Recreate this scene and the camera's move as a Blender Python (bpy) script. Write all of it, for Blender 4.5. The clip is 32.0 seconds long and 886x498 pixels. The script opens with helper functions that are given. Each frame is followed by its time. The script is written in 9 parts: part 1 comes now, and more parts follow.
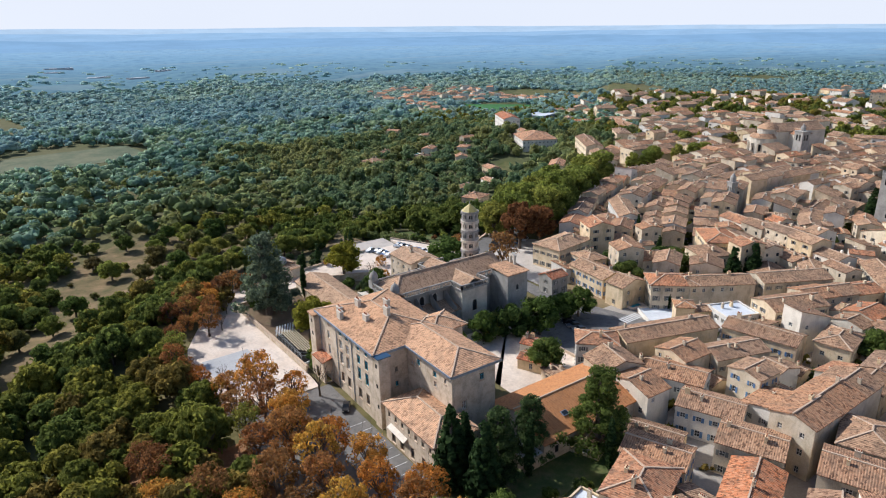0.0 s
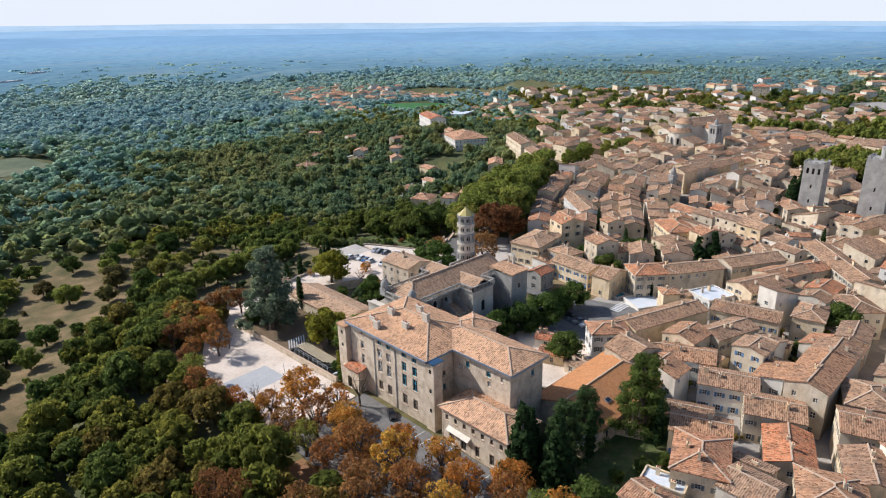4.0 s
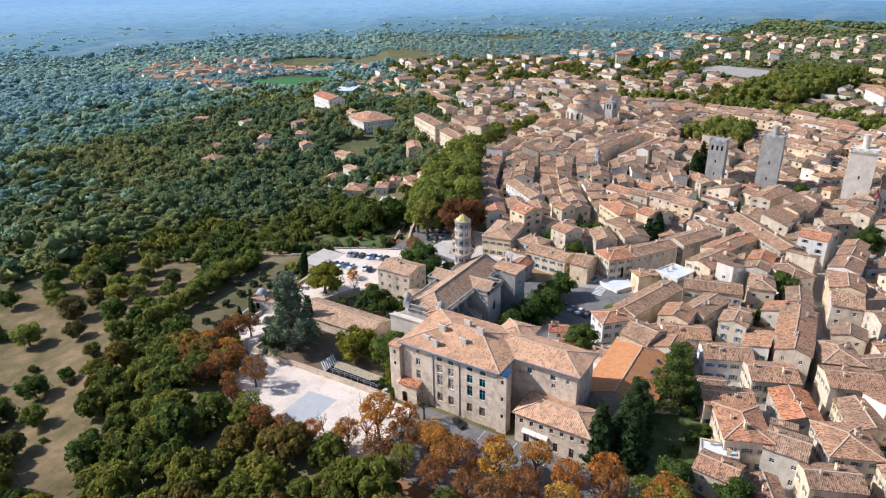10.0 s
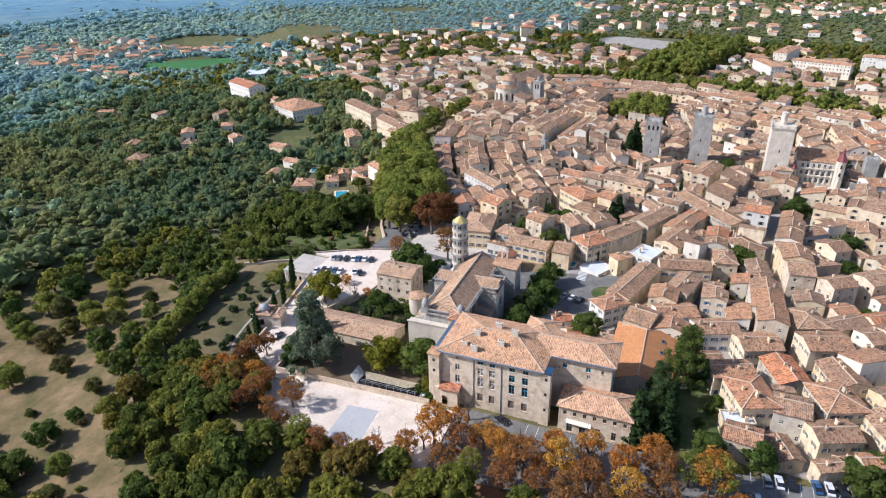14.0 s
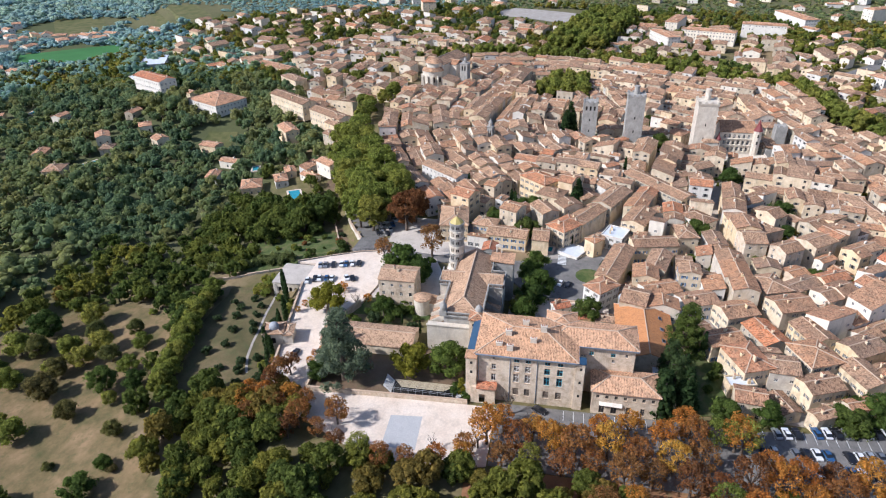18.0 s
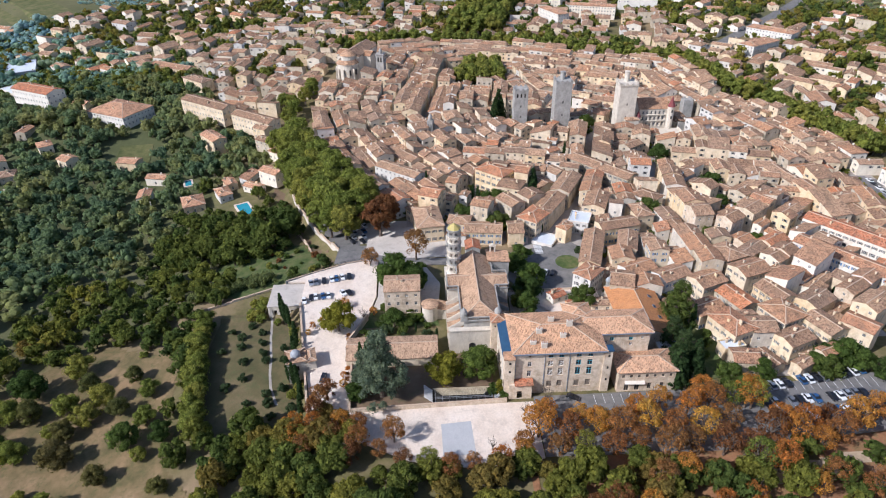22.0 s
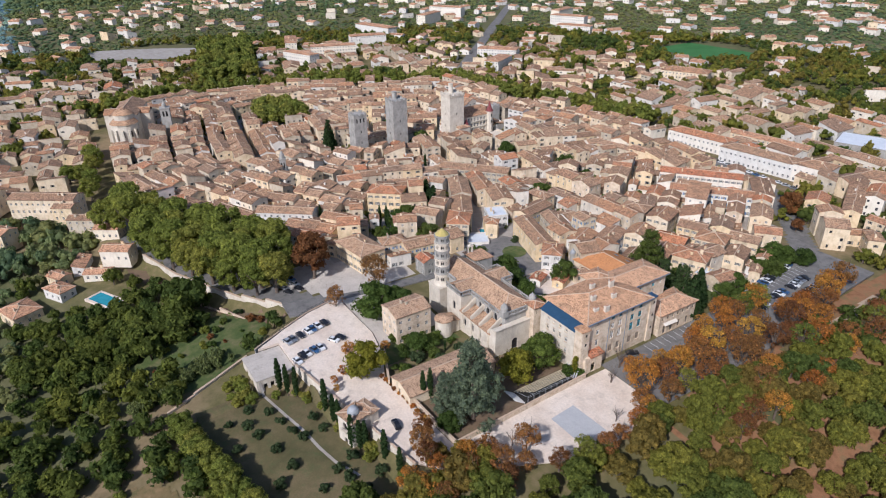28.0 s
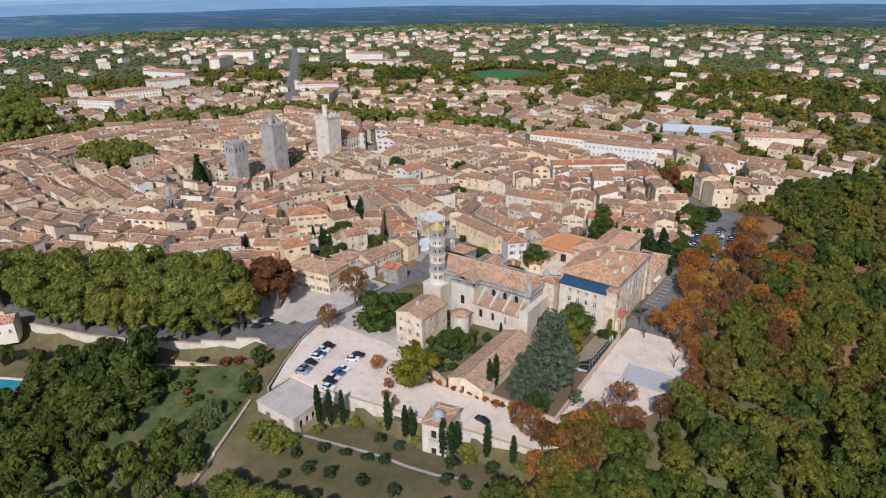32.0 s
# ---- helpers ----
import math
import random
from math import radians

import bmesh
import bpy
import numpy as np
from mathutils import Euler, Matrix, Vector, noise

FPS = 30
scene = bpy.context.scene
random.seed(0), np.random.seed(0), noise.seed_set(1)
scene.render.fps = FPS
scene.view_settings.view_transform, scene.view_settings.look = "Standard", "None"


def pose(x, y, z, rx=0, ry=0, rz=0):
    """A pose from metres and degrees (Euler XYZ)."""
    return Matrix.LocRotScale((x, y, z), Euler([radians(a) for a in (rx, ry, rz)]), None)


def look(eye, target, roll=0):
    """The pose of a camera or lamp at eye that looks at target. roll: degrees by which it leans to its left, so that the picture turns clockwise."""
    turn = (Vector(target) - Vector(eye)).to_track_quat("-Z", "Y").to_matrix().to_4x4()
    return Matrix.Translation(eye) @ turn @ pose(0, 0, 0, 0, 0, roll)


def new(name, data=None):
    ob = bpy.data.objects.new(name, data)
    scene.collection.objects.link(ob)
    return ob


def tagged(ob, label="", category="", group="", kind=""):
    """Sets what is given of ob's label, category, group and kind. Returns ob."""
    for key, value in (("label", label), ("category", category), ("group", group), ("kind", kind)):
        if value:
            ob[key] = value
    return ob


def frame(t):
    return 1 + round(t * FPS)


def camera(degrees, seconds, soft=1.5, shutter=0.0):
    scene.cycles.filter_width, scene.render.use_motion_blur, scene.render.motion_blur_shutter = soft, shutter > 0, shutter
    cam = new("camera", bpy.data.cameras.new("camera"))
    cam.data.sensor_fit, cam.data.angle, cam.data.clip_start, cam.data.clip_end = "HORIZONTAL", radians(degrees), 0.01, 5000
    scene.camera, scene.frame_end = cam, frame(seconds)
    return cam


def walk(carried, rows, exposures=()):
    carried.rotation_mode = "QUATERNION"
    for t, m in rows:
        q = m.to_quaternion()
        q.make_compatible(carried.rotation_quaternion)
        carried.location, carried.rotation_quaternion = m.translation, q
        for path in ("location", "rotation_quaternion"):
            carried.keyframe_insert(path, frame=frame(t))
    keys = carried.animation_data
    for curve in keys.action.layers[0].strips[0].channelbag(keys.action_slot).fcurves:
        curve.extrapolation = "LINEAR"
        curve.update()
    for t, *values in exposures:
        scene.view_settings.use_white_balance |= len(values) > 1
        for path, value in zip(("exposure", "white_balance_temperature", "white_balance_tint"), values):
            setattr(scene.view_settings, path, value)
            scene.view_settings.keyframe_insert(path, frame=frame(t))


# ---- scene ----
cam = camera(68.9, 32.0, soft=1.1)
METRES, EYE, TILT, LEAN, TURN = 400.0, 82.0, 0.0, 0.0, -34.3
ROWS = [
    (0.0, 0.0, 0.0, 0.0, -0.41, -19.03, 1.19),
    (0.5, -0.01, -0.001, 0.0003, -1.65, -19.02, 1.22),
    (1.0, -0.0205, -0.0022, 0.0008, -2.89, -19.01, 1.18),
    (1.5, -0.0307, -0.0031, 0.0019, -4.14, -19.04, 1.19),
    (2.0, -0.0404, -0.0038, 0.0032, -5.33, -19.05, 1.2),
    (2.5, -0.0503, -0.0042, 0.0046, -6.52, -19.08, 1.2),
    (3.0, -0.0601, -0.0042, 0.0065, -7.71, -19.19, 1.19),
    (3.5, -0.07, -0.0041, 0.0087, -8.92, -19.33, 1.16),
    (5.5, -0.1089, -0.0011, 0.0212, -13.51, -20.31, 1.09),
    (6.0, -0.1185, 0.0003, 0.0249, -14.65, -20.61, 1.08),
    (6.5, -0.1281, 0.0018, 0.0287, -15.78, -20.9, 1.06),
    (7.0, -0.1377, 0.0033, 0.0326, -16.91, -21.18, 1.06),
    (7.5, -0.1471, 0.0052, 0.0367, -18.04, -21.49, 1.05),
    (8.0, -0.1564, 0.0073, 0.0409, -19.13, -21.85, 1.05),
    (8.5, -0.1658, 0.0096, 0.045, -20.27, -22.21, 1.06),
    (9.0, -0.1752, 0.012, 0.0494, -21.41, -22.57, 1.06),
    (9.5, -0.1847, 0.015, 0.0536, -22.55, -22.92, 1.05),
    (10.0, -0.1947, 0.0183, 0.0581, -23.75, -23.3, 1.05),
    (10.5, -0.2048, 0.0222, 0.0623, -25.01, -23.68, 1.05),
    (11.0, -0.215, 0.0265, 0.0668, -26.3, -24.1, 1.05),
    (11.5, -0.2251, 0.0309, 0.0711, -27.57, -24.49, 1.04),
    (12.0, -0.2349, 0.0358, 0.0758, -28.85, -24.91, 1.07),
    (12.5, -0.2459, 0.0406, 0.0802, -30.17, -25.28, 1.0),
    (13.0, -0.2561, 0.0458, 0.0847, -31.51, -25.64, 1.0),
    (13.5, -0.2665, 0.0514, 0.0894, -32.85, -25.99, 0.99),
    (14.0, -0.2766, 0.0575, 0.094, -34.19, -26.35, 0.99),
    (14.5, -0.2865, 0.0637, 0.0987, -35.52, -26.75, 1.0),
    (16.5, -0.3251, 0.092, 0.1171, -41.03, -28.33, 0.99),
    (17.0, -0.3345, 0.0998, 0.1218, -42.43, -28.71, 0.99),
    (17.5, -0.3436, 0.1078, 0.1265, -43.81, -29.07, 0.98),
    (18.0, -0.3526, 0.1161, 0.1311, -45.19, -29.42, 0.98),
    (18.5, -0.3613, 0.1245, 0.1358, -46.57, -29.76, 0.98),
    (19.0, -0.3696, 0.133, 0.1404, -47.9, -30.1, 0.98),
    (19.5, -0.3776, 0.1416, 0.145, -49.23, -30.42, 0.97),
    (20.0, -0.3856, 0.1505, 0.1495, -50.56, -30.74, 0.96),
    (20.5, -0.3934, 0.1597, 0.1541, -51.92, -31.05, 0.95),
    (21.0, -0.403, 0.1719, 0.16, -53.65, -31.44, 0.94),
    (21.5, -0.4144, 0.1878, 0.1673, -55.83, -31.91, 0.92),
    (22.0, -0.4253, 0.2046, 0.172, -58.1, -32.18, 0.9),
    (22.5, -0.435, 0.2218, 0.1715, -60.31, -32.11, 0.85),
    (23.0, -0.4437, 0.2398, 0.1696, -62.63, -31.94, 0.83),
    (23.5, -0.4519, 0.259, 0.1663, -64.97, -31.66, 0.77),
    (24.0, -0.4593, 0.2789, 0.1625, -67.41, -31.35, 0.76),
    (24.5, -0.4663, 0.2996, 0.158, -69.94, -30.96, 0.74),
    (26.5, -0.4853, 0.3884, 0.1355, -80.4, -29.15, 0.75),
    (27.0, -0.488, 0.4115, 0.1298, -83.09, -28.59, 0.73),
    (27.5, -0.49, 0.4349, 0.124, -85.81, -28.02, 0.72),
    (28.0, -0.491, 0.4585, 0.1179, -88.49, -27.49, 0.71),
    (28.5, -0.491, 0.4821, 0.1119, -91.24, -26.96, 0.73),
    (29.0, -0.49, 0.5059, 0.1053, -93.96, -26.42, 0.7),
    (29.5, -0.4878, 0.53, 0.0988, -96.71, -25.91, 0.68),
    (30.0, -0.4841, 0.5543, 0.0922, -99.48, -25.41, 0.67),
    (30.5, -0.4789, 0.5782, 0.0854, -102.25, -24.89, 0.65),
    (31.0, -0.4725, 0.6014, 0.0787, -105.0, -24.36, 0.63),
    (31.5, -0.4649, 0.6236, 0.0718, -107.66, -23.81, 0.62),
    (32.0, -0.4561, 0.6453, 0.0648, -110.32, -23.25, 0.6),
]
walk(cam, [(t, pose(0, 0, EYE, TILT, LEAN, TURN) @ pose(METRES * x, METRES * y, METRES * z, 90 + pitch, roll, yaw)) for t, x, y, z, yaw, pitch, roll in ROWS], exposures=[(0, 0.0, 5800, 11), (6, 0.08, 5800, 11), (9, 0.20, 5660, 13), (14, 0.20, 5580, 14), (19, 0.13, 5560, 14), (23, 0.03, 5560, 15), (28, -0.22, 5620, 15), (32, -0.34, 5720, 15)])

# ---- light ----
SUN_TO = Vector((-0.35, 0.69, 0.63)).normalized()
world = bpy.data.worlds.new("world")
scene.world = world
world.use_nodes = True
wn = world.node_tree
sky = wn.nodes.new("ShaderNodeTexSky")
sky.sky_type = "NISHITA"
sky.sun_disc = False
sky.sun_elevation = math.asin(SUN_TO.z)
sky.sun_rotation = math.atan2(SUN_TO.x, SUN_TO.y)
sky.air_density, sky.dust_density, sky.ozone_density = 1.0, 1.2, 1.5
wn.links.new(sky.outputs[0], wn.nodes["Background"].inputs[0])
wn.nodes["Background"].inputs[1].default_value = 0.122
sun = new("sun", bpy.data.lights.new("sun", "SUN"))
sun.data.energy, sun.data.angle, sun.data.color = 5.2, radians(0.6), (1.0, 0.93, 0.83)
sun.matrix_world = look(SUN_TO * 300, (0, 0, 0))


# ---- materials ----
def nodes_of(name):
    m = bpy.data.materials.new(name)
    m.use_nodes = True
    nt = m.node_tree
    return m, nt, nt.nodes["Principled BSDF"]


def ramp(nt, fac, stops):
    r = nt.nodes.new("ShaderNodeValToRGB")
    e = r.color_ramp.elements
    while len(e) < len(stops):
        e.new(0.5)
    for k, (p, c) in zip(e, stops):
        k.position, k.color = p, (*c, 1)
    nt.links.new(fac, r.inputs[0])
    return r.outputs[0]


def noise_tex(nt, scale, detail=4.0, rough=0.6, coords="Object", stretch=None):
    tc = nt.nodes.new("ShaderNodeTexCoord")
    n = nt.nodes.new("ShaderNodeTexNoise")
    n.inputs["Scale"].default_value, n.inputs["Detail"].default_value, n.inputs["Roughness"].default_value = scale, detail, rough
    src = tc.outputs[coords]
    if stretch:
        mp = nt.nodes.new("ShaderNodeMapping")
        mp.inputs["Scale"].default_value = stretch
        nt.links.new(src, mp.inputs[0])
        src = mp.outputs[0]
    nt.links.new(src, n.inputs[0])
    return n.outputs["Fac"]


def mixc(nt, fac, a, b, kind="MIX"):
    m = nt.nodes.new("ShaderNodeMix")
    m.data_type, m.blend_type = "RGBA", kind
    for key, v in ((0, fac), (6, a), (7, b)):
        if isinstance(v, (int, float)):
            m.inputs[key].default_value = v
        elif isinstance(v, tuple):
            m.inputs[key].default_value = (*v, 1)
        else:
            nt.links.new(v, m.inputs[key])
    return m.outputs[2]


def bump(nt, p, height, strength, dist=0.05):
    b = nt.nodes.new("ShaderNodeBump")
    b.inputs["Strength"].default_value, b.inputs["Distance"].default_value = strength, dist
    nt.links.new(height, b.inputs["Height"])
    nt.links.new(b.outputs[0], p.inputs["Normal"])


def own_tone(nt, per):
    """A number from 0 to 1 that each object has, or that each house or tree of a joined body carries."""
    if per == "Random":
        return nt.nodes.new("ShaderNodeObjectInfo").outputs["Random"]
    at = nt.nodes.new("ShaderNodeAttribute")
    at.attribute_name = "tone"
    return at.outputs["Fac"]


def surface(name, stops, scale=0.6, fine=6.0, rough=0.85, relief=0.3, metal=0.0, coords="Object", vary=0.0, stains=None, per="Random"):
    """A plain worn surface: two scales of noise, a little relief, and a tone of its own for each object."""
    m, nt, p = nodes_of(name)
    a, b = noise_tex(nt, scale, 5, 0.65, coords), noise_tex(nt, fine, 3, 0.6, coords)
    c = ramp(nt, a, [(0.3 + 0.4 * i / max(1, len(stops) - 1), s) for i, s in enumerate(stops)])
    c = mixc(nt, 0.35, c, ramp(nt, b, [(0.3, (0.55, 0.55, 0.55)), (0.7, (1, 1, 1))]), "MULTIPLY")
    if stains:
        s = noise_tex(nt, 0.35, 6, 0.7, coords, (1, 1, 0.35))
        c = mixc(nt, ramp(nt, s, [(0.52, (0, 0, 0)), (0.72, (0.75, 0.75, 0.75))]), c, stains)
    if vary:
        c = mixc(nt, 1.0, c, ramp(nt, own_tone(nt, per), [(0, (1 - vary, 1 - vary, 1 - vary)), (0.5, (1, 0.96, 0.90)), (1, (1, 0.90, 0.73))]), "MULTIPLY")
    nt.links.new(c, p.inputs["Base Color"])
    p.inputs["Roughness"].default_value, p.inputs["Metallic"].default_value = rough, metal
    if rough >= 0.8:
        p.inputs["Specular IOR Level"].default_value = 0.12
    if relief:
        bump(nt, p, b, relief)
    return m


def tile_roof(name, stops, pitch=0.42, per="Random", mottle=1.0):
    """Clay canal tiles: rounded rows down the slope, mottled tile by tile, each roof with its own firing."""
    m, nt, p = nodes_of(name)
    tc = nt.nodes.new("ShaderNodeTexCoord")
    wv = nt.nodes.new("ShaderNodeTexWave")
    wv.wave_type, wv.bands_direction = "BANDS", "X"
    wv.inputs["Scale"].default_value, wv.inputs["Distortion"].default_value, wv.inputs["Detail"].default_value = 0.314 / pitch, 0.6, 1.0
    nt.links.new(tc.outputs["Object"], wv.inputs[0])
    cell = nt.nodes.new("ShaderNodeTexVoronoi")
    mp = nt.nodes.new("ShaderNodeMapping")
    mp.inputs["Scale"].default_value = (3.6, 2.1, 1.0)
    nt.links.new(tc.outputs["Object"], mp.inputs[0])
    nt.links.new(mp.outputs[0], cell.inputs[0])
    cell.inputs["Scale"].default_value = 1.0
    sep = nt.nodes.new("ShaderNodeSeparateColor")
    nt.links.new(cell.outputs["Color"], sep.inputs[0])
    n = len(stops)
    base = ramp(nt, own_tone(nt, per), [(i / (n - 1), s) for i, s in enumerate(stops)])
    pale = mixc(nt, 0.42 * mottle, base, (0.67, 0.45, 0.285))
    dark = mixc(nt, 0.82 * mottle, base, (0.10, 0.055, 0.036))
    c = mixc(nt, ramp(nt, sep.outputs[0], [(0.0, (0, 0, 0)), (1.0, (1, 1, 1))]), pale, base)
    c = mixc(nt, ramp(nt, sep.outputs[1], [(0.60, (0, 0, 0)), (0.92, (0.95, 0.95, 0.95))]), c, dark)
    big = noise_tex(nt, 0.33, 6, 0.7)
    c = mixc(nt, ramp(nt, big, [(0.47, (0, 0, 0)), (0.66, (0.7 * mottle, 0.7 * mottle, 0.7 * mottle))]), c, (0.165, 0.115, 0.082))
    new_tiles = noise_tex(nt, 0.21, 3, 0.5, stretch=(1.0, 1.3, 1.7))
    c = mixc(nt, ramp(nt, new_tiles, [(0.62, (0, 0, 0)), (0.68, (0.36 * mottle, 0.36 * mottle, 0.36 * mottle))]), c, (0.54, 0.285, 0.155))
    # Shade of the rounded rows put into colour: dark troughs, lighter crests.
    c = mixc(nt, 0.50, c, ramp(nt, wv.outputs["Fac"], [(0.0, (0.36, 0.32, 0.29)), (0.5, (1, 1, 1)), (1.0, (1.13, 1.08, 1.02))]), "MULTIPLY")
    nt.links.new(c, p.inputs["Base Color"])
    p.inputs["Roughness"].default_value = 0.9
    p.inputs["Specular IOR Level"].default_value = 0.08
    bump(nt, p, wv.outputs["Fac"], 0.5, 0.1)
    return m


def foliage(name, stops, per="Random", contrast=1.0):
    """Leaves: one tone for each tree, mottled from clump to clump and leaf to leaf."""
    m, nt, p = nodes_of(name)
    n = len(stops)
    c = ramp(nt, own_tone(nt, per), [(i / (n - 1), s) for i, s in enumerate(stops)])
    isl = nt.nodes.new("ShaderNodeNewGeometry").outputs["Random Per Island"]
    c = mixc(nt, contrast, c, ramp(nt, isl, [(0, (0.66, 0.68, 0.66)), (0.55, (1.0, 1.0, 0.97)), (1, (1.42, 1.36, 1.15))]), "MULTIPLY")
    c = mixc(nt, 0.6 * contrast, c, ramp(nt, noise_tex(nt, 0.55, 3, 0.6), [(0.3, (0.6, 0.62, 0.6)), (0.7, (1.25, 1.2, 1.1))]), "MULTIPLY")
    fine = noise_tex(nt, 2.2, 4, 0.75)
    c = mixc(nt, 0.7 * contrast, c, ramp(nt, fine, [(0.35, (0.55, 0.58, 0.55)), (0.65, (1.3, 1.28, 1.2))]), "MULTIPLY")
    nt.links.new(c, p.inputs["Base Color"])
    bump(nt, p, fine, 0.45 * contrast, 0.5)
    p.inputs["Roughness"].default_value = 0.8
    p.inputs["Specular IOR Level"].default_value = 0.06
    thin = nt.nodes.new("ShaderNodeBsdfTranslucent")
    nt.links.new(c, thin.inputs[0])
    both = nt.nodes.new("ShaderNodeMixShader")
    both.inputs[0].default_value = 0.58
    nt.links.new(p.outputs[0], both.inputs[1])
    nt.links.new(thin.outputs[0], both.inputs[2])
    nt.links.new(both.outputs[0], nt.nodes["Material Output"].inputs[0])
    return m


STONE = surface("old_limestone", [(0.48, 0.365, 0.25), (0.67, 0.54, 0.395), (0.78, 0.66, 0.505)], 0.5, 3.0, relief=0.4, stains=(0.30, 0.235, 0.175))
PALE_STONE = surface("pale_church_stone", [(0.54, 0.46, 0.36), (0.65, 0.575, 0.465), (0.72, 0.65, 0.54)], 0.4, 4, stains=(0.42, 0.365, 0.30))
GREY_STONE = surface("weathered_grey_stone", [(0.30, 0.28, 0.25), (0.38, 0.36, 0.32), (0.45, 0.42, 0.38)], 0.4, 4, stains=(0.2, 0.19, 0.17))
RENDER_C = [(0.60, 0.49, 0.345), (0.755, 0.645, 0.485), (0.84, 0.745, 0.595)]
RENDER_W = surface("lime_render", RENDER_C, 0.3, 4, relief=0.15, vary=0.34, stains=(0.30, 0.25, 0.195))
RENDER_T = surface("lime_render_far", RENDER_C, 0.3, 4, relief=0.15, vary=0.36, stains=(0.30, 0.25, 0.195), per="tone")
WHITE_T = surface("white_render_far", [(0.74, 0.70, 0.63), (0.86, 0.83, 0.77)], 0.3, 4, relief=0.1, vary=0.2, stains=(0.52, 0.48, 0.42), per="tone")
WHITE_R = surface("white_render", [(0.74, 0.70, 0.63), (0.86, 0.83, 0.77)], 0.3, 4, relief=0.1, vary=0.12, stains=(0.5, 0.46, 0.4))
ROOF_C = [(0.215, 0.128, 0.082), (0.385, 0.228, 0.135), (0.465, 0.295, 0.182), (0.270, 0.158, 0.098), (0.520, 0.320, 0.192), (0.235, 0.160, 0.115), (0.500, 0.242, 0.120), (0.350, 0.232, 0.150), (0.585, 0.205, 0.085)]
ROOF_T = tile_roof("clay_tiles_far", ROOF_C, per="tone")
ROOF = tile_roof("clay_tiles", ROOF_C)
ROOF_PALE = tile_roof("pale_mottled_tiles", [(0.64, 0.365, 0.205), (0.69, 0.41, 0.245)], mottle=0.75)
ROOF_OLD = tile_roof("old_tan_tiles", [(0.46, 0.300, 0.190), (0.52, 0.345, 0.222), (0.49, 0.310, 0.190)], mottle=0.72)
ROOF_NEW = tile_roof("fresh_clay_tiles", [(0.56, 0.29, 0.165), (0.60, 0.32, 0.185)])
ROOF_ORANGE = tile_roof("flat_orange_tiles", [(0.56, 0.25, 0.10), (0.58, 0.26, 0.105)], 0.3, mottle=0.3)
ROOF_RED = tile_roof("red_tiles", [(0.46, 0.13, 0.06), (0.52, 0.17, 0.08)])
ROOF_BURG = surface("burgundy_slate", [(0.16, 0.03, 0.03), (0.24, 0.05, 0.045)], 1.5, 8, 0.5)
MORTAR = surface("ridge_mortar", [(0.50, 0.365, 0.255), (0.60, 0.455, 0.33)], 1.5, 6)
ZINC = surface("zinc_gutter", [(0.30, 0.36, 0.44), (0.40, 0.46, 0.54)], 1.0, 5, 0.45, 0.1, 0.6)
BLUE_GLASS = surface("blue_metal_roof", [(0.035, 0.085, 0.15), (0.05, 0.11, 0.19)], 0.4, 4, 0.3, 0.05, 0.3)
GLASS, gnt, gp = nodes_of("window_glass")
gp.inputs["Base Color"].default_value, gp.inputs["Roughness"].default_value = (0.018, 0.02, 0.024, 1), 0.3
FRAME_W = surface("white_frame", [(0.6, 0.58, 0.54), (0.7, 0.68, 0.64)], 2, 8, 0.6, 0.05)
TEAL = surface("teal_paint", [(0.06, 0.33, 0.42), (0.09, 0.40, 0.50)], 2, 8, 0.55, 0.05)
SHUT_GREY = surface("grey_shutter", [(0.20, 0.20, 0.19), (0.32, 0.32, 0.30)], 2, 8, 0.7, 0.1, vary=0.4)
SHUT_BLUE = surface("blue_shutter", [(0.12, 0.24, 0.46), (0.18, 0.31, 0.55)], 2, 8, 0.7, 0.1, vary=0.3)
SHUT_RED = surface("red_shutter", [(0.36, 0.03, 0.04), (0.45, 0.05, 0.05)], 2, 8, 0.7, 0.1)
WOOD = surface("grey_wood", [(0.20, 0.16, 0.12), (0.30, 0.25, 0.20)], 2, 9, 0.85)
# Near-black: interior shade put into colour; also used for iron and window bars.
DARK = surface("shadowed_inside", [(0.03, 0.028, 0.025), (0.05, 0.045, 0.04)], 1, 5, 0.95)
BARK = surface("bark", [(0.10, 0.075, 0.055), (0.19, 0.15, 0.12)], 1.5, 8, 0.95, 0.6)
GRAVEL = surface("pale_gravel", [(0.64, 0.515, 0.405), (0.73, 0.61, 0.495), (0.78, 0.67, 0.56)], 0.12, 1.5, 0.95, 0.3, coords="Object", stains=(0.46, 0.38, 0.31))
SLAB = surface("grey_court_slab", [(0.43, 0.425, 0.42), (0.50, 0.49, 0.48)], 0.3, 3, 0.85, 0.1)
ASPHALT = surface("asphalt", [(0.150, 0.142, 0.134), (0.235, 0.220, 0.200)], 0.2, 2, 0.9, 0.2, stains=(0.07, 0.07, 0.07))
PAVING = surface("street_paving", [(0.32, 0.28, 0.24), (0.44, 0.40, 0.35)], 0.2, 2, 0.9, 0.2)
LINE = surface("road_paint", [(0.6, 0.6, 0.58), (0.75, 0.75, 0.72)], 1, 6, 0.8, 0)
PALE_PAVE = surface("pale_square_paving", [(0.46, 0.405, 0.345), (0.58, 0.52, 0.45)], 0.15, 2, 0.9, 0.2, stains=(0.33, 0.29, 0.25))
DIRT = surface("dry_earth", [(0.150, 0.101, 0.064), (0.217, 0.154, 0.098)], 0.15, 2, 0.95, 0.3, stains=(0.12, 0.115, 0.05))
GRASS = surface("dry_grass", [(0.07, 0.085, 0.028), (0.13, 0.13, 0.05), (0.20, 0.17, 0.08)], 0.12, 2.2, 0.95, 0.4)
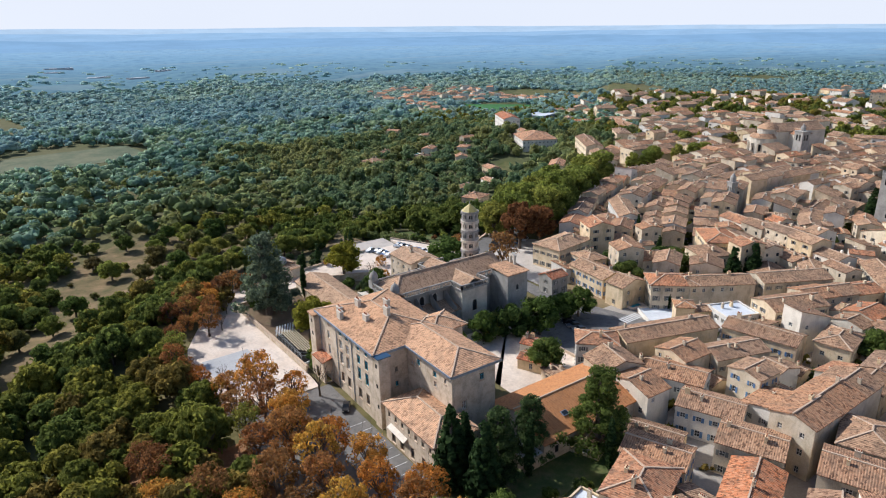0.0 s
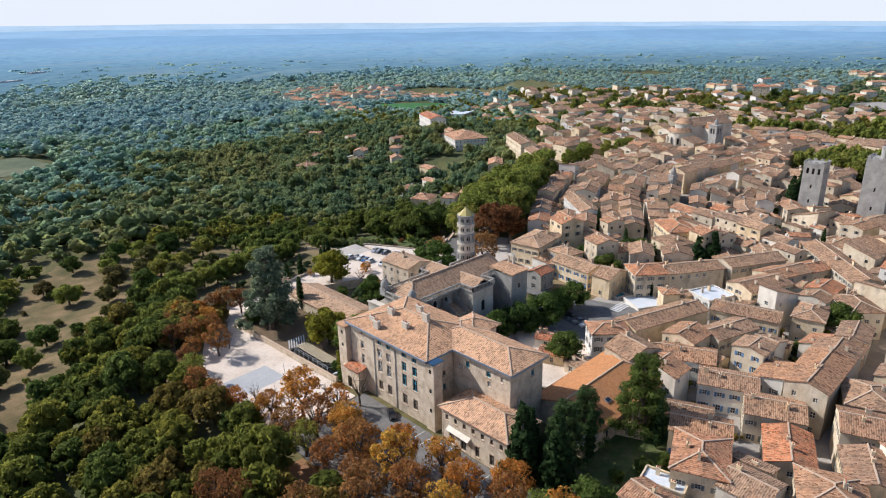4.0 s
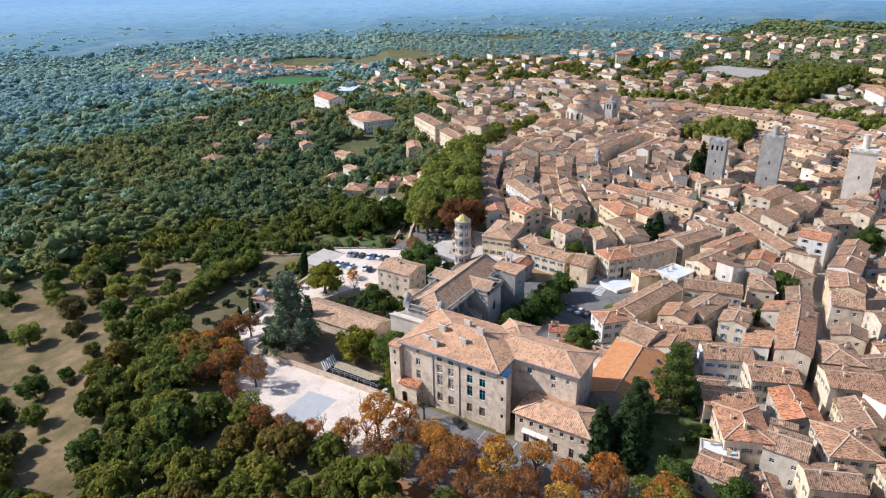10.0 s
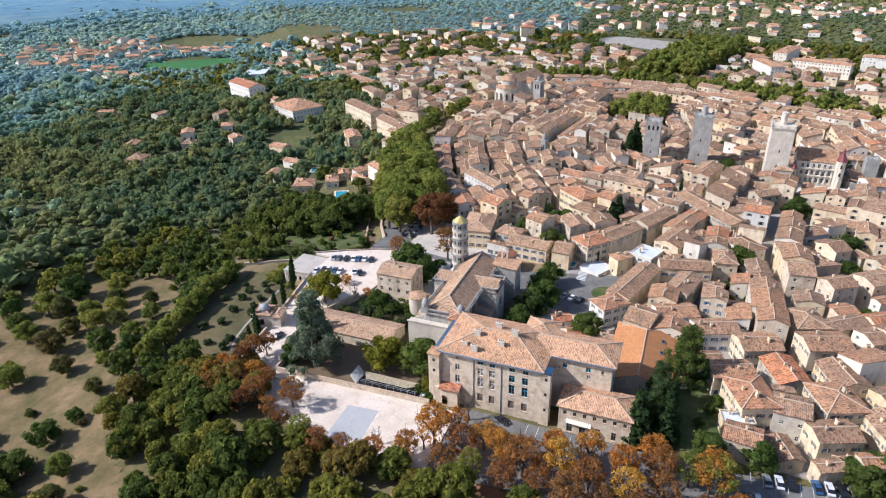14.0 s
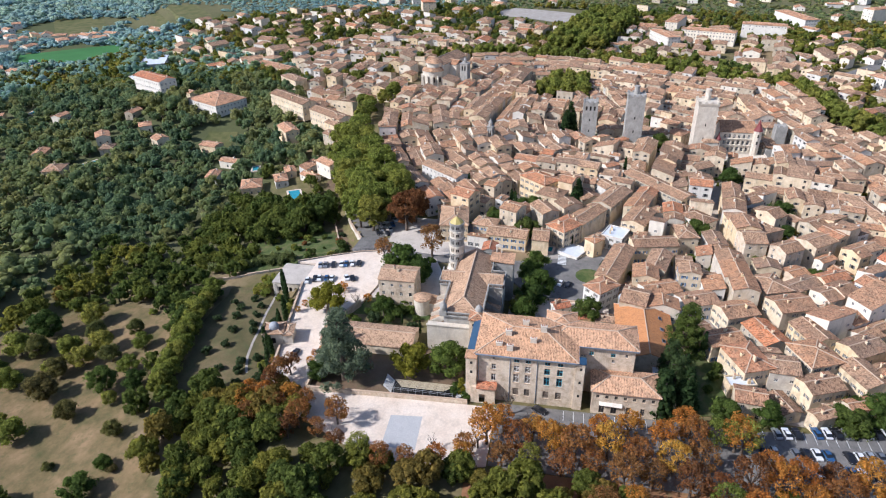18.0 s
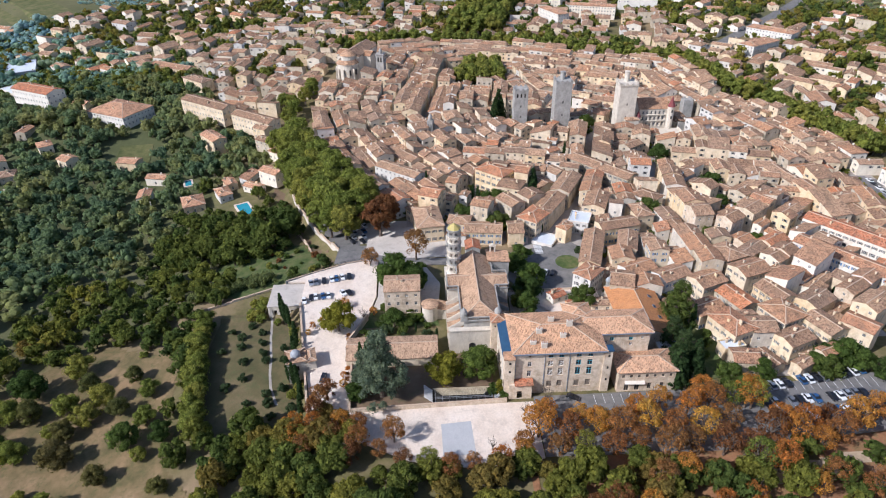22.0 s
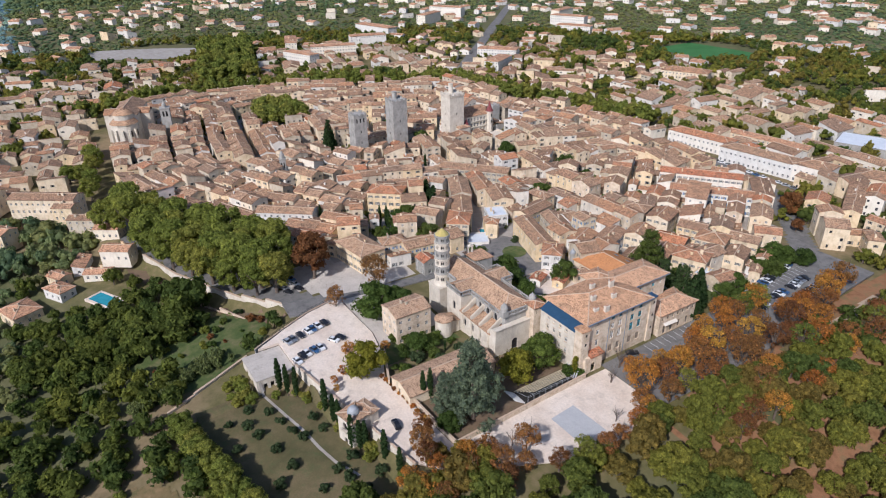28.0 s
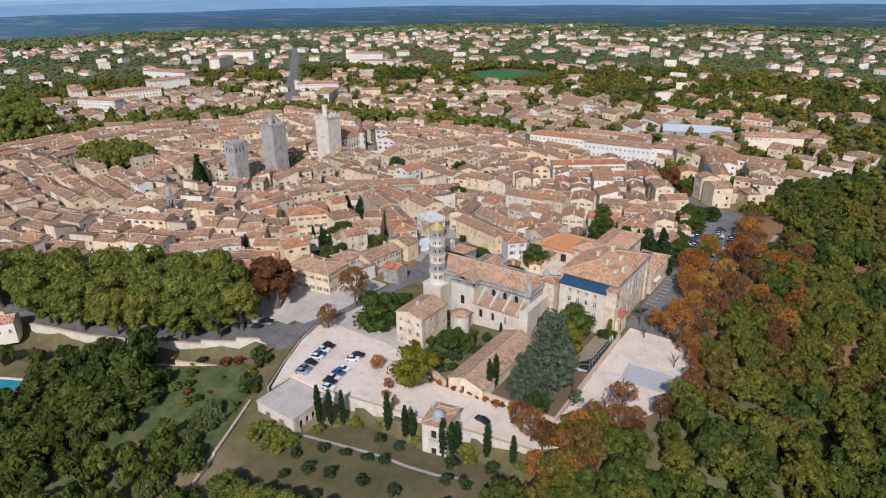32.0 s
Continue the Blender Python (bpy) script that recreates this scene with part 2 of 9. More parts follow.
GREEN = surface("rough_grass", [(0.05, 0.08, 0.026), (0.095, 0.12, 0.04), (0.17, 0.15, 0.075)], 0.22, 2.2, 0.95, 0.4)
PALE_GRASS = surface("pale_meadow_grass", [(0.075, 0.10, 0.06), (0.13, 0.15, 0.088), (0.21, 0.20, 0.12)], 0.035, 0.5, 0.95, 0.3)
DRY = surface("thin_dry_grass", [(0.11, 0.095, 0.046), (0.175, 0.132, 0.072), (0.235, 0.162, 0.098)], 0.1, 2, 0.95, 0.3, stains=(0.09, 0.10, 0.045))
SCRUB = surface("dry_meadow", [(0.095, 0.088, 0.036), (0.190, 0.140, 0.068), (0.300, 0.200, 0.108)], 0.09, 0.8, 0.95, 0.4, stains=(0.085, 0.095, 0.038))
SAND = surface("trodden_sand", [(0.40, 0.30, 0.205), (0.52, 0.41, 0.29)], 0.2, 2, 0.95, 0.3, stains=(0.26, 0.19, 0.12))
GARDEN = surface("garden_grass", [(0.085, 0.078, 0.035), (0.130, 0.108, 0.052), (0.180, 0.135, 0.074)], 0.1, 2, 0.95, 0.3, stains=(0.08, 0.10, 0.04))
LITTER = surface("fallen_leaves", [(0.21, 0.105, 0.055), (0.31, 0.16, 0.082), (0.20, 0.155, 0.075)], 0.25, 2.5, 0.95, 0.4)
PITCH = surface("sports_turf", [(0.05, 0.15, 0.045), (0.07, 0.19, 0.06)], 0.05, 1, 0.9, 0.1)
WHITE_ROOF = surface("white_membrane", [(0.6, 0.63, 0.66), (0.72, 0.74, 0.76)], 0.2, 2, 0.6, 0.05)
POOL = surface("pool_water", [(0.035, 0.25, 0.31), (0.05, 0.32, 0.38)], 0.5, 3, 0.08, 0.05)
GOLD = surface("glazed_gold_tiles", [(0.42, 0.33, 0.09), (0.54, 0.43, 0.14)], 1, 6, 0.5, 0.2)
LEAD = surface("lead_grey", [(0.28, 0.29, 0.30), (0.40, 0.41, 0.42)], 1, 6, 0.6, 0.2)
RUBBER = surface("rubber", [(0.015, 0.015, 0.015), (0.03, 0.03, 0.03)], 3, 9, 0.8, 0)

LEAF_WOOD = foliage("oak_leaves", [(0.090, 0.132, 0.045), (0.130, 0.175, 0.049), (0.175, 0.204, 0.050), (0.233, 0.244, 0.054), (0.293, 0.276, 0.058), (0.249, 0.174, 0.058), (0.342, 0.314, 0.065)], "tone")
# Leaves by distance: haze put into the colour as paler, bluer, flatter tones.
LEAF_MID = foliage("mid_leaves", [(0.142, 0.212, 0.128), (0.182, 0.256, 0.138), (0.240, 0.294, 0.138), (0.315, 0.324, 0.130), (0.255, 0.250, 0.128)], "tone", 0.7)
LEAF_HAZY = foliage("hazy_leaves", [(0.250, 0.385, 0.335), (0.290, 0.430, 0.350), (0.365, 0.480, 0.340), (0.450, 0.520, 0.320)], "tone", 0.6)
LEAF_FAR_HAZE = foliage("far_leaves", [(0.310, 0.465, 0.515), (0.350, 0.505, 0.525), (0.420, 0.550, 0.495), (0.490, 0.590, 0.455)], "tone", 0.5)
LEAF_GREEN = foliage("broad_leaves", [(0.085, 0.132, 0.039), (0.121, 0.179, 0.047), (0.156, 0.191, 0.053)])
LEAF_PLANE = foliage("plane_leaves", [(0.223, 0.266, 0.064), (0.287, 0.316, 0.075), (0.345, 0.331, 0.081)])
LEAF_YELLOW = foliage("yellowing_leaves", [(0.267, 0.267, 0.039), (0.321, 0.285, 0.049)])
LEAF_ORANGE = foliage("autumn_leaves", [(0.470, 0.190, 0.058), (0.570, 0.260, 0.066), (0.640, 0.345, 0.080), (0.480, 0.190, 0.058), (0.670, 0.410, 0.090)])
LEAF_RUST = foliage("rust_leaves", [(0.360, 0.155, 0.072), (0.430, 0.215, 0.082), (0.330, 0.180, 0.078)])
LEAF_BROWN = foliage("brown_leaves", [(0.240, 0.112, 0.056), (0.310, 0.145, 0.062)])
LEAF_CEDAR = foliage("cedar_needles", [(0.175, 0.225, 0.160), (0.225, 0.272, 0.195)])
LEAF_FIR = foliage("dark_fir_needles", [(0.080, 0.122, 0.052), (0.108, 0.155, 0.064)])
LEAF_FRESH = foliage("fresh_green_leaves", [(0.150, 0.205, 0.050), (0.185, 0.235, 0.060)])
LEAF_CYPRESS = foliage("cypress_needles", [(0.045, 0.081, 0.032), (0.062, 0.103, 0.041)])
LEAF_CANE = foliage("pale_canes", [(0.22, 0.26, 0.105), (0.29, 0.325, 0.14)], "tone")
LEAF_HOLM = foliage("holm_oak_leaves", [(0.150, 0.165, 0.060), (0.205, 0.200, 0.070), (0.190, 0.150, 0.068)])
LEAF_OLIVE = foliage("olive_leaves", [(0.081, 0.118, 0.059), (0.105, 0.146, 0.073)])


# ---- mesh helpers ----
class Build:
    """Gathers corners and faces of one mesh."""

    def __init__(self):
        self.v, self.f, self.m = [], [], []

    def quad(self, *pts, mat=0):
        n = len(self.v)
        self.v += [tuple(p) for p in pts]
        self.f.append(tuple(range(n, n + len(pts))))
        self.m.append(mat)

    def box(self, x0, x1, y0, y1, z0, z1, mat=0, bottom=True):
        n = len(self.v)
        self.v += [(x0, y0, z0), (x1, y0, z0), (x1, y1, z0), (x0, y1, z0), (x0, y0, z1), (x1, y0, z1), (x1, y1, z1), (x0, y1, z1)]
        fs = [(4, 5, 6, 7), (0, 1, 5, 4), (1, 2, 6, 5), (2, 3, 7, 6), (3, 0, 4, 7)] + ([(3, 2, 1, 0)] if bottom else [])
        self.f += [tuple(n + i for i in q) for q in fs]
        self.m += [mat] * len(fs)

    def slab(self, top, thick, mat=0):
        """A plate under a flat polygon, thick metres deep."""
        n, k = len(self.v), len(top)
        self.v += [tuple(p) for p in top] + [(p[0], p[1], p[2] - thick) for p in top]
        self.f += [tuple(range(n, n + k)), tuple(range(n + 2 * k - 1, n + k - 1, -1))]
        self.f += [(n + i, n + k + i, n + k + (i + 1) % k, n + (i + 1) % k) for i in range(k)]
        self.m += [mat] * (k + 2)

    def ring(self, cx, cy, stations, seg=16, mat=0, cap=True, a0=0.0):
        """A turned form: stations of (radius, z) from the foot up."""
        n = len(self.v)
        for r, z in stations:
            self.v += [(cx + r * math.cos(a0 + 2 * math.pi * i / seg), cy + r * math.sin(a0 + 2 * math.pi * i / seg), z) for i in range(seg)]
        for s in range(len(stations) - 1):
            for i in range(seg):
                a, b = n + s * seg + i, n + s * seg + (i + 1) % seg
                self.f.append((a, b, b + seg, a + seg))
                self.m.append(mat)
        if cap:
            self.f.append(tuple(range(n + (len(stations) - 1) * seg, n + len(stations) * seg)))
            self.m.append(mat)

    def beam(self, a, b, w, mat=0, up=(0, 0, 1)):
        """A square bar from a to b."""
        a, b = Vector(a), Vector(b)
        d = (b - a).normalized()
        s = d.cross(Vector(up))
        s = (s if s.length > 1e-4 else d.cross(Vector((1, 0, 0)))).normalized() * (w / 2)
        t = d.cross(s).normalized() * (w / 2)
        n = len(self.v)
        self.v += [tuple(p + i * s + j * t) for p in (a, b) for i, j in ((-1, -1), (1, -1), (1, 1), (-1, 1))]
        fs = [(0, 1, 5, 4), (1, 2, 6, 5), (2, 3, 7, 6), (3, 0, 4, 7), (3, 2, 1, 0), (4, 5, 6, 7)]
        self.f += [tuple(n + i for i in q) for q in fs]
        self.m += [mat] * 6

    def wall(self, p0, p1, z0, z1, holes=(), mat=0, deep=0.3):
        """An upright wall face from p0 to p1 (its outside lies to the right of that way), with openings (u0, u1, z0, z1) and their reveals."""
        dx, dy = p1[0] - p0[0], p1[1] - p0[1]
        ln = math.hypot(dx, dy)
        dx, dy = dx / ln, dy / ln
        ix, iy = -dy * deep, dx * deep
        us = sorted({0.0, ln, *[h[0] for h in holes], *[h[1] for h in holes]})
        vs = sorted({z0, z1, *[h[2] for h in holes], *[h[3] for h in holes]})

        def at(u, z, k=0):
            return (p0[0] + dx * u + ix * k, p0[1] + dy * u + iy * k, z)
        for a, b in zip(us, us[1:]):
            for c, d in zip(vs, vs[1:]):
                mu, mv = (a + b) / 2, (c + d) / 2
                if not any(h[0] < mu < h[1] and h[2] < mv < h[3] for h in holes):
                    self.quad(at(a, c), at(b, c), at(b, d), at(a, d), mat=mat)
        for u0, u1, a, b in holes:
            self.quad(at(u0, a), at(u0, a, 1), at(u0, b, 1), at(u0, b), mat=mat)
            self.quad(at(u1, a, 1), at(u1, a), at(u1, b), at(u1, b, 1), mat=mat)
            self.quad(at(u0, b), at(u0, b, 1), at(u1, b, 1), at(u1, b), mat=mat)
            self.quad(at(u0, a, 1), at(u0, a), at(u1, a), at(u1, a, 1), mat=mat)

    def joined(self):
        """Corners that coincide become one, so that touching faces hang together."""
        seen, index = {}, []
        for p in self.v:
            index.append(seen.setdefault(tuple(round(c, 4) for c in p), len(seen)))
        self.v = list(seen)
        keep_f = [(tuple(index[i] for i in f), m) for f, m in zip(self.f, self.m)]
        keep_f = [(f, m) for f, m in keep_f if len(set(f)) == len(f)]
        self.f, self.m = [f for f, m in keep_f], [m for f, m in keep_f]
        return self

    def mesh(self, name, mats):
        me = bpy.data.meshes.new(name)
        me.from_pydata(self.v, [], self.f)
        for m in mats:
            me.materials.append(m)
        me.polygons.foreach_set("material_index", self.m)
        me.update()
        return me


def part(name, b, mats, parent, label="", m=None):
    """Links a mesh under a thing or a part. b: a Build or a finished mesh."""
    me = b.mesh(name, mats if isinstance(mats, (list, tuple)) else [mats]) if isinstance(b, Build) else b
    ob = new(name, me)
    ob.parent = parent
    if m is not None:
        ob.matrix_basis = m
    return tagged(ob, label)


def thing(name, x, y, z, rot=0, label="", category="", group="", kind=""):
    ob = new(name)
    ob.empty_display_size = 0.5
    ob.matrix_basis = pose(x, y, z, 0, 0, rot)
    return tagged(ob, label, category, group, kind)


def solid(name, b, mats, label="", category="", group="", kind="", m=None):
    ob = new(name, b.mesh(name, mats if isinstance(mats, (list, tuple)) else [mats]))
    if m is not None:
        ob.matrix_basis = m
    return tagged(ob, label, category, group, kind)


def smooth(e0, e1, x):
    t = min(1.0, max(0.0, (x - e0) / (e1 - e0)))
    return t * t * (3 - 2 * t)


# ---- the ground ----
EDGE = [(-400, 120), (-100, 150), (0, 172), (30, 192), (50, 201.9), (70, 205.4), (108, 212.4), (109, 226), (124, 226), (140, 203), (148, 200), (168, 212), (190, 222.4), (206, 230), (232, 238), (310, 264), (370, 285), (430, 330), (520, 430), (700, 620), (1200, 1000), (5000, 3500)]
EX, EY = [p[0] for p in EDGE], [p[1] for p in EDGE]


def height(x, y):
    """Height of the ground: the town's plateau, the valley beyond its edge, the wooded slope below the terrace."""
    d = y - float(np.interp(x, EX, EY))
    z = -2.2 + 2.0 * smooth(115, 85, x) * smooth(40, 70, y)
    sharp = 2.4 if 45 < x < 240 else 12.0
    drop = 4.6 * smooth(0, sharp, d) + 7.5 * smooth(8, 90, d)
    drop -= 10.5 * math.exp(-(((x - 345) / 95) ** 2 + ((y - 400) / 80) ** 2))
    z -= drop + 4.3 * smooth(142, 185, x) * smooth(330, 290, x) * smooth(-30, -10, d)
    z -= 8.0 * smooth(26, -25, x) * (1 - smooth(0, 40, d))
    r = math.hypot(x - 150, y - 150)
    z += 1.6 * (noise.noise((x * 0.011, y * 0.011, 0.3))) * smooth(230, 420, r)
    z += 5 * noise.noise((x * 0.0016, y * 0.0016, 4.0)) * smooth(500, 1000, r) - 5 * smooth(1150, 2400, r)
    z -= 0.014 * ((x - 150) * 0.74 - (y - 150) * 0.68) * smooth(700, 1500, r)
    return z


def spaced(n, near, far):
    k = math.asinh(far / near)
    return [near * math.sinh(k * (2 * i / (n - 1) - 1)) for i in range(n)]


def ground_sheet():
    n = 300
    ax = spaced(n, 190.0, 4700.0)
    verts = [(140 + a, 160 + b, height(140 + a, 160 + b)) for b in ax for a in ax]
    faces = [(j * n + i, j * n + i + 1, (j + 1) * n + i + 1, (j + 1) * n + i) for j in range(n - 1) for i in range(n - 1)]
    me = bpy.data.meshes.new("ground")
    me.from_pydata(verts, [], faces)
    me.polygons.foreach_set("use_smooth", [True] * len(faces))
    at = me.attributes.new("litter", "FLOAT", "POINT")
    wild = []
    for x, y, z in verts:
        d, r = y - float(np.interp(x, EX, EY)), math.hypot(x - 150, y - 150)
        near = smooth(300, 380, y) if x < 110 else smooth(20, 60, d)
        wild.append(max(near * smooth(0, 20, d), 0.85 * smooth(420, 520, r), smooth(22, 10, x) * smooth(200, 180, y)))
    at.data.foreach_set("value", wild)
    m, nt, p = nodes_of("open_ground")
    a = noise_tex(nt, 0.012, 6, 0.6)
    b = noise_tex(nt, 0.15, 6, 0.7)
    green = ramp(nt, b, [(0.3, (0.095, 0.09, 0.036)), (0.5, (0.145, 0.125, 0.056)), (0.7, (0.21, 0.165, 0.09))])
    dry = ramp(nt, b, [(0.3, (0.19, 0.14, 0.082)), (0.55, (0.29, 0.205, 0.125)), (0.75, (0.165, 0.14, 0.066))])
    nt.links.new(mixc(nt, ramp(nt, a, [(0.5, (0, 0, 0)), (0.66, (1, 1, 1))]), green, dry), p.inputs["Base Color"])
    la = nt.nodes.new("ShaderNodeAttribute")
    la.attribute_name = "litter"
    fields = ramp(nt, noise_tex(nt, 0.004, 3, 0.5), [(0.42, (0.10, 0.11, 0.05)), (0.52, (0.19, 0.17, 0.09)), (0.62, (0.13, 0.135, 0.065))])
    floor_c = mixc(nt, 0.5, ramp(nt, b, [(0.3, (0.055, 0.06, 0.028)), (0.6, (0.095, 0.10, 0.045)), (0.75, (0.15, 0.135, 0.065))]), fields)
    nt.links.new(mixc(nt, la.outputs["Fac"], mixc(nt, ramp(nt, a, [(0.5, (0, 0, 0)), (0.66, (1, 1, 1))]), green, dry), floor_c), p.inputs["Base Color"])
    p.inputs["Roughness"].default_value = 0.95
    p.inputs["Specular IOR Level"].default_value = 0.05
    bump(nt, p, b, 0.5, 0.3)
    me.materials.append(m)
    return tagged(new("ground", me), "open ground of dry grass and earth under the town", "ground", kind="structure")


ground_sheet()


def patch(name, pts, z, mat, label, category, thick=0.35):
    """A flat sheet of paving laid on the ground."""
    b = Build()
    b.slab([(x, y, z) for x, y in pts], thick)
    return solid(name, b, mat, label, category, kind="structure")


def draped(name, x0, x1, y0, y1, step, lift, mat, label, category, inside):
    """Paving that follows the ground."""
    b = Build()
    nx, ny = int((x1 - x0) / step), int((y1 - y0) / step)
    for i in range(nx):
        for j in range(ny):
            x, y = x0 + i * step, y0 + j * step
            if inside(x + step / 2, y + step / 2):
                b.quad(*[(u, v, height(u, v) + lift) for u, v in ((x, y), (x + step, y), (x + step, y + step), (x, y + step))])
    return solid(name, b, mat, label, category, kind="structure")


def in_poly(x, y, poly):
    c = False
    for (x0, y0), (x1, y1) in zip(poly, poly[1:] + poly[:1]):
        if (y0 > y) != (y1 > y) and x < (x1 - x0) * (y - y0) / (y1 - y0) + x0:
            c = not c
    return c


TOWN = [(106, 92), (125, 112), (150, 128), (168, 168), (215, 200), (262, 220), (316, 232), (365, 226), (470, 205), (478, 150), (466, 95), (434, 33), (400, -30), (330, -45), (285, -58), (245, -70), (205, -74), (120, -58), (92, -18), (70, 18), (60, 40), (62, 74), (100, 72)]
draped("street", 55, 485, -80, 240, 6, 0.12, PAVING, "pale worn paving of the old town's narrow streets", "street", lambda x, y: in_poly(x, y, TOWN))


# ---- windows, doors, roofs ----
WIN = {}


def window_mesh(w, h, frame=FRAME_W, deep=0.22, bars=1):
    """A casement set into its opening: one sheet of frame, glazing bars and panes."""
    key = (round(w, 2), round(h, 2), frame.name, bars)
    if key not in WIN:
        b = Build()
        f, out = 0.09, deep - 0.06
        xs = [-w / 2, -w / 2 + f, -f / 2, f / 2, w / 2 - f, w / 2]
        zs = [0, f]
        for k in range(bars):
            c = h * (k + 1) / (bars + 1)
            zs += [c - 0.035, c + 0.035]
        zs += [h - f, h]
        for i in range(5):
            for j in range(len(zs) - 1):
                pane = i in (1, 3) and j % 2 == 1
                y = deep if pane else out
                b.quad((xs[i], y, zs[j]), (xs[i + 1], y, zs[j]), (xs[i + 1], y, zs[j + 1]), (xs[i], y, zs[j + 1]), mat=0 if pane else 1)
                if pane:
                    for p, q in (((xs[i], zs[j]), (xs[i], zs[j + 1])), ((xs[i + 1], zs[j]), (xs[i + 1], zs[j + 1])), ((xs[i], zs[j]), (xs[i + 1], zs[j])), ((xs[i], zs[j + 1]), (xs[i + 1], zs[j + 1]))):
                        b.quad((p[0], out, p[1]), (q[0], out, q[1]), (q[0], deep, q[1]), (p[0], deep, p[1]), mat=1)
        WIN[key] = b.joined().mesh("window", [GLASS, frame])
    return WIN[key]


def shutter_mesh(w, h, mat):
    """One open shutter leaf with raised ledges."""
    key = ("shutter", round(w, 2), round(h, 2), mat.name)
    if key not in WIN:
        b = Build()
        zs = [0, h * 0.2, h * 0.27, h * 0.74, h * 0.81, h]
        for j in range(5):
            y = -0.1 if j % 2 else -0.07
            b.box(-w / 2, w / 2, y, -0.015, zs[j], zs[j + 1])
        WIN[key] = b.joined().mesh("shutter", [mat])
    return WIN[key]


def gable_roof(b, L, W, z, pitch, over=0.35, thick=0.22):
    """Two slopes with the ridge along x, in one shell."""
    r = z + pitch * W / 2
    e = pitch * over
    x, y = L / 2 + over * 0.6, W / 2 + over
    n = len(b.v)
    for sx in (-x, x):
        for t in (0, thick):
            b.v += [(sx, -y, z - e + t), (sx, 0, r + t), (sx, y, z - e + t)]
    k = [n + i for i in range(12)]
    b.f += [(k[3], k[9], k[10], k[4]), (k[4], k[10], k[11], k[5]), (k[0], k[1], k[7], k[6]), (k[1], k[2], k[8], k[7]), (k[0], k[6], k[9], k[3]), (k[2], k[5], k[11], k[8]), (k[0], k[3], k[4], k[1]), (k[1], k[4], k[5], k[2]), (k[6], k[7], k[10], k[9]), (k[7], k[8], k[11], k[10])]
    b.m += [0] * 10
    return [((-x, 0, r + thick), (x, 0, r + thick))]


def hip_roof(b, L, W, z, pitch, over=0.4, thick=0.24):
    """Four slopes in one shell; the ridge along the longer side. Returns the lines of ridge and hips."""
    x, y = L / 2 + over, W / 2 + over
    z0 = z - pitch * over
    if L >= W:
        r = z0 + pitch * y
        a, c = (-(x - y), 0, r), (x - y, 0, r)
    else:
        r = z0 + pitch * x
        a, c = (0, -(y - x), r), (0, y - x, r)
    P = [(-x, -y, z0), (x, -y, z0), (x, y, z0), (-x, y, z0)]
    if L >= W:
        qs = [(P[0], P[1], c, a), (P[2], P[3], a, c), (P[1], P[2], c), (P[3], P[0], a)]
        hips = [(P[0], a), (P[3], a), (P[1], c), (P[2], c)]
    else:
        qs = [(P[1], P[2], c, a), (P[3], P[0], a, c), (P[0], P[1], a), (P[2], P[3], c)]
        hips = [(P[0], a), (P[1], a), (P[2], c), (P[3], c)]
    up = lambda p: (p[0], p[1], p[2] + thick)
    one = Build()
    for q in qs:
        one.quad(*[up(p) for p in q])
    one.quad(*P[::-1])
    for i in range(4):
        one.quad(P[i], P[(i + 1) % 4], up(P[(i + 1) % 4]), up(P[i]))
    one.joined()
    n = len(b.v)
    b.v += one.v
    b.f += [tuple(n + i for i in f) for f in one.f]
    b.m += one.m
    return ([(up(a), up(c))] if (Vector(a) - Vector(c)).length > 0.2 else []) + [(up(p), up(q)) for p, q in hips]


def caps(lines, w=0.3):
    """Mortared cap tiles along ridge and hips."""
    b = Build()
    for p, q in lines:
        b.beam(p, q, w)
    return b


CHIMS = []
for w, d, h in ((0.7, 0.5, 1.2), (0.55, 0.55, 1.0), (1.1, 0.5, 1.4), (0.9, 0.6, 1.0)):
    cb = Build()
    cb.box(-w / 2, w / 2, -d / 2, d / 2, -0.8, h)
    cb.box(-w / 2 - 0.07, w / 2 + 0.07, -d / 2 - 0.07, d / 2 + 0.07, h, h + 0.12)
    for k in range(max(1, round(w / 0.4))):
        cx = -w / 2 + w * (k + 0.5) / max(1, round(w / 0.4))
        cb.ring(cx, 0, [(0.13, h + 0.12), (0.11, h + 0.45)], 6, 1)
    CHIMS.append(cb.mesh("chimney", [RENDER_W, ROOF_RED]))

HOUSE_LABELS = {"RENDER": "ochre-rendered old town house under worn clay tiles", "WHITE": "white-rendered house with a clay tile roof", "STONE": "bare limestone town house under mottled tiles"}


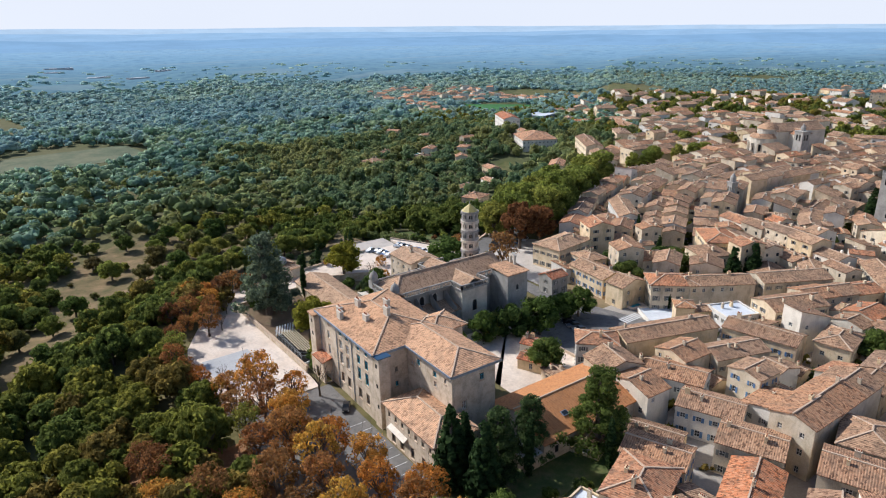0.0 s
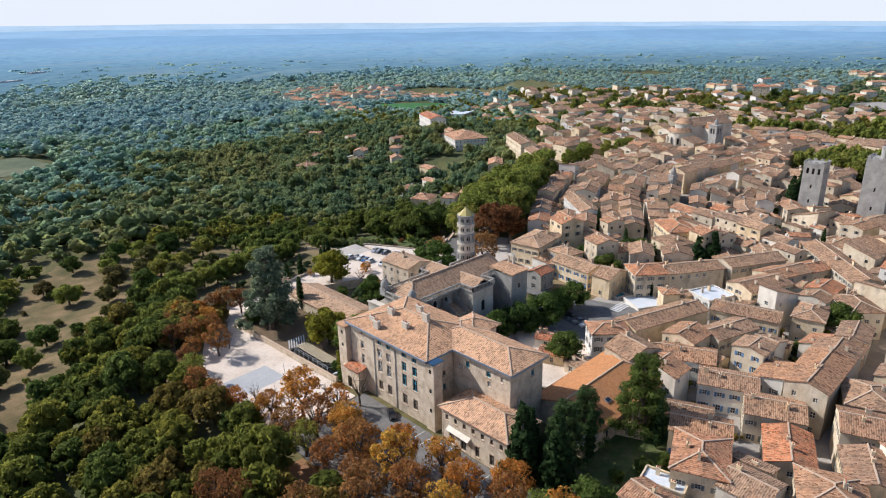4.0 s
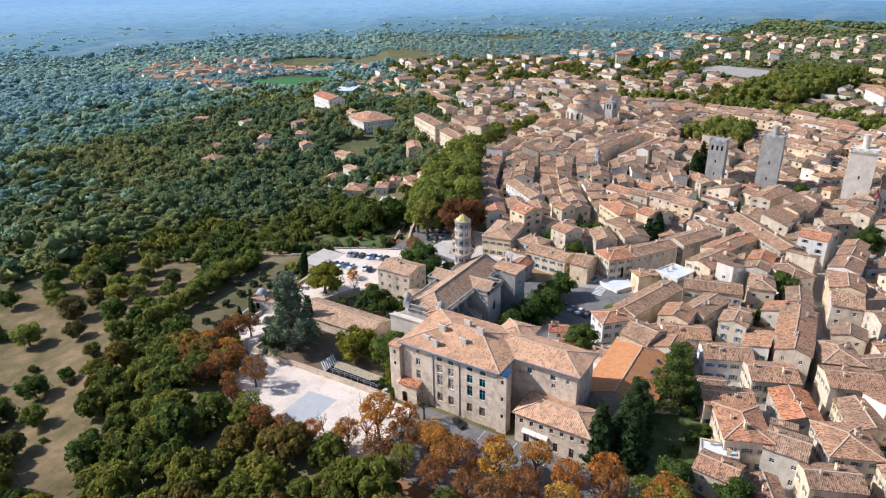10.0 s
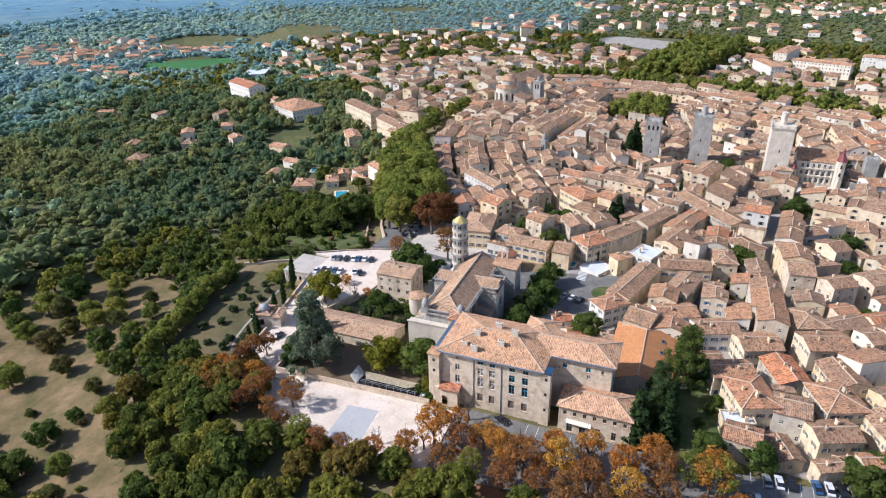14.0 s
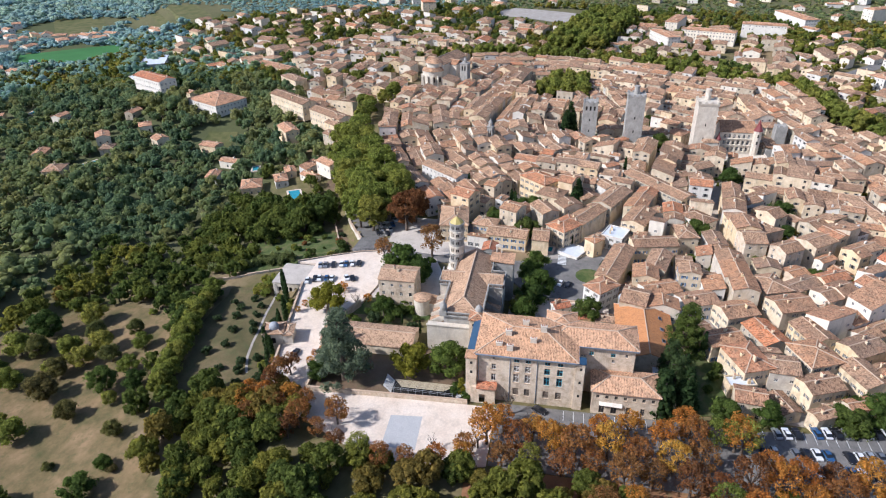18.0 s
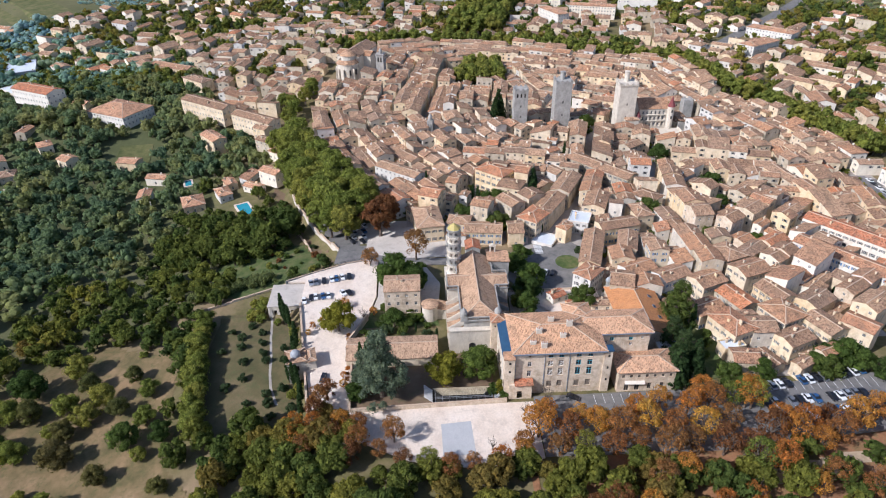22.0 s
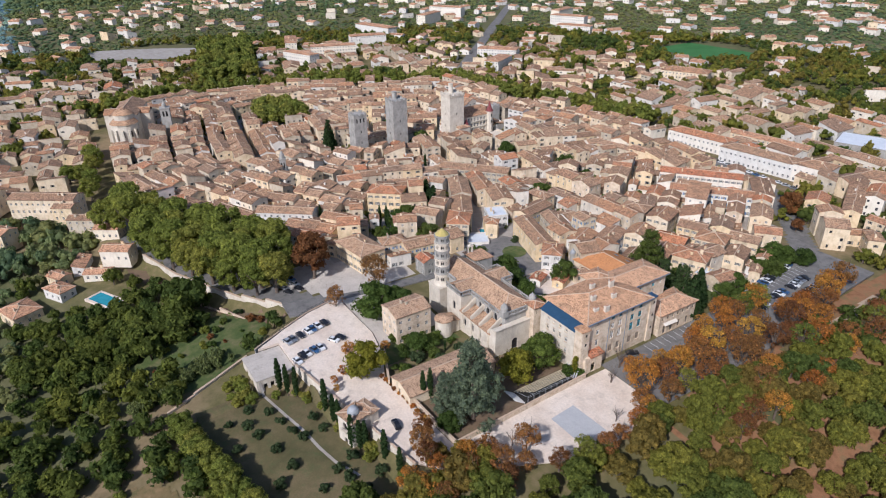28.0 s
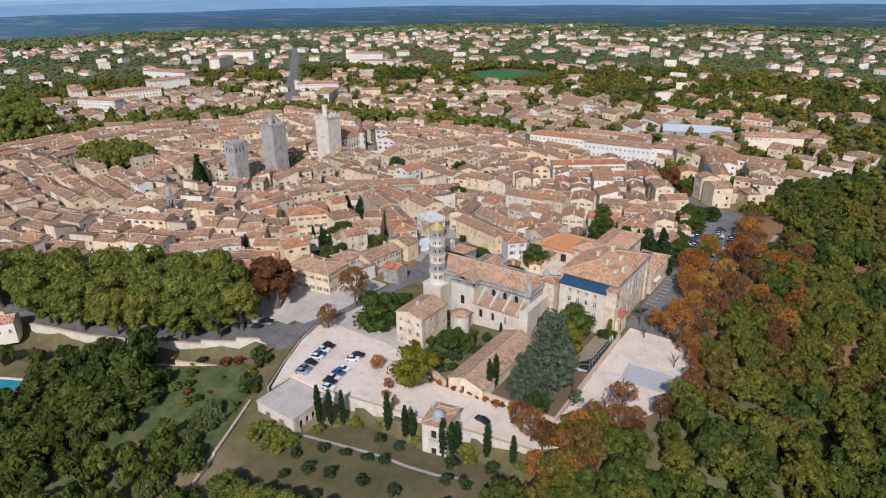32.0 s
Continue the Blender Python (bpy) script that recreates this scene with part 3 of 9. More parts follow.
def house_form(L, W, h, rot, roof, lod, pitch, rng, n_floor):
    """Walls with real openings, the roof's shell, its ridge lines and the places of the windows."""
    a = radians(rot)
    sides = [((-L / 2, -W / 2), (L / 2, -W / 2), (0, -1)), ((L / 2, -W / 2), (L / 2, W / 2), (1, 0)), ((L / 2, W / 2), (-L / 2, W / 2), (0, 1)), ((-L / 2, W / 2), (-L / 2, -W / 2), (-1, 0))]
    b = Build()
    limit = {-1: 4, 0: 11, 1: 9, 2: 14, 3: 60}[lod]
    wins = []
    turn = lambda n: (n[0] * math.cos(a) - n[1] * math.sin(a), n[0] * math.sin(a) + n[1] * math.cos(a))
    order = sorted(range(4), key=lambda i: turn(sides[i][2])[0] - 0.35 * turn(sides[i][2])[1])
    holes = {i: [] for i in range(4)}
    left = limit
    for rank, i in enumerate(order):
        p0, p1, n = sides[i]
        if turn(n)[0] > 0.8 or left <= 0:
            continue
        ln = math.hypot(p1[0] - p0[0], p1[1] - p0[1])
        cols = max(1, int((ln - 0.8) / (2.7 if lod >= 2 else 3.4)))
        share = left if lod >= 2 else max(1, int(left * (0.65 if rank == 0 else 1)))
        fh = h / n_floor
        got = 0
        for fl in range(n_floor - 1, -1, -1):
            for c in range(cols):
                if got >= share or (rng.random() < 0.14 and lod < 3):
                    continue
                w = rng.choice((0.9, 1.1)) if lod < 3 else 1.1
                wh = min(fh - 1.0, 1.5 if fl < n_floor - 1 or n_floor == 1 else 1.15)
                u = ln * (c + 0.5) / cols
                v = fl * fh + (0.95 if fl else 0.9)
                holes[i].append((u - w / 2, u + w / 2, v, v + wh))
                px, py = p0[0] + (p1[0] - p0[0]) * u / ln, p0[1] + (p1[1] - p0[1]) * u / ln
                wins.append((px, py, v, math.degrees(math.atan2(p1[1] - p0[1], p1[0] - p0[0])), w, wh))
                got += 1
        left -= got
    for i, (p0, p1, n) in enumerate(sides):
        b.wall(p0, p1, -3.0, h, holes[i], deep=0.24)
    rb, lines = Build(), []
    if roof == "gable":
        for s in (-1, 1):
            q = [(s * L / 2, -W / 2, h), (s * L / 2, W / 2, h), (s * L / 2, 0, h + pitch * W / 2)]
            b.quad(*(q if s > 0 else q[::-1]))
        lines = gable_roof(rb, L, W, h, pitch)
    elif roof == "hip":
        lines = hip_roof(rb, L, W, h, pitch)
    elif roof == "shed":
        o = 0.3
        q = [(-L / 2 - o, -W / 2 - o, h), (L / 2 + o, -W / 2 - o, h), (L / 2 + o, W / 2 + o, h + pitch * W), (-L / 2 - o, W / 2 + o, h + pitch * W)]
        rb.slab([(p[0], p[1], p[2] + 0.2) for p in q], 0.2)
        r = h + pitch * W
        b.quad((L / 2, W / 2, h), (-L / 2, W / 2, h), (-L / 2, W / 2, r), (L / 2, W / 2, r))
        b.quad((L / 2, -W / 2, h), (L / 2, W / 2, h), (L / 2, W / 2, r))
        b.quad((-L / 2, W / 2, h), (-L / 2, -W / 2, h), (-L / 2, W / 2, r))
    else:
        rb.box(-L / 2 + 0.25, L / 2 - 0.25, -W / 2 + 0.25, W / 2 - 0.25, h - 0.3, h - 0.1)
        lines = [((*p0, h + 0.12), (*p1, h + 0.12)) for p0, p1, n in sides]
    return b, rb, lines, wins


def house(x, y, L, W, h, rot=0.0, roof="gable", wall=None, tiles=None, lod=1, z=None, shut=None, pitch=0.30, chim=1, label="", rng=random, group="houses of the old town", name="house", frame=FRAME_W, floors=None):
    """A house with its ridge along its own x."""
    z = height(x, y) if z is None else z
    wall = wall or RENDER_W
    kind = "WHITE" if wall is WHITE_R else "STONE" if wall in (STONE, GREY_STONE, PALE_STONE) else "RENDER"
    root = thing(name, x, y, z, rot, label or HOUSE_LABELS[kind], "house", group)
    b, rb, lines, wins = house_form(L, W, h, rot, roof, lod, pitch, rng, floors or max(1, int(h / 2.9)))
    part("wall", b.joined(), wall, root)
    part("roof", rb, tiles or ROOF if roof != "flat" else WHITE_ROOF, root)
    for ln_ in lines:
        part("ridge_cap" if roof != "flat" else "parapet", caps([ln_], 0.3 if roof != "flat" else 0.34), MORTAR if roof != "flat" else wall, root)
    for k in range(chim):
        cx, cy = rng.uniform(-0.4, 0.4) * L, rng.uniform(-0.3, 0.3) * W
        top = h + (pitch * (W / 2 - abs(cy)) if roof in ("gable", "hip") else 0.2) + 0.1
        part("chimney", rng.choice(CHIMS), None, root, m=pose(cx, cy, top, 0, 0, rng.choice((0, 90))))
    shut = shut if shut is not None else rng.choice((SHUT_GREY, SHUT_GREY, False, SHUT_BLUE if rng.random() < 0.4 else SHUT_GREY, False))
    for px, py, v, ang, w, wh in wins:
        at = pose(px, py, v, 0, 0, ang)
        win = part("window", window_mesh(w, wh, frame), None, root, m=at)
        if shut and lod >= 2 and (lod < 3 or x < 230) and math.hypot(x - 75, y - 100) < 150:
            for s in (-1, 1):
                part("shutter", shutter_mesh(w * 0.5, wh, shut), None, win, m=pose(s * w * 0.78, 0, 0))
    return root


class Bulk:
    """Houses too many to count, gathered into one body; each keeps a tone of its own."""

    def __init__(self, lod=0):
        self.lod = lod
        self.v, self.f, self.m, self.t = [], [], [], []

    def add(self, b, m, mat, tone):
        n = len(self.v)
        self.v += [tuple(m @ Vector(p)) for p in b.v]
        self.f += [tuple(n + i for i in f) for f in b.f]
        self.m += [mat] * len(b.f)
        self.t += [tone] * len(b.v)

    def house(self, x, y, L, W, h, rot, roof, wall, z, pitch, rng, chim=1, red=False):
        at = pose(x, y, height(x, y) if z is None else z, 0, 0, rot)
        b, rb, lines, wins = house_form(L, W, h, rot, roof, self.lod, pitch, rng, max(1, int(h / 2.9)))
        tone = rng.random()
        self.add(b, at, wall, tone)
        self.add(rb, at, 2 if not red else 7, rng.random())
        self.add(caps(lines[:1]), at, 3, tone)
        if chim:
            c = Build()
            cx, cy = rng.uniform(-0.4, 0.4) * L, rng.uniform(-0.3, 0.3) * W
            top = h + pitch * (W / 2 - abs(cy))
            c.box(cx - 0.4, cx + 0.4, cy - 0.3, cy + 0.3, top - 0.8, top + 1.2)
            self.add(c, at, wall, tone)
        sh = rng.random() < 0.5
        for px, py, v, ang, w, wh in wins:
            p = Build()
            p.quad((-w / 2, 0.2, 0), (w / 2, 0.2, 0), (w / 2, 0.2, wh), (-w / 2, 0.2, wh))
            self.add(p, at @ pose(px, py, v, 0, 0, ang), 4, tone)
            if sh and not red:
                p = Build()
                for s in (-1, 1):
                    p.box(s * w * 0.78 - w * 0.25, s * w * 0.78 + w * 0.25, -0.08, -0.01, 0, wh)
                self.add(p, at @ pose(px, py, v, 0, 0, ang), 6, tone)

    def link(self, name, label):
        me = bpy.data.meshes.new(name)
        me.from_pydata(self.v, [], self.f)
        for m in (RENDER_T, WHITE_T, ROOF_T, MORTAR, GLASS, FRAME_W, SHUT_GREY, ROOF_NEW):
            me.materials.append(m)
        me.polygons.foreach_set("material_index", self.m)
        at = me.attributes.new("tone", "FLOAT", "POINT")
        at.data.foreach_set("value", self.t)
        me.update()
        return tagged(new(name, me), label, "houses", kind="stuff")


# ---- trees ----
def ico(sub):
    bm = bmesh.new()
    bmesh.ops.create_icosphere(bm, subdivisions=sub, radius=1.0)
    v = np.array([p.co[:] for p in bm.verts])
    f = np.array([[p.index for p in q.verts] for q in bm.faces])
    bm.free()
    return v, f


ICO1, ICO2 = ico(1), ico(2)


def crown_arrays(rng, clumps, leaves, leaf, form=ICO1, core=0.8):
    """Corners and triangles of a crown: lumps of foliage wrapped in single leaf sprays, about the origin."""
    vs, fs, n = [], [], 0
    for cx, cy, cz, r in clumps:
        v, f = form
        d = v * (r * core) * (1 + 0.32 * (rng.random((len(v), 1)) - 0.5)) * np.array([1, 1, 0.82])
        vs.append(d + np.array([cx, cy, cz]))
        fs.append(f + n)
        n += len(v)
        k = int(leaves)
        w = rng.normal(size=(k, 3))
        w /= np.linalg.norm(w, axis=1, keepdims=True)
        w[:, 2] = np.where(w[:, 2] < -0.5, -w[:, 2], w[:, 2])
        p = np.array([cx, cy, cz]) + w * r * (0.75 + 0.4 * rng.random((k, 1))) * np.array([1, 1, 0.9])
        s = np.cross(w, rng.normal(size=(k, 3)))
        s /= np.linalg.norm(s, axis=1, keepdims=True)
        t = np.cross(w, s) + 0.5 * rng.normal(size=(k, 3))
        s, t = s * leaf * (0.5 + rng.random((k, 1))) / 2, t * leaf * (0.5 + rng.random((k, 1))) / 2
        q = np.stack([p - s - t, p + s - t * 0.6, p + s * 0.8 + t, p - s * 0.7 + t * 0.8], 1).reshape(-1, 3)
        i = n + 4 * np.arange(k)[:, None]
        vs.append(q)
        fs.append(np.concatenate([i + np.array([[0, 1, 2]]), i + np.array([[0, 2, 3]])]))
        n += 4 * k
    return np.concatenate(vs), np.concatenate(fs)


def mesh_np(name, v, f, mats, tone=None, mat_index=None):
    me = bpy.data.meshes.new(name)
    me.vertices.add(len(v))
    me.vertices.foreach_set("co", np.asarray(v, np.float32).ravel())
    me.loops.add(len(f) * 3)
    me.loops.foreach_set("vertex_index", np.asarray(f, np.int32).ravel())
    me.polygons.add(len(f))
    me.polygons.foreach_set("loop_start", np.arange(0, len(f) * 3, 3, dtype=np.int32))
    me.polygons.foreach_set("loop_total", np.full(len(f), 3, np.int32))
    if mat_index is not None:
        me.polygons.foreach_set("material_index", np.asarray(mat_index, np.int32))
    for m in mats:
        me.materials.append(m)
    if tone is not None:
        at = me.attributes.new("tone", "FLOAT", "POINT")
        at.data.foreach_set("value", np.asarray(tone, np.float32))
    me.polygons.foreach_set("use_smooth", np.ones(len(f), bool))
    me.update(calc_edges=True)
    return me


def clumps_round(rng, R, H, z0, n, r0=0.34):
    """Clump centres on an uneven dome of radius R from height z0 to z0 + H."""
    out = []
    for i in range(n):
        u = rng.random()
        a = 2.399963 * i + rng.random() * 0.8
        zz = u ** 0.85
        rad = R * math.sqrt(max(0.05, 1 - (zz * 1.75 - 0.75) ** 2)) * (0.62 + 0.25 * rng.random())
        out.append((rad * math.cos(a), rad * math.sin(a), z0 + H * (0.12 + 0.72 * zz), R * r0 * (0.75 + 0.6 * rng.random())))
    out.append((0, 0, z0 + H * 0.45, R * 0.55))
    out.append((0.15 * R, 0.1 * R, z0 + H * 0.75, R * 0.42))
    return out


def trunk_mesh(name, rng, h, r, limbs, spread, top, bare=False, twigs=0):
    """A tapered, slightly bent trunk with limbs, and twigs where it stands bare."""
    b = Build()

    def limb(p, q, ra, rb, seg=6):
        p, q = Vector(p), Vector(q)
        d = (q - p).normalized()
        s = d.cross(Vector((0.3, 0.9, 0.1))).normalized()
        t = d.cross(s)
        n = len(b.v)
        for c, rr in ((p, ra), (p.lerp(q, 0.5) + s * ra * 0.4, (ra + rb) / 2), (q, rb)):
            b.v += [tuple(c + rr * (math.cos(k * 2 * math.pi / seg) * s + math.sin(k * 2 * math.pi / seg) * t)) for k in range(seg)]
        for ring in range(2):
            for k in range(seg):
                a0, a1 = n + ring * seg + k, n + ring * seg + (k + 1) % seg
                b.f.append((a0, a1, a1 + seg, a0 + seg))
                b.m.append(0)
    limb((0, 0, -0.6), (0.1 * r, 0.2 * r, h), r * 1.25, r * 0.75, 8)
    for i in range(limbs):
        a = 2.4 * i + rng.random()
        z = h * (0.75 + 0.25 * rng.random())
        q = (spread * (0.6 + 0.4 * rng.random()) * math.cos(a), spread * (0.6 + 0.4 * rng.random()) * math.sin(a), z + (top - z) * (0.5 + 0.5 * rng.random()))
        limb((0, 0, z), q, r * 0.5, r * 0.12, 5)
        for k in range(twigs):
            e = Vector((0, 0, z)).lerp(Vector(q), 0.35 + 0.6 * rng.random())
            o = Vector((rng.normal() * spread * 0.3, rng.normal() * spread * 0.3, abs(rng.normal()) * spread * 0.35 + 0.3))
            limb(e, e + o, r * 0.14, 0.02, 3)
    return b.mesh(name, [BARK])


def tree_proto(kind, seed):
    """Trunk and crown of one tree, at its true size."""
    rng = np.random.default_rng(seed)
    if kind == "broad":
        tr = trunk_mesh("trunk", rng, 2.6, 0.28, 5, 2.6, 6.5)
        v, f = crown_arrays(rng, clumps_round(rng, 3.6, 6.6, 0.9, 22, 0.32), 115, 0.32, core=0.76)
    elif kind == "autumn":
        tr = trunk_mesh("trunk", rng, 3.0, 0.24, 9, 2.8, 7.8, twigs=4)
        v, f = crown_arrays(rng, clumps_round(rng, 3.3, 6.4, 2.2, 30, 0.23), 60, 0.24, core=0.08)
    elif kind == "tall":
        tr = trunk_mesh("trunk", rng, 4.5, 0.45, 7, 3.8, 11)
        v, f = crown_arrays(rng, clumps_round(rng, 5.0, 11.0, 2.6, 36, 0.25), 90, 0.42, core=0.78)
    elif kind == "row":
        tr = trunk_mesh("trunk", rng, 4.5, 0.45, 4, 3.4, 10)
        v, f = crown_arrays(rng, clumps_round(rng, 5.0, 11.0, 2.6, 15, 0.34), 16, 1.1)
    elif kind == "cedar":
        tr = trunk_mesh("trunk", rng, 13, 0.5, 6, 3.0, 14)
        cl = []
        for lv in range(8):
            z = 2.5 + 1.7 * lv
            R = 6.6 * (1 - lv / 9.5) * (0.8 + 0.35 * rng.random())
            for k in range(13 if lv < 5 else 7):
                a = 2 * math.pi * k / (13 if lv < 5 else 7) + lv + rng.random() * 0.5
                rr = R * (0.35 + 0.6 * rng.random())
                cl.append((rr * math.cos(a), rr * math.sin(a), z + 0.6 * rng.random() - 0.1 * rr, 0.85 + 0.45 * rng.random()))
        v, f = crown_arrays(rng, cl, 110, 0.27, core=0.55)
        v[:, 2] = v[:, 2] * 0.98
    elif kind == "fir":
        tr = trunk_mesh("trunk", rng, 9, 0.25, 4, 0.8, 10)
        cl = []
        for lv in range(11):
            z, R = 1.2 + 0.95 * lv, 2.9 * (1 - lv / 11.5)
            for k in range(7 if lv < 7 else 4):
                a = 2 * math.pi * k / 7 + lv * 0.7
                cl.append((R * 0.7 * math.cos(a), R * 0.7 * math.sin(a), z, 0.35 + 0.28 * R))
        v, f = crown_arrays(rng, cl, 14, 0.5)
    elif kind == "cypress":
        tr = trunk_mesh("trunk", rng, 1.5, 0.14, 2, 0.2, 3)
        cl = []
        for lv in range(14):
            z, R = 0.7 + 0.6 * lv, 0.85 * math.sin(math.pi * min(1, (lv + 2.2) / 16.5)) ** 0.7
            for k in range(3):
                a = 2.1 * k + lv
                cl.append((R * 0.45 * math.cos(a), R * 0.45 * math.sin(a), z, R * 0.62))
        v, f = crown_arrays(rng, cl, 30, 0.18, core=0.85)
    elif kind == "olive":
        tr = trunk_mesh("trunk", rng, 0.8, 0.12, 3, 0.7, 1.5)
        v, f = crown_arrays(rng, clumps_round(rng, 1.25, 1.7, 0.15, 10, 0.4), 60, 0.16, core=0.85)
    elif kind == "pine":
        tr = trunk_mesh("trunk", rng, 6.0, 0.3, 6, 3.0, 7.5)
        cl = [(3.2 * math.sqrt(u) * math.cos(2.4 * i), 3.2 * math.sqrt(u) * math.sin(2.4 * i), 7.0 + 1.4 * (1 - u), 1.2) for i, u in enumerate(rng.random(16))]
        v, f = crown_arrays(rng, cl, 40, 0.5)
    else:
        tr = trunk_mesh("trunk", rng, 3.0, 0.24, 7, 2.4, 8.0, twigs=9)
        v = f = None
    return tr, (None if v is None else (v, f))


PROTO = {}


def tree(x, y, kind="broad", leaf=None, s=1.0, label="", category="tree", group="", z=None, variants=2):
    """A tree with its trunk and its crown."""
    k = (kind, int(abs(x * 7.1 + y * 3.3)) % variants)
    if k not in PROTO:
        PROTO[k] = (tree_proto(kind, len(kind) * 31 + k[1]), {})
    (tr, va), made = PROTO[k]
    names = {"cedar": "cedar", "fir": "fir_tree", "cypress": "cypress", "olive": "olive_tree", "pine": "pine_tree", "bare": "bare_tree"}
    root = thing(names.get(kind, "tree"), x, y, height(x, y) if z is None else z, (x * 37 + y * 91) % 360, label, category, group)
    root.scale = (s, s, s * (0.92 + 0.16 * ((x * 13.7 + y * 5.1) % 1)))
    part("trunk", tr, None, root)
    if va is not None:
        leaf = leaf or LEAF_GREEN
        if leaf.name not in made:
            made[leaf.name] = mesh_np("crown", va[0], va[1], [leaf])
        part("crown", made[leaf.name], None, root)
    return root


def woods(name, spots, leaf, clump_n, leaves, leaf_size, form, label, trunk=True, seed=5, core=0.68, r0=0.32):
    """Many trees too dense to count, as one body of foliage. spots: (x, y, z, radius, height, tone)."""
    rng = np.random.default_rng(seed)
    protos = [crown_arrays(rng, clumps_round(rng, 1.0, 1.55, 0.2, clump_n, r0), leaves, leaf_size, form, core) for _ in range(10)]
    tv = np.array([(0.09 * math.cos(a), 0.09 * math.sin(a), z) for z in (-0.25, 0.8) for a in (0, 2.1, 4.2)])
    tf = np.array([(0, 1, 4), (0, 4, 3), (1, 2, 5), (1, 5, 4), (2, 0, 3), (2, 3, 5)])
    V, F, T, M, n = [], [], [], [], 0
    for i, (x, y, z, r, h, tone) in enumerate(spots):
        v, f = protos[int(rng.integers(10))]
        a = rng.random() * 6.28
        c, s = math.cos(a), math.sin(a)
        for vv, ff, mi in ((v, f, 0), (tv, tf, 1)) if trunk else ((v, f, 0),):
            w = np.empty_like(vv)
            w[:, 0], w[:, 1], w[:, 2] = x + r * (c * vv[:, 0] - s * vv[:, 1]), y + r * (s * vv[:, 0] + c * vv[:, 1]), z + vv[:, 2] * h / 1.8
            V.append(w)
            F.append(ff + n)
            T.append(np.full(len(vv), tone))
            M.append(np.full(len(ff), mi))
            n += len(vv)
    me = mesh_np(name, np.concatenate(V), np.concatenate(F), [leaf, BARK], np.concatenate(T), np.concatenate(M))
    return tagged(new(name, me), label, "trees", kind="stuff")


# ---- the old palace on its terrace ----
def arched_mesh(w, h, stone, deep=0.3, bars=2):
    """A round-headed window in a square opening: stone spandrels, glazing bars, dark glass."""
    b = Build()
    b.quad((-w / 2, deep, 0), (w / 2, deep, 0), (w / 2, deep, h), (-w / 2, deep, h))
    r, n = w / 2, 8
    zs = h - r
    arc = [(-r * math.cos(math.pi * i / n), zs + r * math.sin(math.pi * i / n)) for i in range(n + 1)]
    for i in range(n):
        (x0, z0), (x1, z1) = arc[i], arc[i + 1]
        b.quad((x0, 0, z0), (x1, 0, z1), (x1, 0, h), (x0, 0, h), mat=1)
        b.quad((x0, 0, z0), (x0, deep, z0), (x1, deep, z1), (x1, 0, z1), mat=1)
    b.box(-0.04, 0.04, deep - 0.05, deep, 0, h, 2)
    for k in range(bars):
        z = zs * (k + 1) / (bars + 0.5)
        b.box(-w / 2, w / 2, deep - 0.045, deep - 0.005, z - 0.03, z + 0.03, 2)
    b.box(-w / 2 - 0.1, w / 2 + 0.1, -0.12, 0.0, -0.18, -0.02, 1)
    return b.mesh("window", [GLASS, stone, DARK])


def hero_window(parent, p, ang, w, h, frame, boarded=False, shut=None):
    """A tall palace window: opening's frame and pane as pieces of their own."""
    win = new("window")
    win.parent = parent
    win.matrix_basis = pose(*p, 0, 0, ang)
    fb, pb = Build(), Build()
    d = 0.3
    for x0, x1, z0, z1 in ((-w / 2, -w / 2 + 0.1, 0, h), (w / 2 - 0.1, w / 2, 0, h), (-w / 2 + 0.1, w / 2 - 0.1, 0, 0.1), (-w / 2 + 0.1, w / 2 - 0.1, h - 0.1, h), (-0.06, 0.06, 0.1, h - 0.1)):
        fb.box(x0, x1, d - 0.09, d, z0, z1)
    if h > 1.3:
        fb.box(-w / 2 + 0.1, -0.06, d - 0.08, d, h * 0.62, h * 0.62 + 0.1)
        fb.box(0.06, w / 2 - 0.1, d - 0.08, d, h * 0.62, h * 0.62 + 0.1)
    if boarded:
        fb.beam((-w / 2 + 0.1, d - 0.1, 0.1), (w / 2 - 0.1, d - 0.1, h * 0.6), 0.1)
    pb.quad((-w / 2, d, 0), (w / 2, d, 0), (w / 2, d, h), (-w / 2, d, h))
    part("frame", fb, frame, win)
    part("pane", pb, WOOD if boarded else GLASS, win)
    sb = Build()
    sb.box(-w / 2 - 0.15, w / 2 + 0.15, -0.14, 0.02, -0.2, -0.02)
    part("sill", sb, MORTAR, win)
    sb = Build()
    sb.box(-w / 2 - 0.1, w / 2 + 0.1, -0.05, -0.01, h + 0.02, h + 0.22)
    part("lintel", sb, MORTAR, win)
    return win


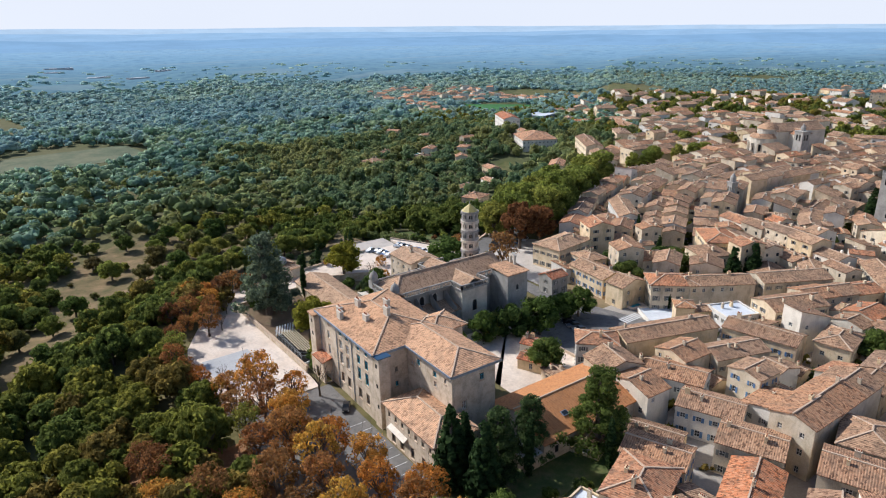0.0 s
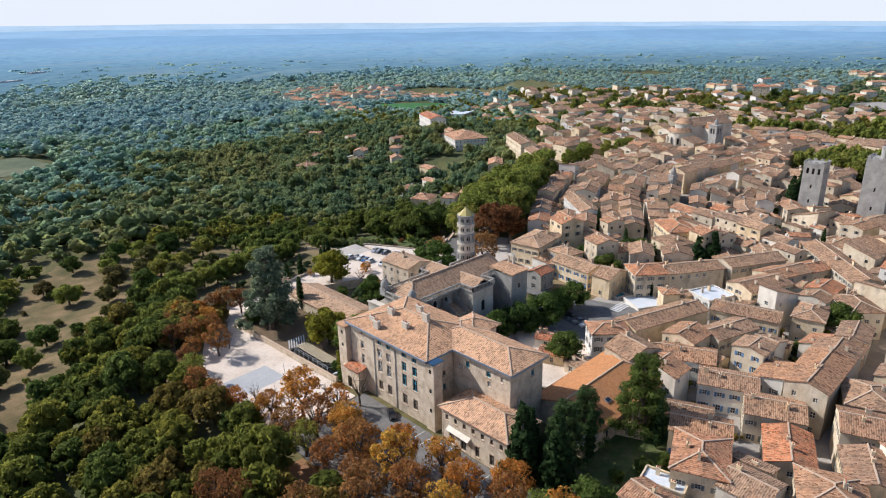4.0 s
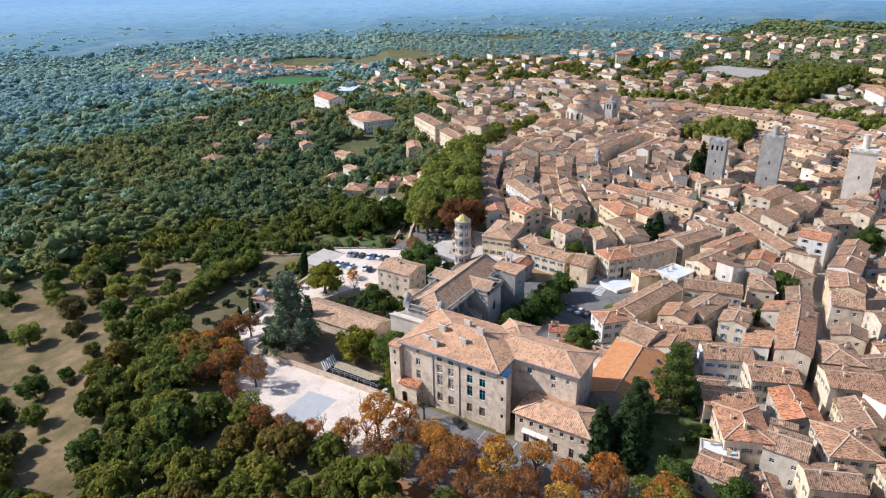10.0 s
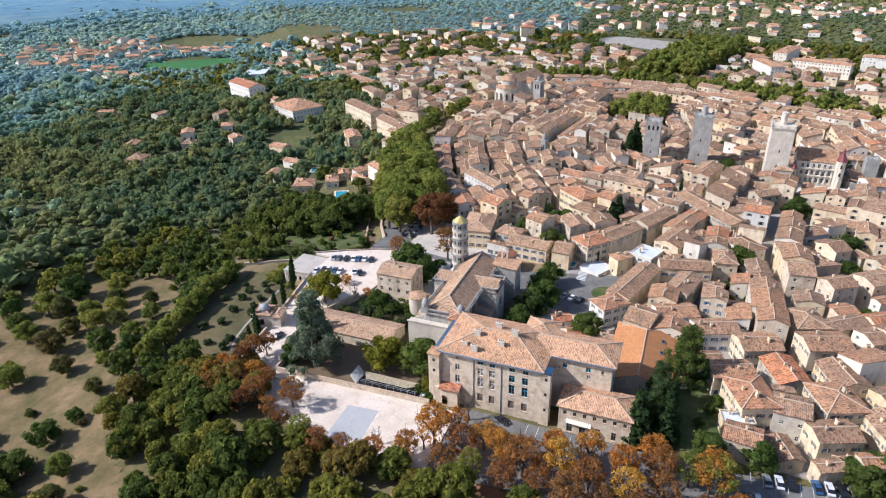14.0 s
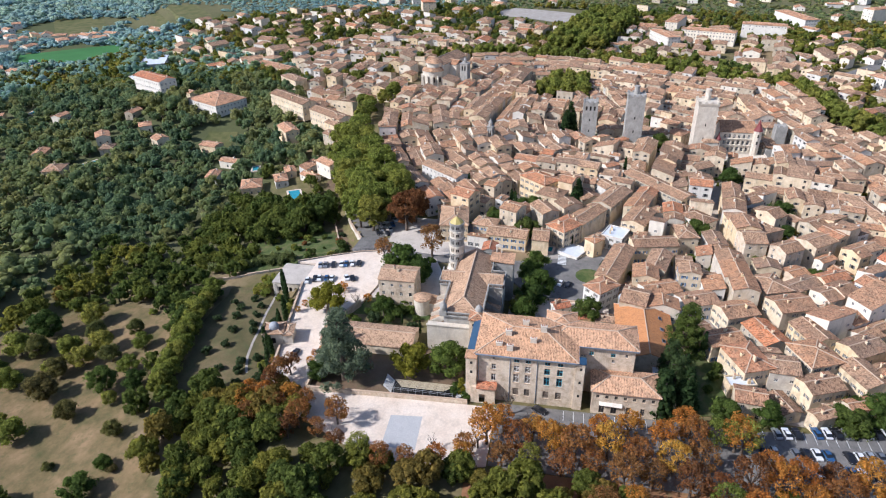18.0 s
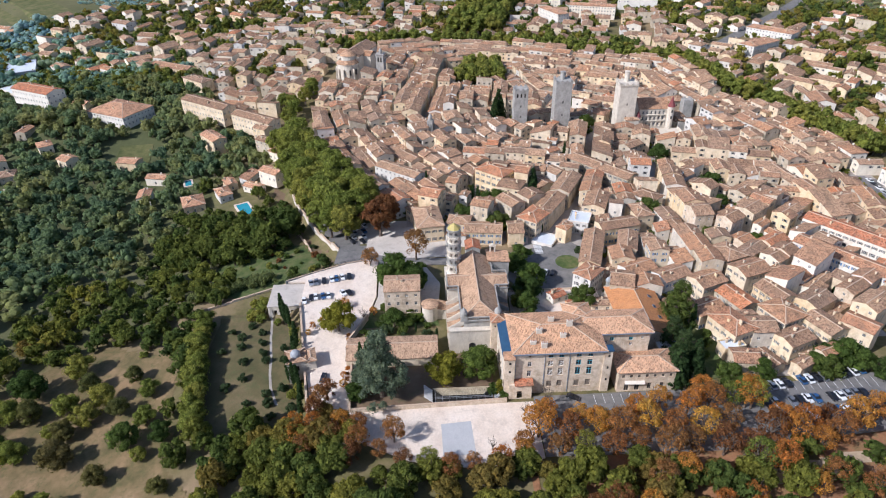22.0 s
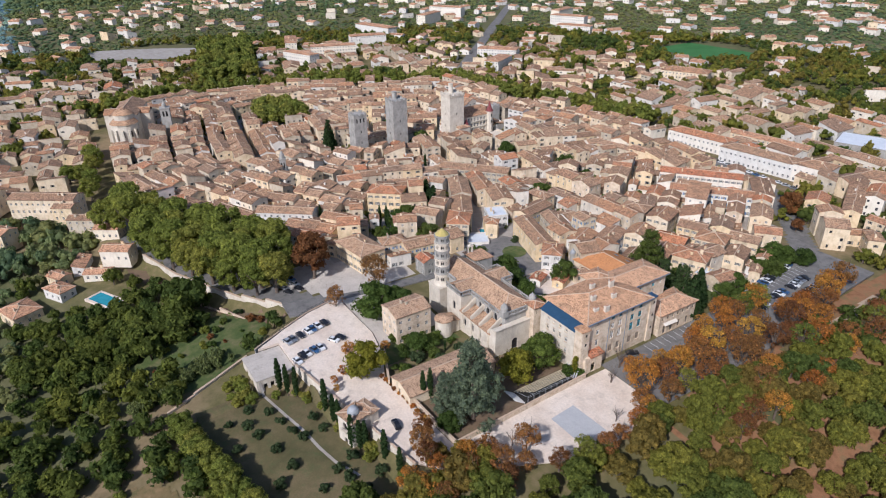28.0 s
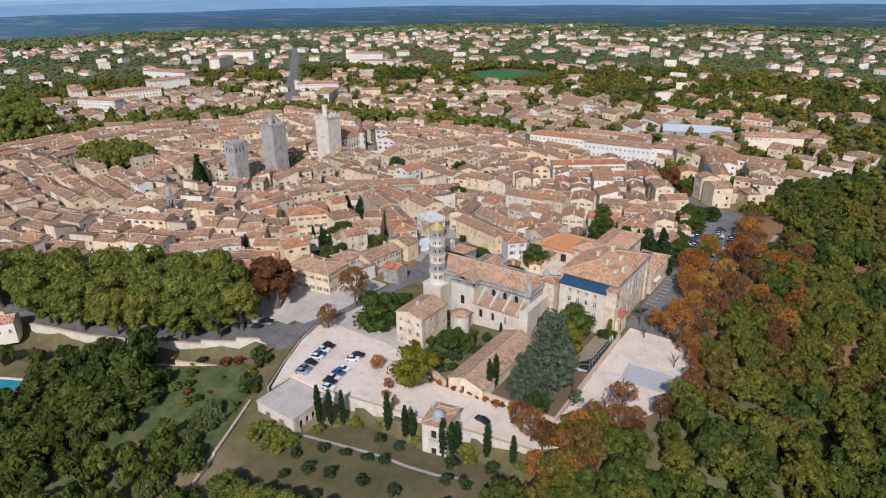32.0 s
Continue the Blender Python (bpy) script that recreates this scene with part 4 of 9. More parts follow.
def palace():
    X, Y = 65.4, 118.0
    root = thing("palace", X, Y, 0, 0, "large four-storey limestone palace with pinkish tile roofs and teal windows", "mansion")
    W = pose(-X, -Y, 0)
    win = []

    def face(b, p0, p1, z0, z1, marks, mat=0):
        """marks: (distance along the face, sill, width, height, frame, boarded)."""
        b.wall(p0, p1, z0, z1, [(u - w / 2, u + w / 2, z, z + h) for u, z, w, h, f, bo in marks], mat, 0.3)
        ln = math.hypot(p1[0] - p0[0], p1[1] - p0[1])
        ang = math.degrees(math.atan2(p1[1] - p0[1], p1[0] - p0[0]))
        for u, z, w, h, f, bo in marks:
            win.append(((p0[0] + (p1[0] - p0[0]) * u / ln - X, p0[1] + (p1[1] - p0[1]) * u / ln - Y, z), ang, w, h, f, bo))
    b = Build()
    cols = [(125.6, FRAME_W, True), (122.3, FRAME_W, True), (116.8, TEAL, False), (113.2, TEAL, False)]
    marks = []
    for yc, fr, bo in cols:
        u = 137.0 - yc
        marks += [(u, 14.5, 1.5, 1.2, TEAL, False), (u, 11.1, 1.6, 2.3, fr, bo), (u, 7.2, 1.6, 3.1, fr, bo), (u, 2.4, 1.6, 2.6, WOOD, True)]
    marks += [(137.0 - 132.2, 11.2, 1.3, 2.0, FRAME_W, False), (137.0 - 132.2, 7.0, 1.3, 2.6, FRAME_W, False), (137.0 - 132.2, 15.0, 0.7, 0.7, WOOD, True)]
    face(b, (56.2, 137.0), (56.2, 109.0), -1, 17, marks)
    face(b, (56.2, 109.0), (64.2, 109.0), -1, 17, [(5.2, 10.9, 0.8, 1.2, WOOD, True), (5.2, 7.4, 0.8, 1.2, TEAL, False)])
    face(b, (64.2, 109.0), (64.2, 92.0), -1, 17, [(4.6, 13.6, 1.3, 1.5, TEAL, False), (2.0, 12.6, 0.7, 1.0, FRAME_W, False), (2.9, 12.6, 0.7, 1.0, FRAME_W, False), (10.8, 13.6, 1.3, 1.4, TEAL, False), (11.0, 11.4, 0.9, 1.3, FRAME_W, False), (14.6, 13.8, 0.8, 1.2, FRAME_W, False)])
    face(b, (64.2, 92.0), (75.2, 92.0), -1, 17, [(3.0, 8.0, 1.1, 2.0, FRAME_W, True), (7.5, 13.4, 1.1, 1.5, TEAL, False)])
    face(b, (75.2, 92.0), (75.2, 137.0), -1, 17, [])
    face(b, (75.2, 137.0), (56.2, 137.0), -1, 17, [(10.0, 14.8, 0.8, 0.9, FRAME_W, False)])
    part("wall", b, STONE, root, m=W)
    # flank with the dark blue lean-to roof
    b = Build()
    b.wall((58.2, 140.2), (58.2, 137.02), -1, 14.3, [])
    b.wall((74.0, 140.2), (58.2, 140.2), -1, 14.3, [(3 + 2.9 * k, 4.1 + 2.9 * k, z, z + h) for k in range(4) for z, h in ((12.2, 1.0), (8.6, 1.8), (4.4, 2.0))])
    b.wall((74.0, 137.02), (74.0, 140.2), -1, 14.3)
    part("flank_wall", b, PALE_STONE, root, m=W)
    for k in range(4):
        for z, h in ((12.2, 1.0), (8.6, 1.8), (4.4, 2.0)):
            win.append(((74.0 - 3.55 - 2.9 * k - X, 140.2 - Y, z), 180, 1.1, h, WHITE_R, False))
    b = Build()
    b.slab([(57.9, 137.1, 16.2), (57.9, 140.5, 14.4), (74.2, 140.5, 14.4), (74.2, 137.1, 16.2)][::-1], 0.15)
    part("lean_to_roof", b, BLUE_GLASS, root, "dark blue metal lean-to roof", m=W)
    for p, ang, w, h, f, bo in win:
        hero_window(root, p, ang, w, h, f, bo)
    # roofs
    b = Build()
    ln_ = hip_roof(b, 28.4, 19.4, 17.1, 0.30, 0.7, 0.26)
    part("main_roof", b, ROOF_PALE, root, m=pose(65.7 - X, 123.0 - Y, 0, 0, 0, 90))
    for one_ in ln_:
        part("ridge_cap", caps([one_]), MORTAR, root, m=pose(65.7 - X, 123.0 - Y, 0, 0, 0, 90))
    b = Build()
    ln_ = hip_roof(b, 26.0, 11.6, 17.1, 0.31, 0.55, 0.25)
    part("wing_roof", b, ROOF_PALE, root, m=pose(69.7 - X, 104.6 - Y, 0, 0, 0, 90))
    for one_ in ln_:
        part("ridge_cap", caps([one_]), MORTAR, root, m=pose(69.7 - X, 104.6 - Y, 0, 0, 0, 90))
    b = Build()
    ln_ = hip_roof(b, 9.0, 8.6, 17.1, 0.34, 0.5, 0.24)
    part("rear_roof", b, ROOF_PALE, root, m=pose(75.6 - X, 113.4 - Y, 0))
    for one_ in ln_:
        part("ridge_cap", caps([one_]), MORTAR, root, m=pose(75.6 - X, 113.4 - Y, 0))
    b = Build()
    b.wall((79.6, 109.4), (79.6, 117.4), -1, 17.05)
    b.wall((75.3, 109.4), (79.6, 109.4), -1, 17.05)
    b.wall((79.6, 117.4), (75.3, 117.4), -1, 17.05)
    part("rear_wall", b, STONE, root, m=W)
    # gutters and pipes
    for p, q in (((55.3, 137.4, 16.95), (55.3, 108.4, 16.95)), ((63.4, 108.4, 16.95), (63.4, 91.2, 16.95)), ((55.3, 108.3, 16.95), (63.6, 108.3, 16.95)), ((63.4, 91.2, 16.95), (76.0, 91.2, 16.95))):
        b = Build()
        b.beam(p, q, 0.42)
        b.beam((p[0] + 0.3, p[1] + 0.02, p[2] - 0.3), (q[0] + 0.3, q[1] + 0.02, q[2] - 0.3), 0.3)
        part("gutter", b, ZINC, root, m=W)
    for yy in (127.5, 119.7, 136.6):
        b = Build()
        b.ring(56.08, yy, [(0.1, 0), (0.1, 16.7)], 6)
        part("downpipe", b, ZINC, root, m=W)
    for p in ((57.6, 127.8, 18.0), (61.0, 121.3, 18.6), (62.8, 128.6, 19.4), (65.0, 118.6, 20.4), (68.0, 124.0, 19.6), (59.0, 131.0, 17.6)):
        b = Build()
        b.box(-0.9, 0.9, -0.45, 0.45, -1.6, 1.5)
        b.box(-1.0, 1.0, -0.55, 0.55, 1.5, 1.68)
        for k in (-0.5, 0, 0.5):
            b.ring(k, 0, [(0.14, 1.68), (0.12, 2.1)], 6, 1)
        part("chimney", b, [PALE_STONE, ROOF_RED], root, m=pose(p[0] - X, p[1] - Y, p[2], 0, 0, 90))
    # corner turrets
    b = Build()
    b.box(54.8, 58.1, 137.05, 140.2, -1, 15.6)
    b.box(54.5, 58.4, 136.9, 140.5, 15.6, 16.0, 1)
    # Dark blocks on the face stand in for shaded slits.
    for z in (13.6, 10.2):
        b.box(54.74, 54.8, 138.2, 138.9, z, z + 0.9, 2)
    part("corner_turret", b, [STONE, ROOF_PALE, DARK], root, m=W)
    b = Build()
    b.box(55.7, 58.3, 106.4, 109.0, -1, 16.8)
    # Slits are near-black blocks, their shade given by colour.
    for z in (14.4, 9.6, 4.6):
        b.box(55.64, 55.7, 107.2, 107.8, z, z + 0.9, 1)
    part("corner_pier", b, [STONE, DARK], root, m=W)
    b = Build()
    b.box(55.4, 58.6, 106.1, 109.3, 16.8, 17.0)
    part("pier_cap", b, BLUE_GLASS, root, m=W)
    # porch with a red roof
    b = Build()
    b.wall((53.9, 138.6), (53.9, 131.4), -1, 5.6, [(2.5, 4.2, 0.0, 3.2)])
    b.wall((53.9, 131.4), (56.2, 131.4), -1, 5.6, [(0.5, 1.8, 0.0, 3.2)])
    b.wall((56.2, 138.6), (53.9, 138.6), -1, 5.6)
    b.quad((56.1, 138.5, 5.55), (54.0, 138.5, 5.55), (54.0, 131.5, 5.55), (56.1, 131.5, 5.55))
    part("porch", b, STONE, root, m=W)
    b = Build()
    b.slab([(53.4, 136.9, 5.8), (53.4, 131.0, 5.8), (56.15, 131.0, 6.5), (56.15, 136.9, 6.5)], 0.22)
    part("porch_roof", b, [ROOF_RED], root, "red tile porch roof", m=W)
    # low wing
    b = Build()
    lw = [(1.6 + 2.55 * k, 5.6, 0.9, 1.3, WOOD, False) for k in range(7)]
    lg = [(3.0, 0.2, 1.5, 3.0, WOOD, False), (6.4, 0.2, 1.6, 3.2, WOOD, False), (10.4, 0.6, 1.2, 2.6, WOOD, False), (14.4, 0.6, 1.2, 2.6, WOOD, False)]
    win.clear()
    face(b, (55.2, 103.6), (55.2, 85.2), -1, 8.2, lw + lg)
    face(b, (55.2, 85.2), (65.2, 85.2), -1, 8.2, [(3.0, 5.4, 0.9, 1.4, WOOD, False), (6.8, 5.4, 0.9, 1.4, WOOD, False)])
    b.wall((65.2, 85.2), (65.2, 92.0), -1, 8.2)
    b.wall((64.2, 103.6), (55.2, 103.6), -1, 8.2)
    part("low_wing_wall", b, STONE, root, m=W)
    for p, ang, w, h, f, bo in win:
        hero_window(root, p, ang, w, h, f, bo)
    b = Build()
    ln_ = hip_roof(b, 18.6, 10.0, 8.25, 0.36, 0.5, 0.24)
    part("low_wing_roof", b, ROOF_PALE, root, m=pose(60.1 - X, 94.4 - Y, 0, 0, 0, 90))
    for one_ in ln_:
        part("ridge_cap", caps([one_]), MORTAR, root, m=pose(60.1 - X, 94.4 - Y, 0, 0, 0, 90))
    b = Build()
    b.slab([(54.2, 101.5, 3.9), (54.2, 95.0, 3.6), (55.18, 95.0, 4.3), (55.18, 101.5, 4.5)], 0.08)
    part("awning", b, WHITE_R, root, m=W)
    return root


palace()


def link_block():
    root = thing("annex", 77.6, 138.0, 0, 0, "small stone annex with a clay tile roof between palace and church", "building")
    b = Build()
    b.wall((-2.6, 4.2), (-2.6, -0.9), -1, 14.4, [(1.0, 1.6, 12.0, 13.0), (3.4, 4.0, 12.0, 13.0)])
    b.wall((-2.6, -0.9), (2.6, -0.9), -1, 14.4)
    b.wall((2.6, -0.9), (2.6, 4.2), -1, 14.4)
    b.wall((2.6, 4.2), (-2.6, 4.2), -1, 14.4)
    part("wall", b, STONE, root)
    # Solid near-black box in place of the unlit room behind the openings.
    b = Build()
    b.box(-2.3, 2.3, -0.6, 3.9, 11, 13.5)
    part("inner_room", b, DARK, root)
    b = Build()
    ln_ = hip_roof(b, 5.2, 5.1, 14.4, 0.3, 0.35)
    part("roof", b, ROOF, root, m=pose(0, 1.65, 0))
    for one_ in ln_:
        part("ridge_cap", caps([one_]), MORTAR, root, m=pose(0, 1.65, 0))


link_block()


# ---- the cathedral and its round tower ----
def church():
    X, Y = 97.0, 146.0
    g = -1.2
    root = thing("church", X, Y, g, 0, "pale stone church with tiled nave, balustrades and side aisles", "church")
    W = pose(-X, -Y, -g)
    wins = []

    def face(b, p0, p1, z0, z1, marks=()):
        b.wall(p0, p1, z0, z1, [(u - w / 2, u + w / 2, z, z + h) for u, z, w, h in marks], 0, 0.35)
        ln = math.hypot(p1[0] - p0[0], p1[1] - p0[1])
        for u, z, w, h in marks:
            wins.append((p0[0] + (p1[0] - p0[0]) * u / ln - X, p0[1] + (p1[1] - p0[1]) * u / ln - Y, z - g, math.degrees(math.atan2(p1[1] - p0[1], p1[0] - p0[0])), w, h))
    # nave
    b = Build()
    face(b, (117, 151.2), (79, 151.2), -2, 13, [(u, 8.6, 1.5, 2.6) for u in (24.5, 28.8, 33.1)])
    face(b, (79, 151.2), (79, 139.6), -2, 13.8)
    face(b, (79, 139.6), (117, 139.6), -2, 13, [(u, 8.6, 1.5, 2.6) for u in (4.5, 8.8, 13.1)])
    b.wall((117, 139.6), (117, 151.2), -2, 13)
    b.quad((117, 139.6, 13), (117, 151.2, 13), (117, 145.4, 16.4))
    part("nave_wall", b, GREY_STONE, root, m=W)
    b = Build()
    y0, y1, r, e = 138.9, 151.9, 16.4, 12.8
    t = 0.3
    pts = [[(117.4, y1, e), (78.9, y1, e), (84.5, 145.4, r), (117.4, 145.4, r)], [(78.9, y0, e), (117.4, y0, e), (117.4, 145.4, r), (84.5, 145.4, r)], [(78.9, y1, e), (78.9, y0, e), (84.5, 145.4, r)]]
    for q in pts:
        b.slab([(x - X, y - Y, z + t) for x, y, z in q], t)
    b.beam((84.5 - X, 145.4 - Y, r + t), (117.4 - X, 145.4 - Y, r + t), 0.34, 1)
    for yy in (y0, y1):
        b.beam((78.9 - X, yy - Y, e + t), (84.5 - X, 145.4 - Y, r + t), 0.3, 1)
    part("nave_roof", b, [ROOF_OLD, MORTAR], root, "brown clay tile roof", m=pose(0, 0, -g))
    # transept
    b = Build()
    face(b, (106.2, 155.8), (97.4, 155.8), -2, 13, [(4.4, 5.0, 1.6, 3.4)])
    face(b, (97.4, 155.8), (97.4, 151.22), -2, 13)
    face(b, (106.2, 151.22), (106.2, 155.8), -2, 13)
    part("north_transept_wall", b, PALE_STONE, root, m=W)
    b = Build()
    face(b, (97.4, 139.58), (97.4, 133.8), -2, 13)
    face(b, (97.4, 133.8), (106.2, 133.8), -2, 13, [(4.4, 5.5, 1.6, 3.4)])
    face(b, (106.2, 133.8), (106.2, 139.58), -2, 13)
    part("south_transept_wall", b, PALE_STONE, root, m=W)
    b = Build()
    ln_ = gable_roof(b, 21.6, 8.6, 13.0, 0.5, 0.3)
    part("transept_roof", b, ROOF_OLD, root, m=pose(101.8 - X, 144.8 - Y, -g, 0, 0, 90))
    for one_ in ln_:
        part("ridge_cap", caps([one_]), MORTAR, root, m=pose(101.8 - X, 144.8 - Y, -g, 0, 0, 90))
    # balustrades
    rails = [((79, 152.1), (97.2, 152.1)), ((97.2, 152.2), (97.2, 156.0)), ((97.2, 156.0), (106.4, 156.0)), ((79, 138.7), (97.2, 138.7)), ((97.2, 133.6), (97.2, 138.6)), ((97.2, 133.6), (106.4, 133.6)), ((106.4, 133.6), (106.4, 138.6)), ((106.4, 138.7), (112, 138.7)), ((106.4, 152.1), (113, 152.1)), ((78.5, 138.8), (78.5, 152.0))]
    for p, q in rails:
        b = Build()
        b.beam((*p, 12.7), (*q, 12.7), 0.45)
        b.beam((*p, 14.1), (*q, 14.1), 0.34)
        ln = math.hypot(q[0] - p[0], q[1] - p[1])
        k = max(2, int(ln / 0.6))
        for i in range(k + 1):
            x, y = p[0] + (q[0] - p[0]) * i / k, p[1] + (q[1] - p[1]) * i / k
            wd = 0.2 if i % 6 == 0 else 0.09
            b.box(x - wd, x + wd, y - wd, y + wd, 12.9, 14.0)
        part("balustrade", b, GREY_STONE, root, m=W)
    # aisles and buttresses
    for s, ya, yb in ((1, 151.22, 156.4), (-1, 139.58, 134.4)):
        b = Build()
        if s > 0:
            face(b, (97.38, yb), (80, yb), -2, 7.0, [(u, 2.6, 1.4, 3.0) for u in (3.2, 7.6, 12.0)])
            face(b, (80, yb), (80, ya), -2, 7.0)
        else:
            face(b, (80, yb), (97.38, yb), -2, 7.0, [(u, 3.0, 1.2, 2.4) for u in (3.2, 7.6, 12.0)])
            face(b, (80, ya), (80, yb), -2, 7.0)
        part("aisle_wall", b, PALE_STONE if s > 0 else GREY_STONE, root, m=W)
        b = Build()
        q = [(79.6, ya, 8.4), (79.6, yb + s * 0.4, 6.9), (97.36, yb + s * 0.4, 6.9), (97.36, ya, 8.4)]
        b.slab([(x - X, y - Y, z + 0.25) for x, y, z in (q if s > 0 else q[::-1])], 0.25)
        part("aisle_roof", b, [ROOF_OLD], root, m=pose(0, 0, -g))
        for k in range(4):
            b = Build()
            x = 80.6 + 4.9 * k
            for dx in (-0.35, 0.35):
                q = [(x + dx, ya, 11.6), (x + dx, ya + s * 4.6, 8.6), (x + dx, ya + s * 5.5, 8.2), (x + dx, ya + s * 5.5, -2), (x + dx, ya + s * 4.4, -2), (x + dx, ya + s * 4.2, 6.6), (x + dx, ya, 9.6)]
                b.quad(*(q if dx * s > 0 else q[::-1]))
            n = len(b.v) // 2
            for i in range(n):
                j = (i + 1) % n
                b.f.append((i, j, n + j, n + i) if s > 0 else (j, i, n + i, n + j))
                b.m.append(0)
            part("buttress", b, PALE_STONE if s > 0 else GREY_STONE, root, m=W)
    # west front
    b = Build()
    face(b, (76.8, 156.4), (76.8, 140.2), -2, 9.6, [(8.0, 0.2, 2.4, 4.2)])
    b.wall((76.8, 140.2), (79.0, 140.2), -2, 9.6)
    b.wall((80.0, 156.4), (76.8, 156.4), -2, 9.6)
    b.quad((76.8, 140.2, 9.6), (79, 140.2, 9.6), (79.0, 156.4, 9.6), (76.8, 156.4, 9.6))
    b.box(76.5, 77.0, 140.0, 156.6, 9.6, 10.0)
    part("west_front", b, PALE_STONE, root, m=W)
    for yy in (139.6, 151.3):
        b = Build()
        b.box(78.2, 80.4, yy - 1.1, yy + 1.1, 12.5, 14.6)
        b.ring(79.3, yy, [(1.15, 14.6), (1.15, 15.6), (1.3, 15.7), (1.2, 16.0), (0.95, 16.7), (0.5, 17.2), (0.12, 17.4), (0.1, 17.9)], 12)
        part("lantern", b, GREY_STONE, root, m=W)
    # sacristy block with a flat tiled roof
    b = Build()
    face(b, (112, 139.58), (112, 131.6), -2, 14)
    face(b, (112, 131.6), (119.4, 131.6), -2, 14, [(3.7, 9.0, 0.9, 1.8)])
    face(b, (119.4, 131.6), (119.4, 139.58), -2, 14)
    face(b, (119.4, 139.58), (112, 139.58), 12, 14)
    part("sacristy_wall", b, GREY_STONE, root, m=W)
    b = Build()
    b.slab([(111.6 - X, 131.2 - Y, 14.0), (119.8 - X, 131.2 - Y, 14.0), (119.8 - X, 140 - Y, 14.9), (111.6 - X, 140 - Y, 14.9)], 0.3)
    part("sacristy_roof", b, [ROOF_PALE], root, m=pose(0, 0, -g + 0.3))
    # bell arch
    b = Build()
    for yy in (136.2, 138.0):
        b.box(118.2, 119.0, yy, yy + 0.5, 14.6, 17.2)
    b.box(118.1, 119.1, 136.0, 138.7, 17.2, 17.6)
    b.quad((118.1, 136.0, 17.6), (118.1, 138.7, 17.6), (118.1, 137.35, 18.3))
    b.quad((119.1, 138.7, 17.6), (119.1, 136.0, 17.6), (119.1, 137.35, 18.3))
    b.quad((118.1, 138.7, 17.6), (119.1, 138.7, 17.6), (119.1, 137.35, 18.3), (118.1, 137.35, 18.3))
    b.quad((119.1, 136.0, 17.6), (118.1, 136.0, 17.6), (118.1, 137.35, 18.3), (119.1, 137.35, 18.3))
    part("bell_arch", b, PALE_STONE, root, m=W)
    cache = {}
    for x, y, z, ang, w, h in wins:
        if (w, h) not in cache:
            cache[(w, h)] = arched_mesh(w, h, PALE_STONE)
        part("window", cache[(w, h)], None, root, m=pose(x, y, z, 0, 0, ang))


church()


def round_tower():
    X, Y, g = 114.3, 152.6, -1.2
    root = thing("bell_tower", X, Y, g, 0, "round arcaded Romanesque stone tower with a golden tiled cap", "tower")
    b = Build()
    b.box(-3.7, 3.7, -3.4, 3.6, -2, 9.6)
    b.box(-3.9, 3.9, -3.6, 3.8, 9.6, 10.0)
    b.ring(0, 0, [(3.3, 10.0), (2.9, 11.2)], 16)
    part("base", b, PALE_STONE, root)
    # Near-black cylinder puts the shade inside the arcades into colour.
    b = Build()
    b.ring(0, 0, [(1.9, 0), (1.9, 30.2)], 16)
    part("core", b, DARK, root)
    z, n = 11.0, 24
    for k in range(6):
        hgt, r = 3.35 - 0.09 * k, 2.75 - 0.035 * k
        b = Build()
        for i in range(n):
            a0, a1 = 2 * math.pi * i / n, 2 * math.pi * (i + 1) / n
            p0, p1 = (r * math.cos(a0), r * math.sin(a0)), (r * math.cos(a1), r * math.sin(a1))
            ln = math.hypot(p1[0] - p0[0], p1[1] - p0[1])
            holes = [] if i % 3 == 2 else [(ln * 0.2, ln * 0.86, 0.75, hgt - 0.75)]
            b.wall(p0, p1, 0, hgt, holes, 0, 0.5)
            if holes:
                c, s = math.cos((a0 + a1) / 2), math.sin((a0 + a1) / 2)
                b.ring(r * 0.985 * c, r * 0.985 * s, [(0.3, hgt - 0.95), (0.33, hgt - 0.6)], 8)
        b.ring(0, 0, [(r + 0.02, hgt - 0.22), (r + 0.24, hgt - 0.12), (r + 0.24, hgt), (r - 0.6, hgt + 0.01)], n)
        part("arcade", b, GREY_STONE if k % 2 else PALE_STONE, root, m=pose(0, 0, z))
        z += hgt
    b = Build()
    b.ring(0, 0, [(2.5, z - 0.1), (2.6, z + 0.1), (1.35, z + 1.2), (0.12, z + 2.2)], 8)
    part("cap", b, GOLD, root, "golden glazed tile cap")
    b = Build()
    b.ring(0, 0, [(0.1, z + 2.1), (0.07, z + 2.9)], 6)
    part("finial", b, LEAD, root)


round_tower()


# ---- buildings of the terrace ----
rngh = random.Random(11)
house(106.0, 172.8, 13.4, 10.2, 11.2, 90, "gable", STONE, ROOF_OLD, 3, -1.2, False, 0.28, 2, "four-storey limestone house with paired windows by the church", rngh, "", "presbytery")


def apse():
    root = thing("round_chapel", 98.0, 162.6, -1.2, 0, "round stone chapel turret with a low conical tile roof", "building")
    b = Build()
    b.ring(0, 0, [(3.0, -2), (3.0, 6.9)], 20)
    b.box(-1.0, 4.0, -5.9, 0, -2, 5.0)
    part("wall", b, PALE_STONE, root)
    b = Build()
    b.ring(0, 0, [(3.3, 6.8), (3.3, 7.05), (1.6, 7.7), (0.15, 8.2)], 20)
    part("roof", b, [ROOF_OLD], root)
    b = Build()
    b.slab([(-1.4, -5.9, 5.0), (4.3, -5.9, 5.0), (4.3, 0.3, 6.4), (-1.4, 0.3, 6.4)], 0.25)
    part("annex_roof", b, [ROOF_OLD], root)


apse()


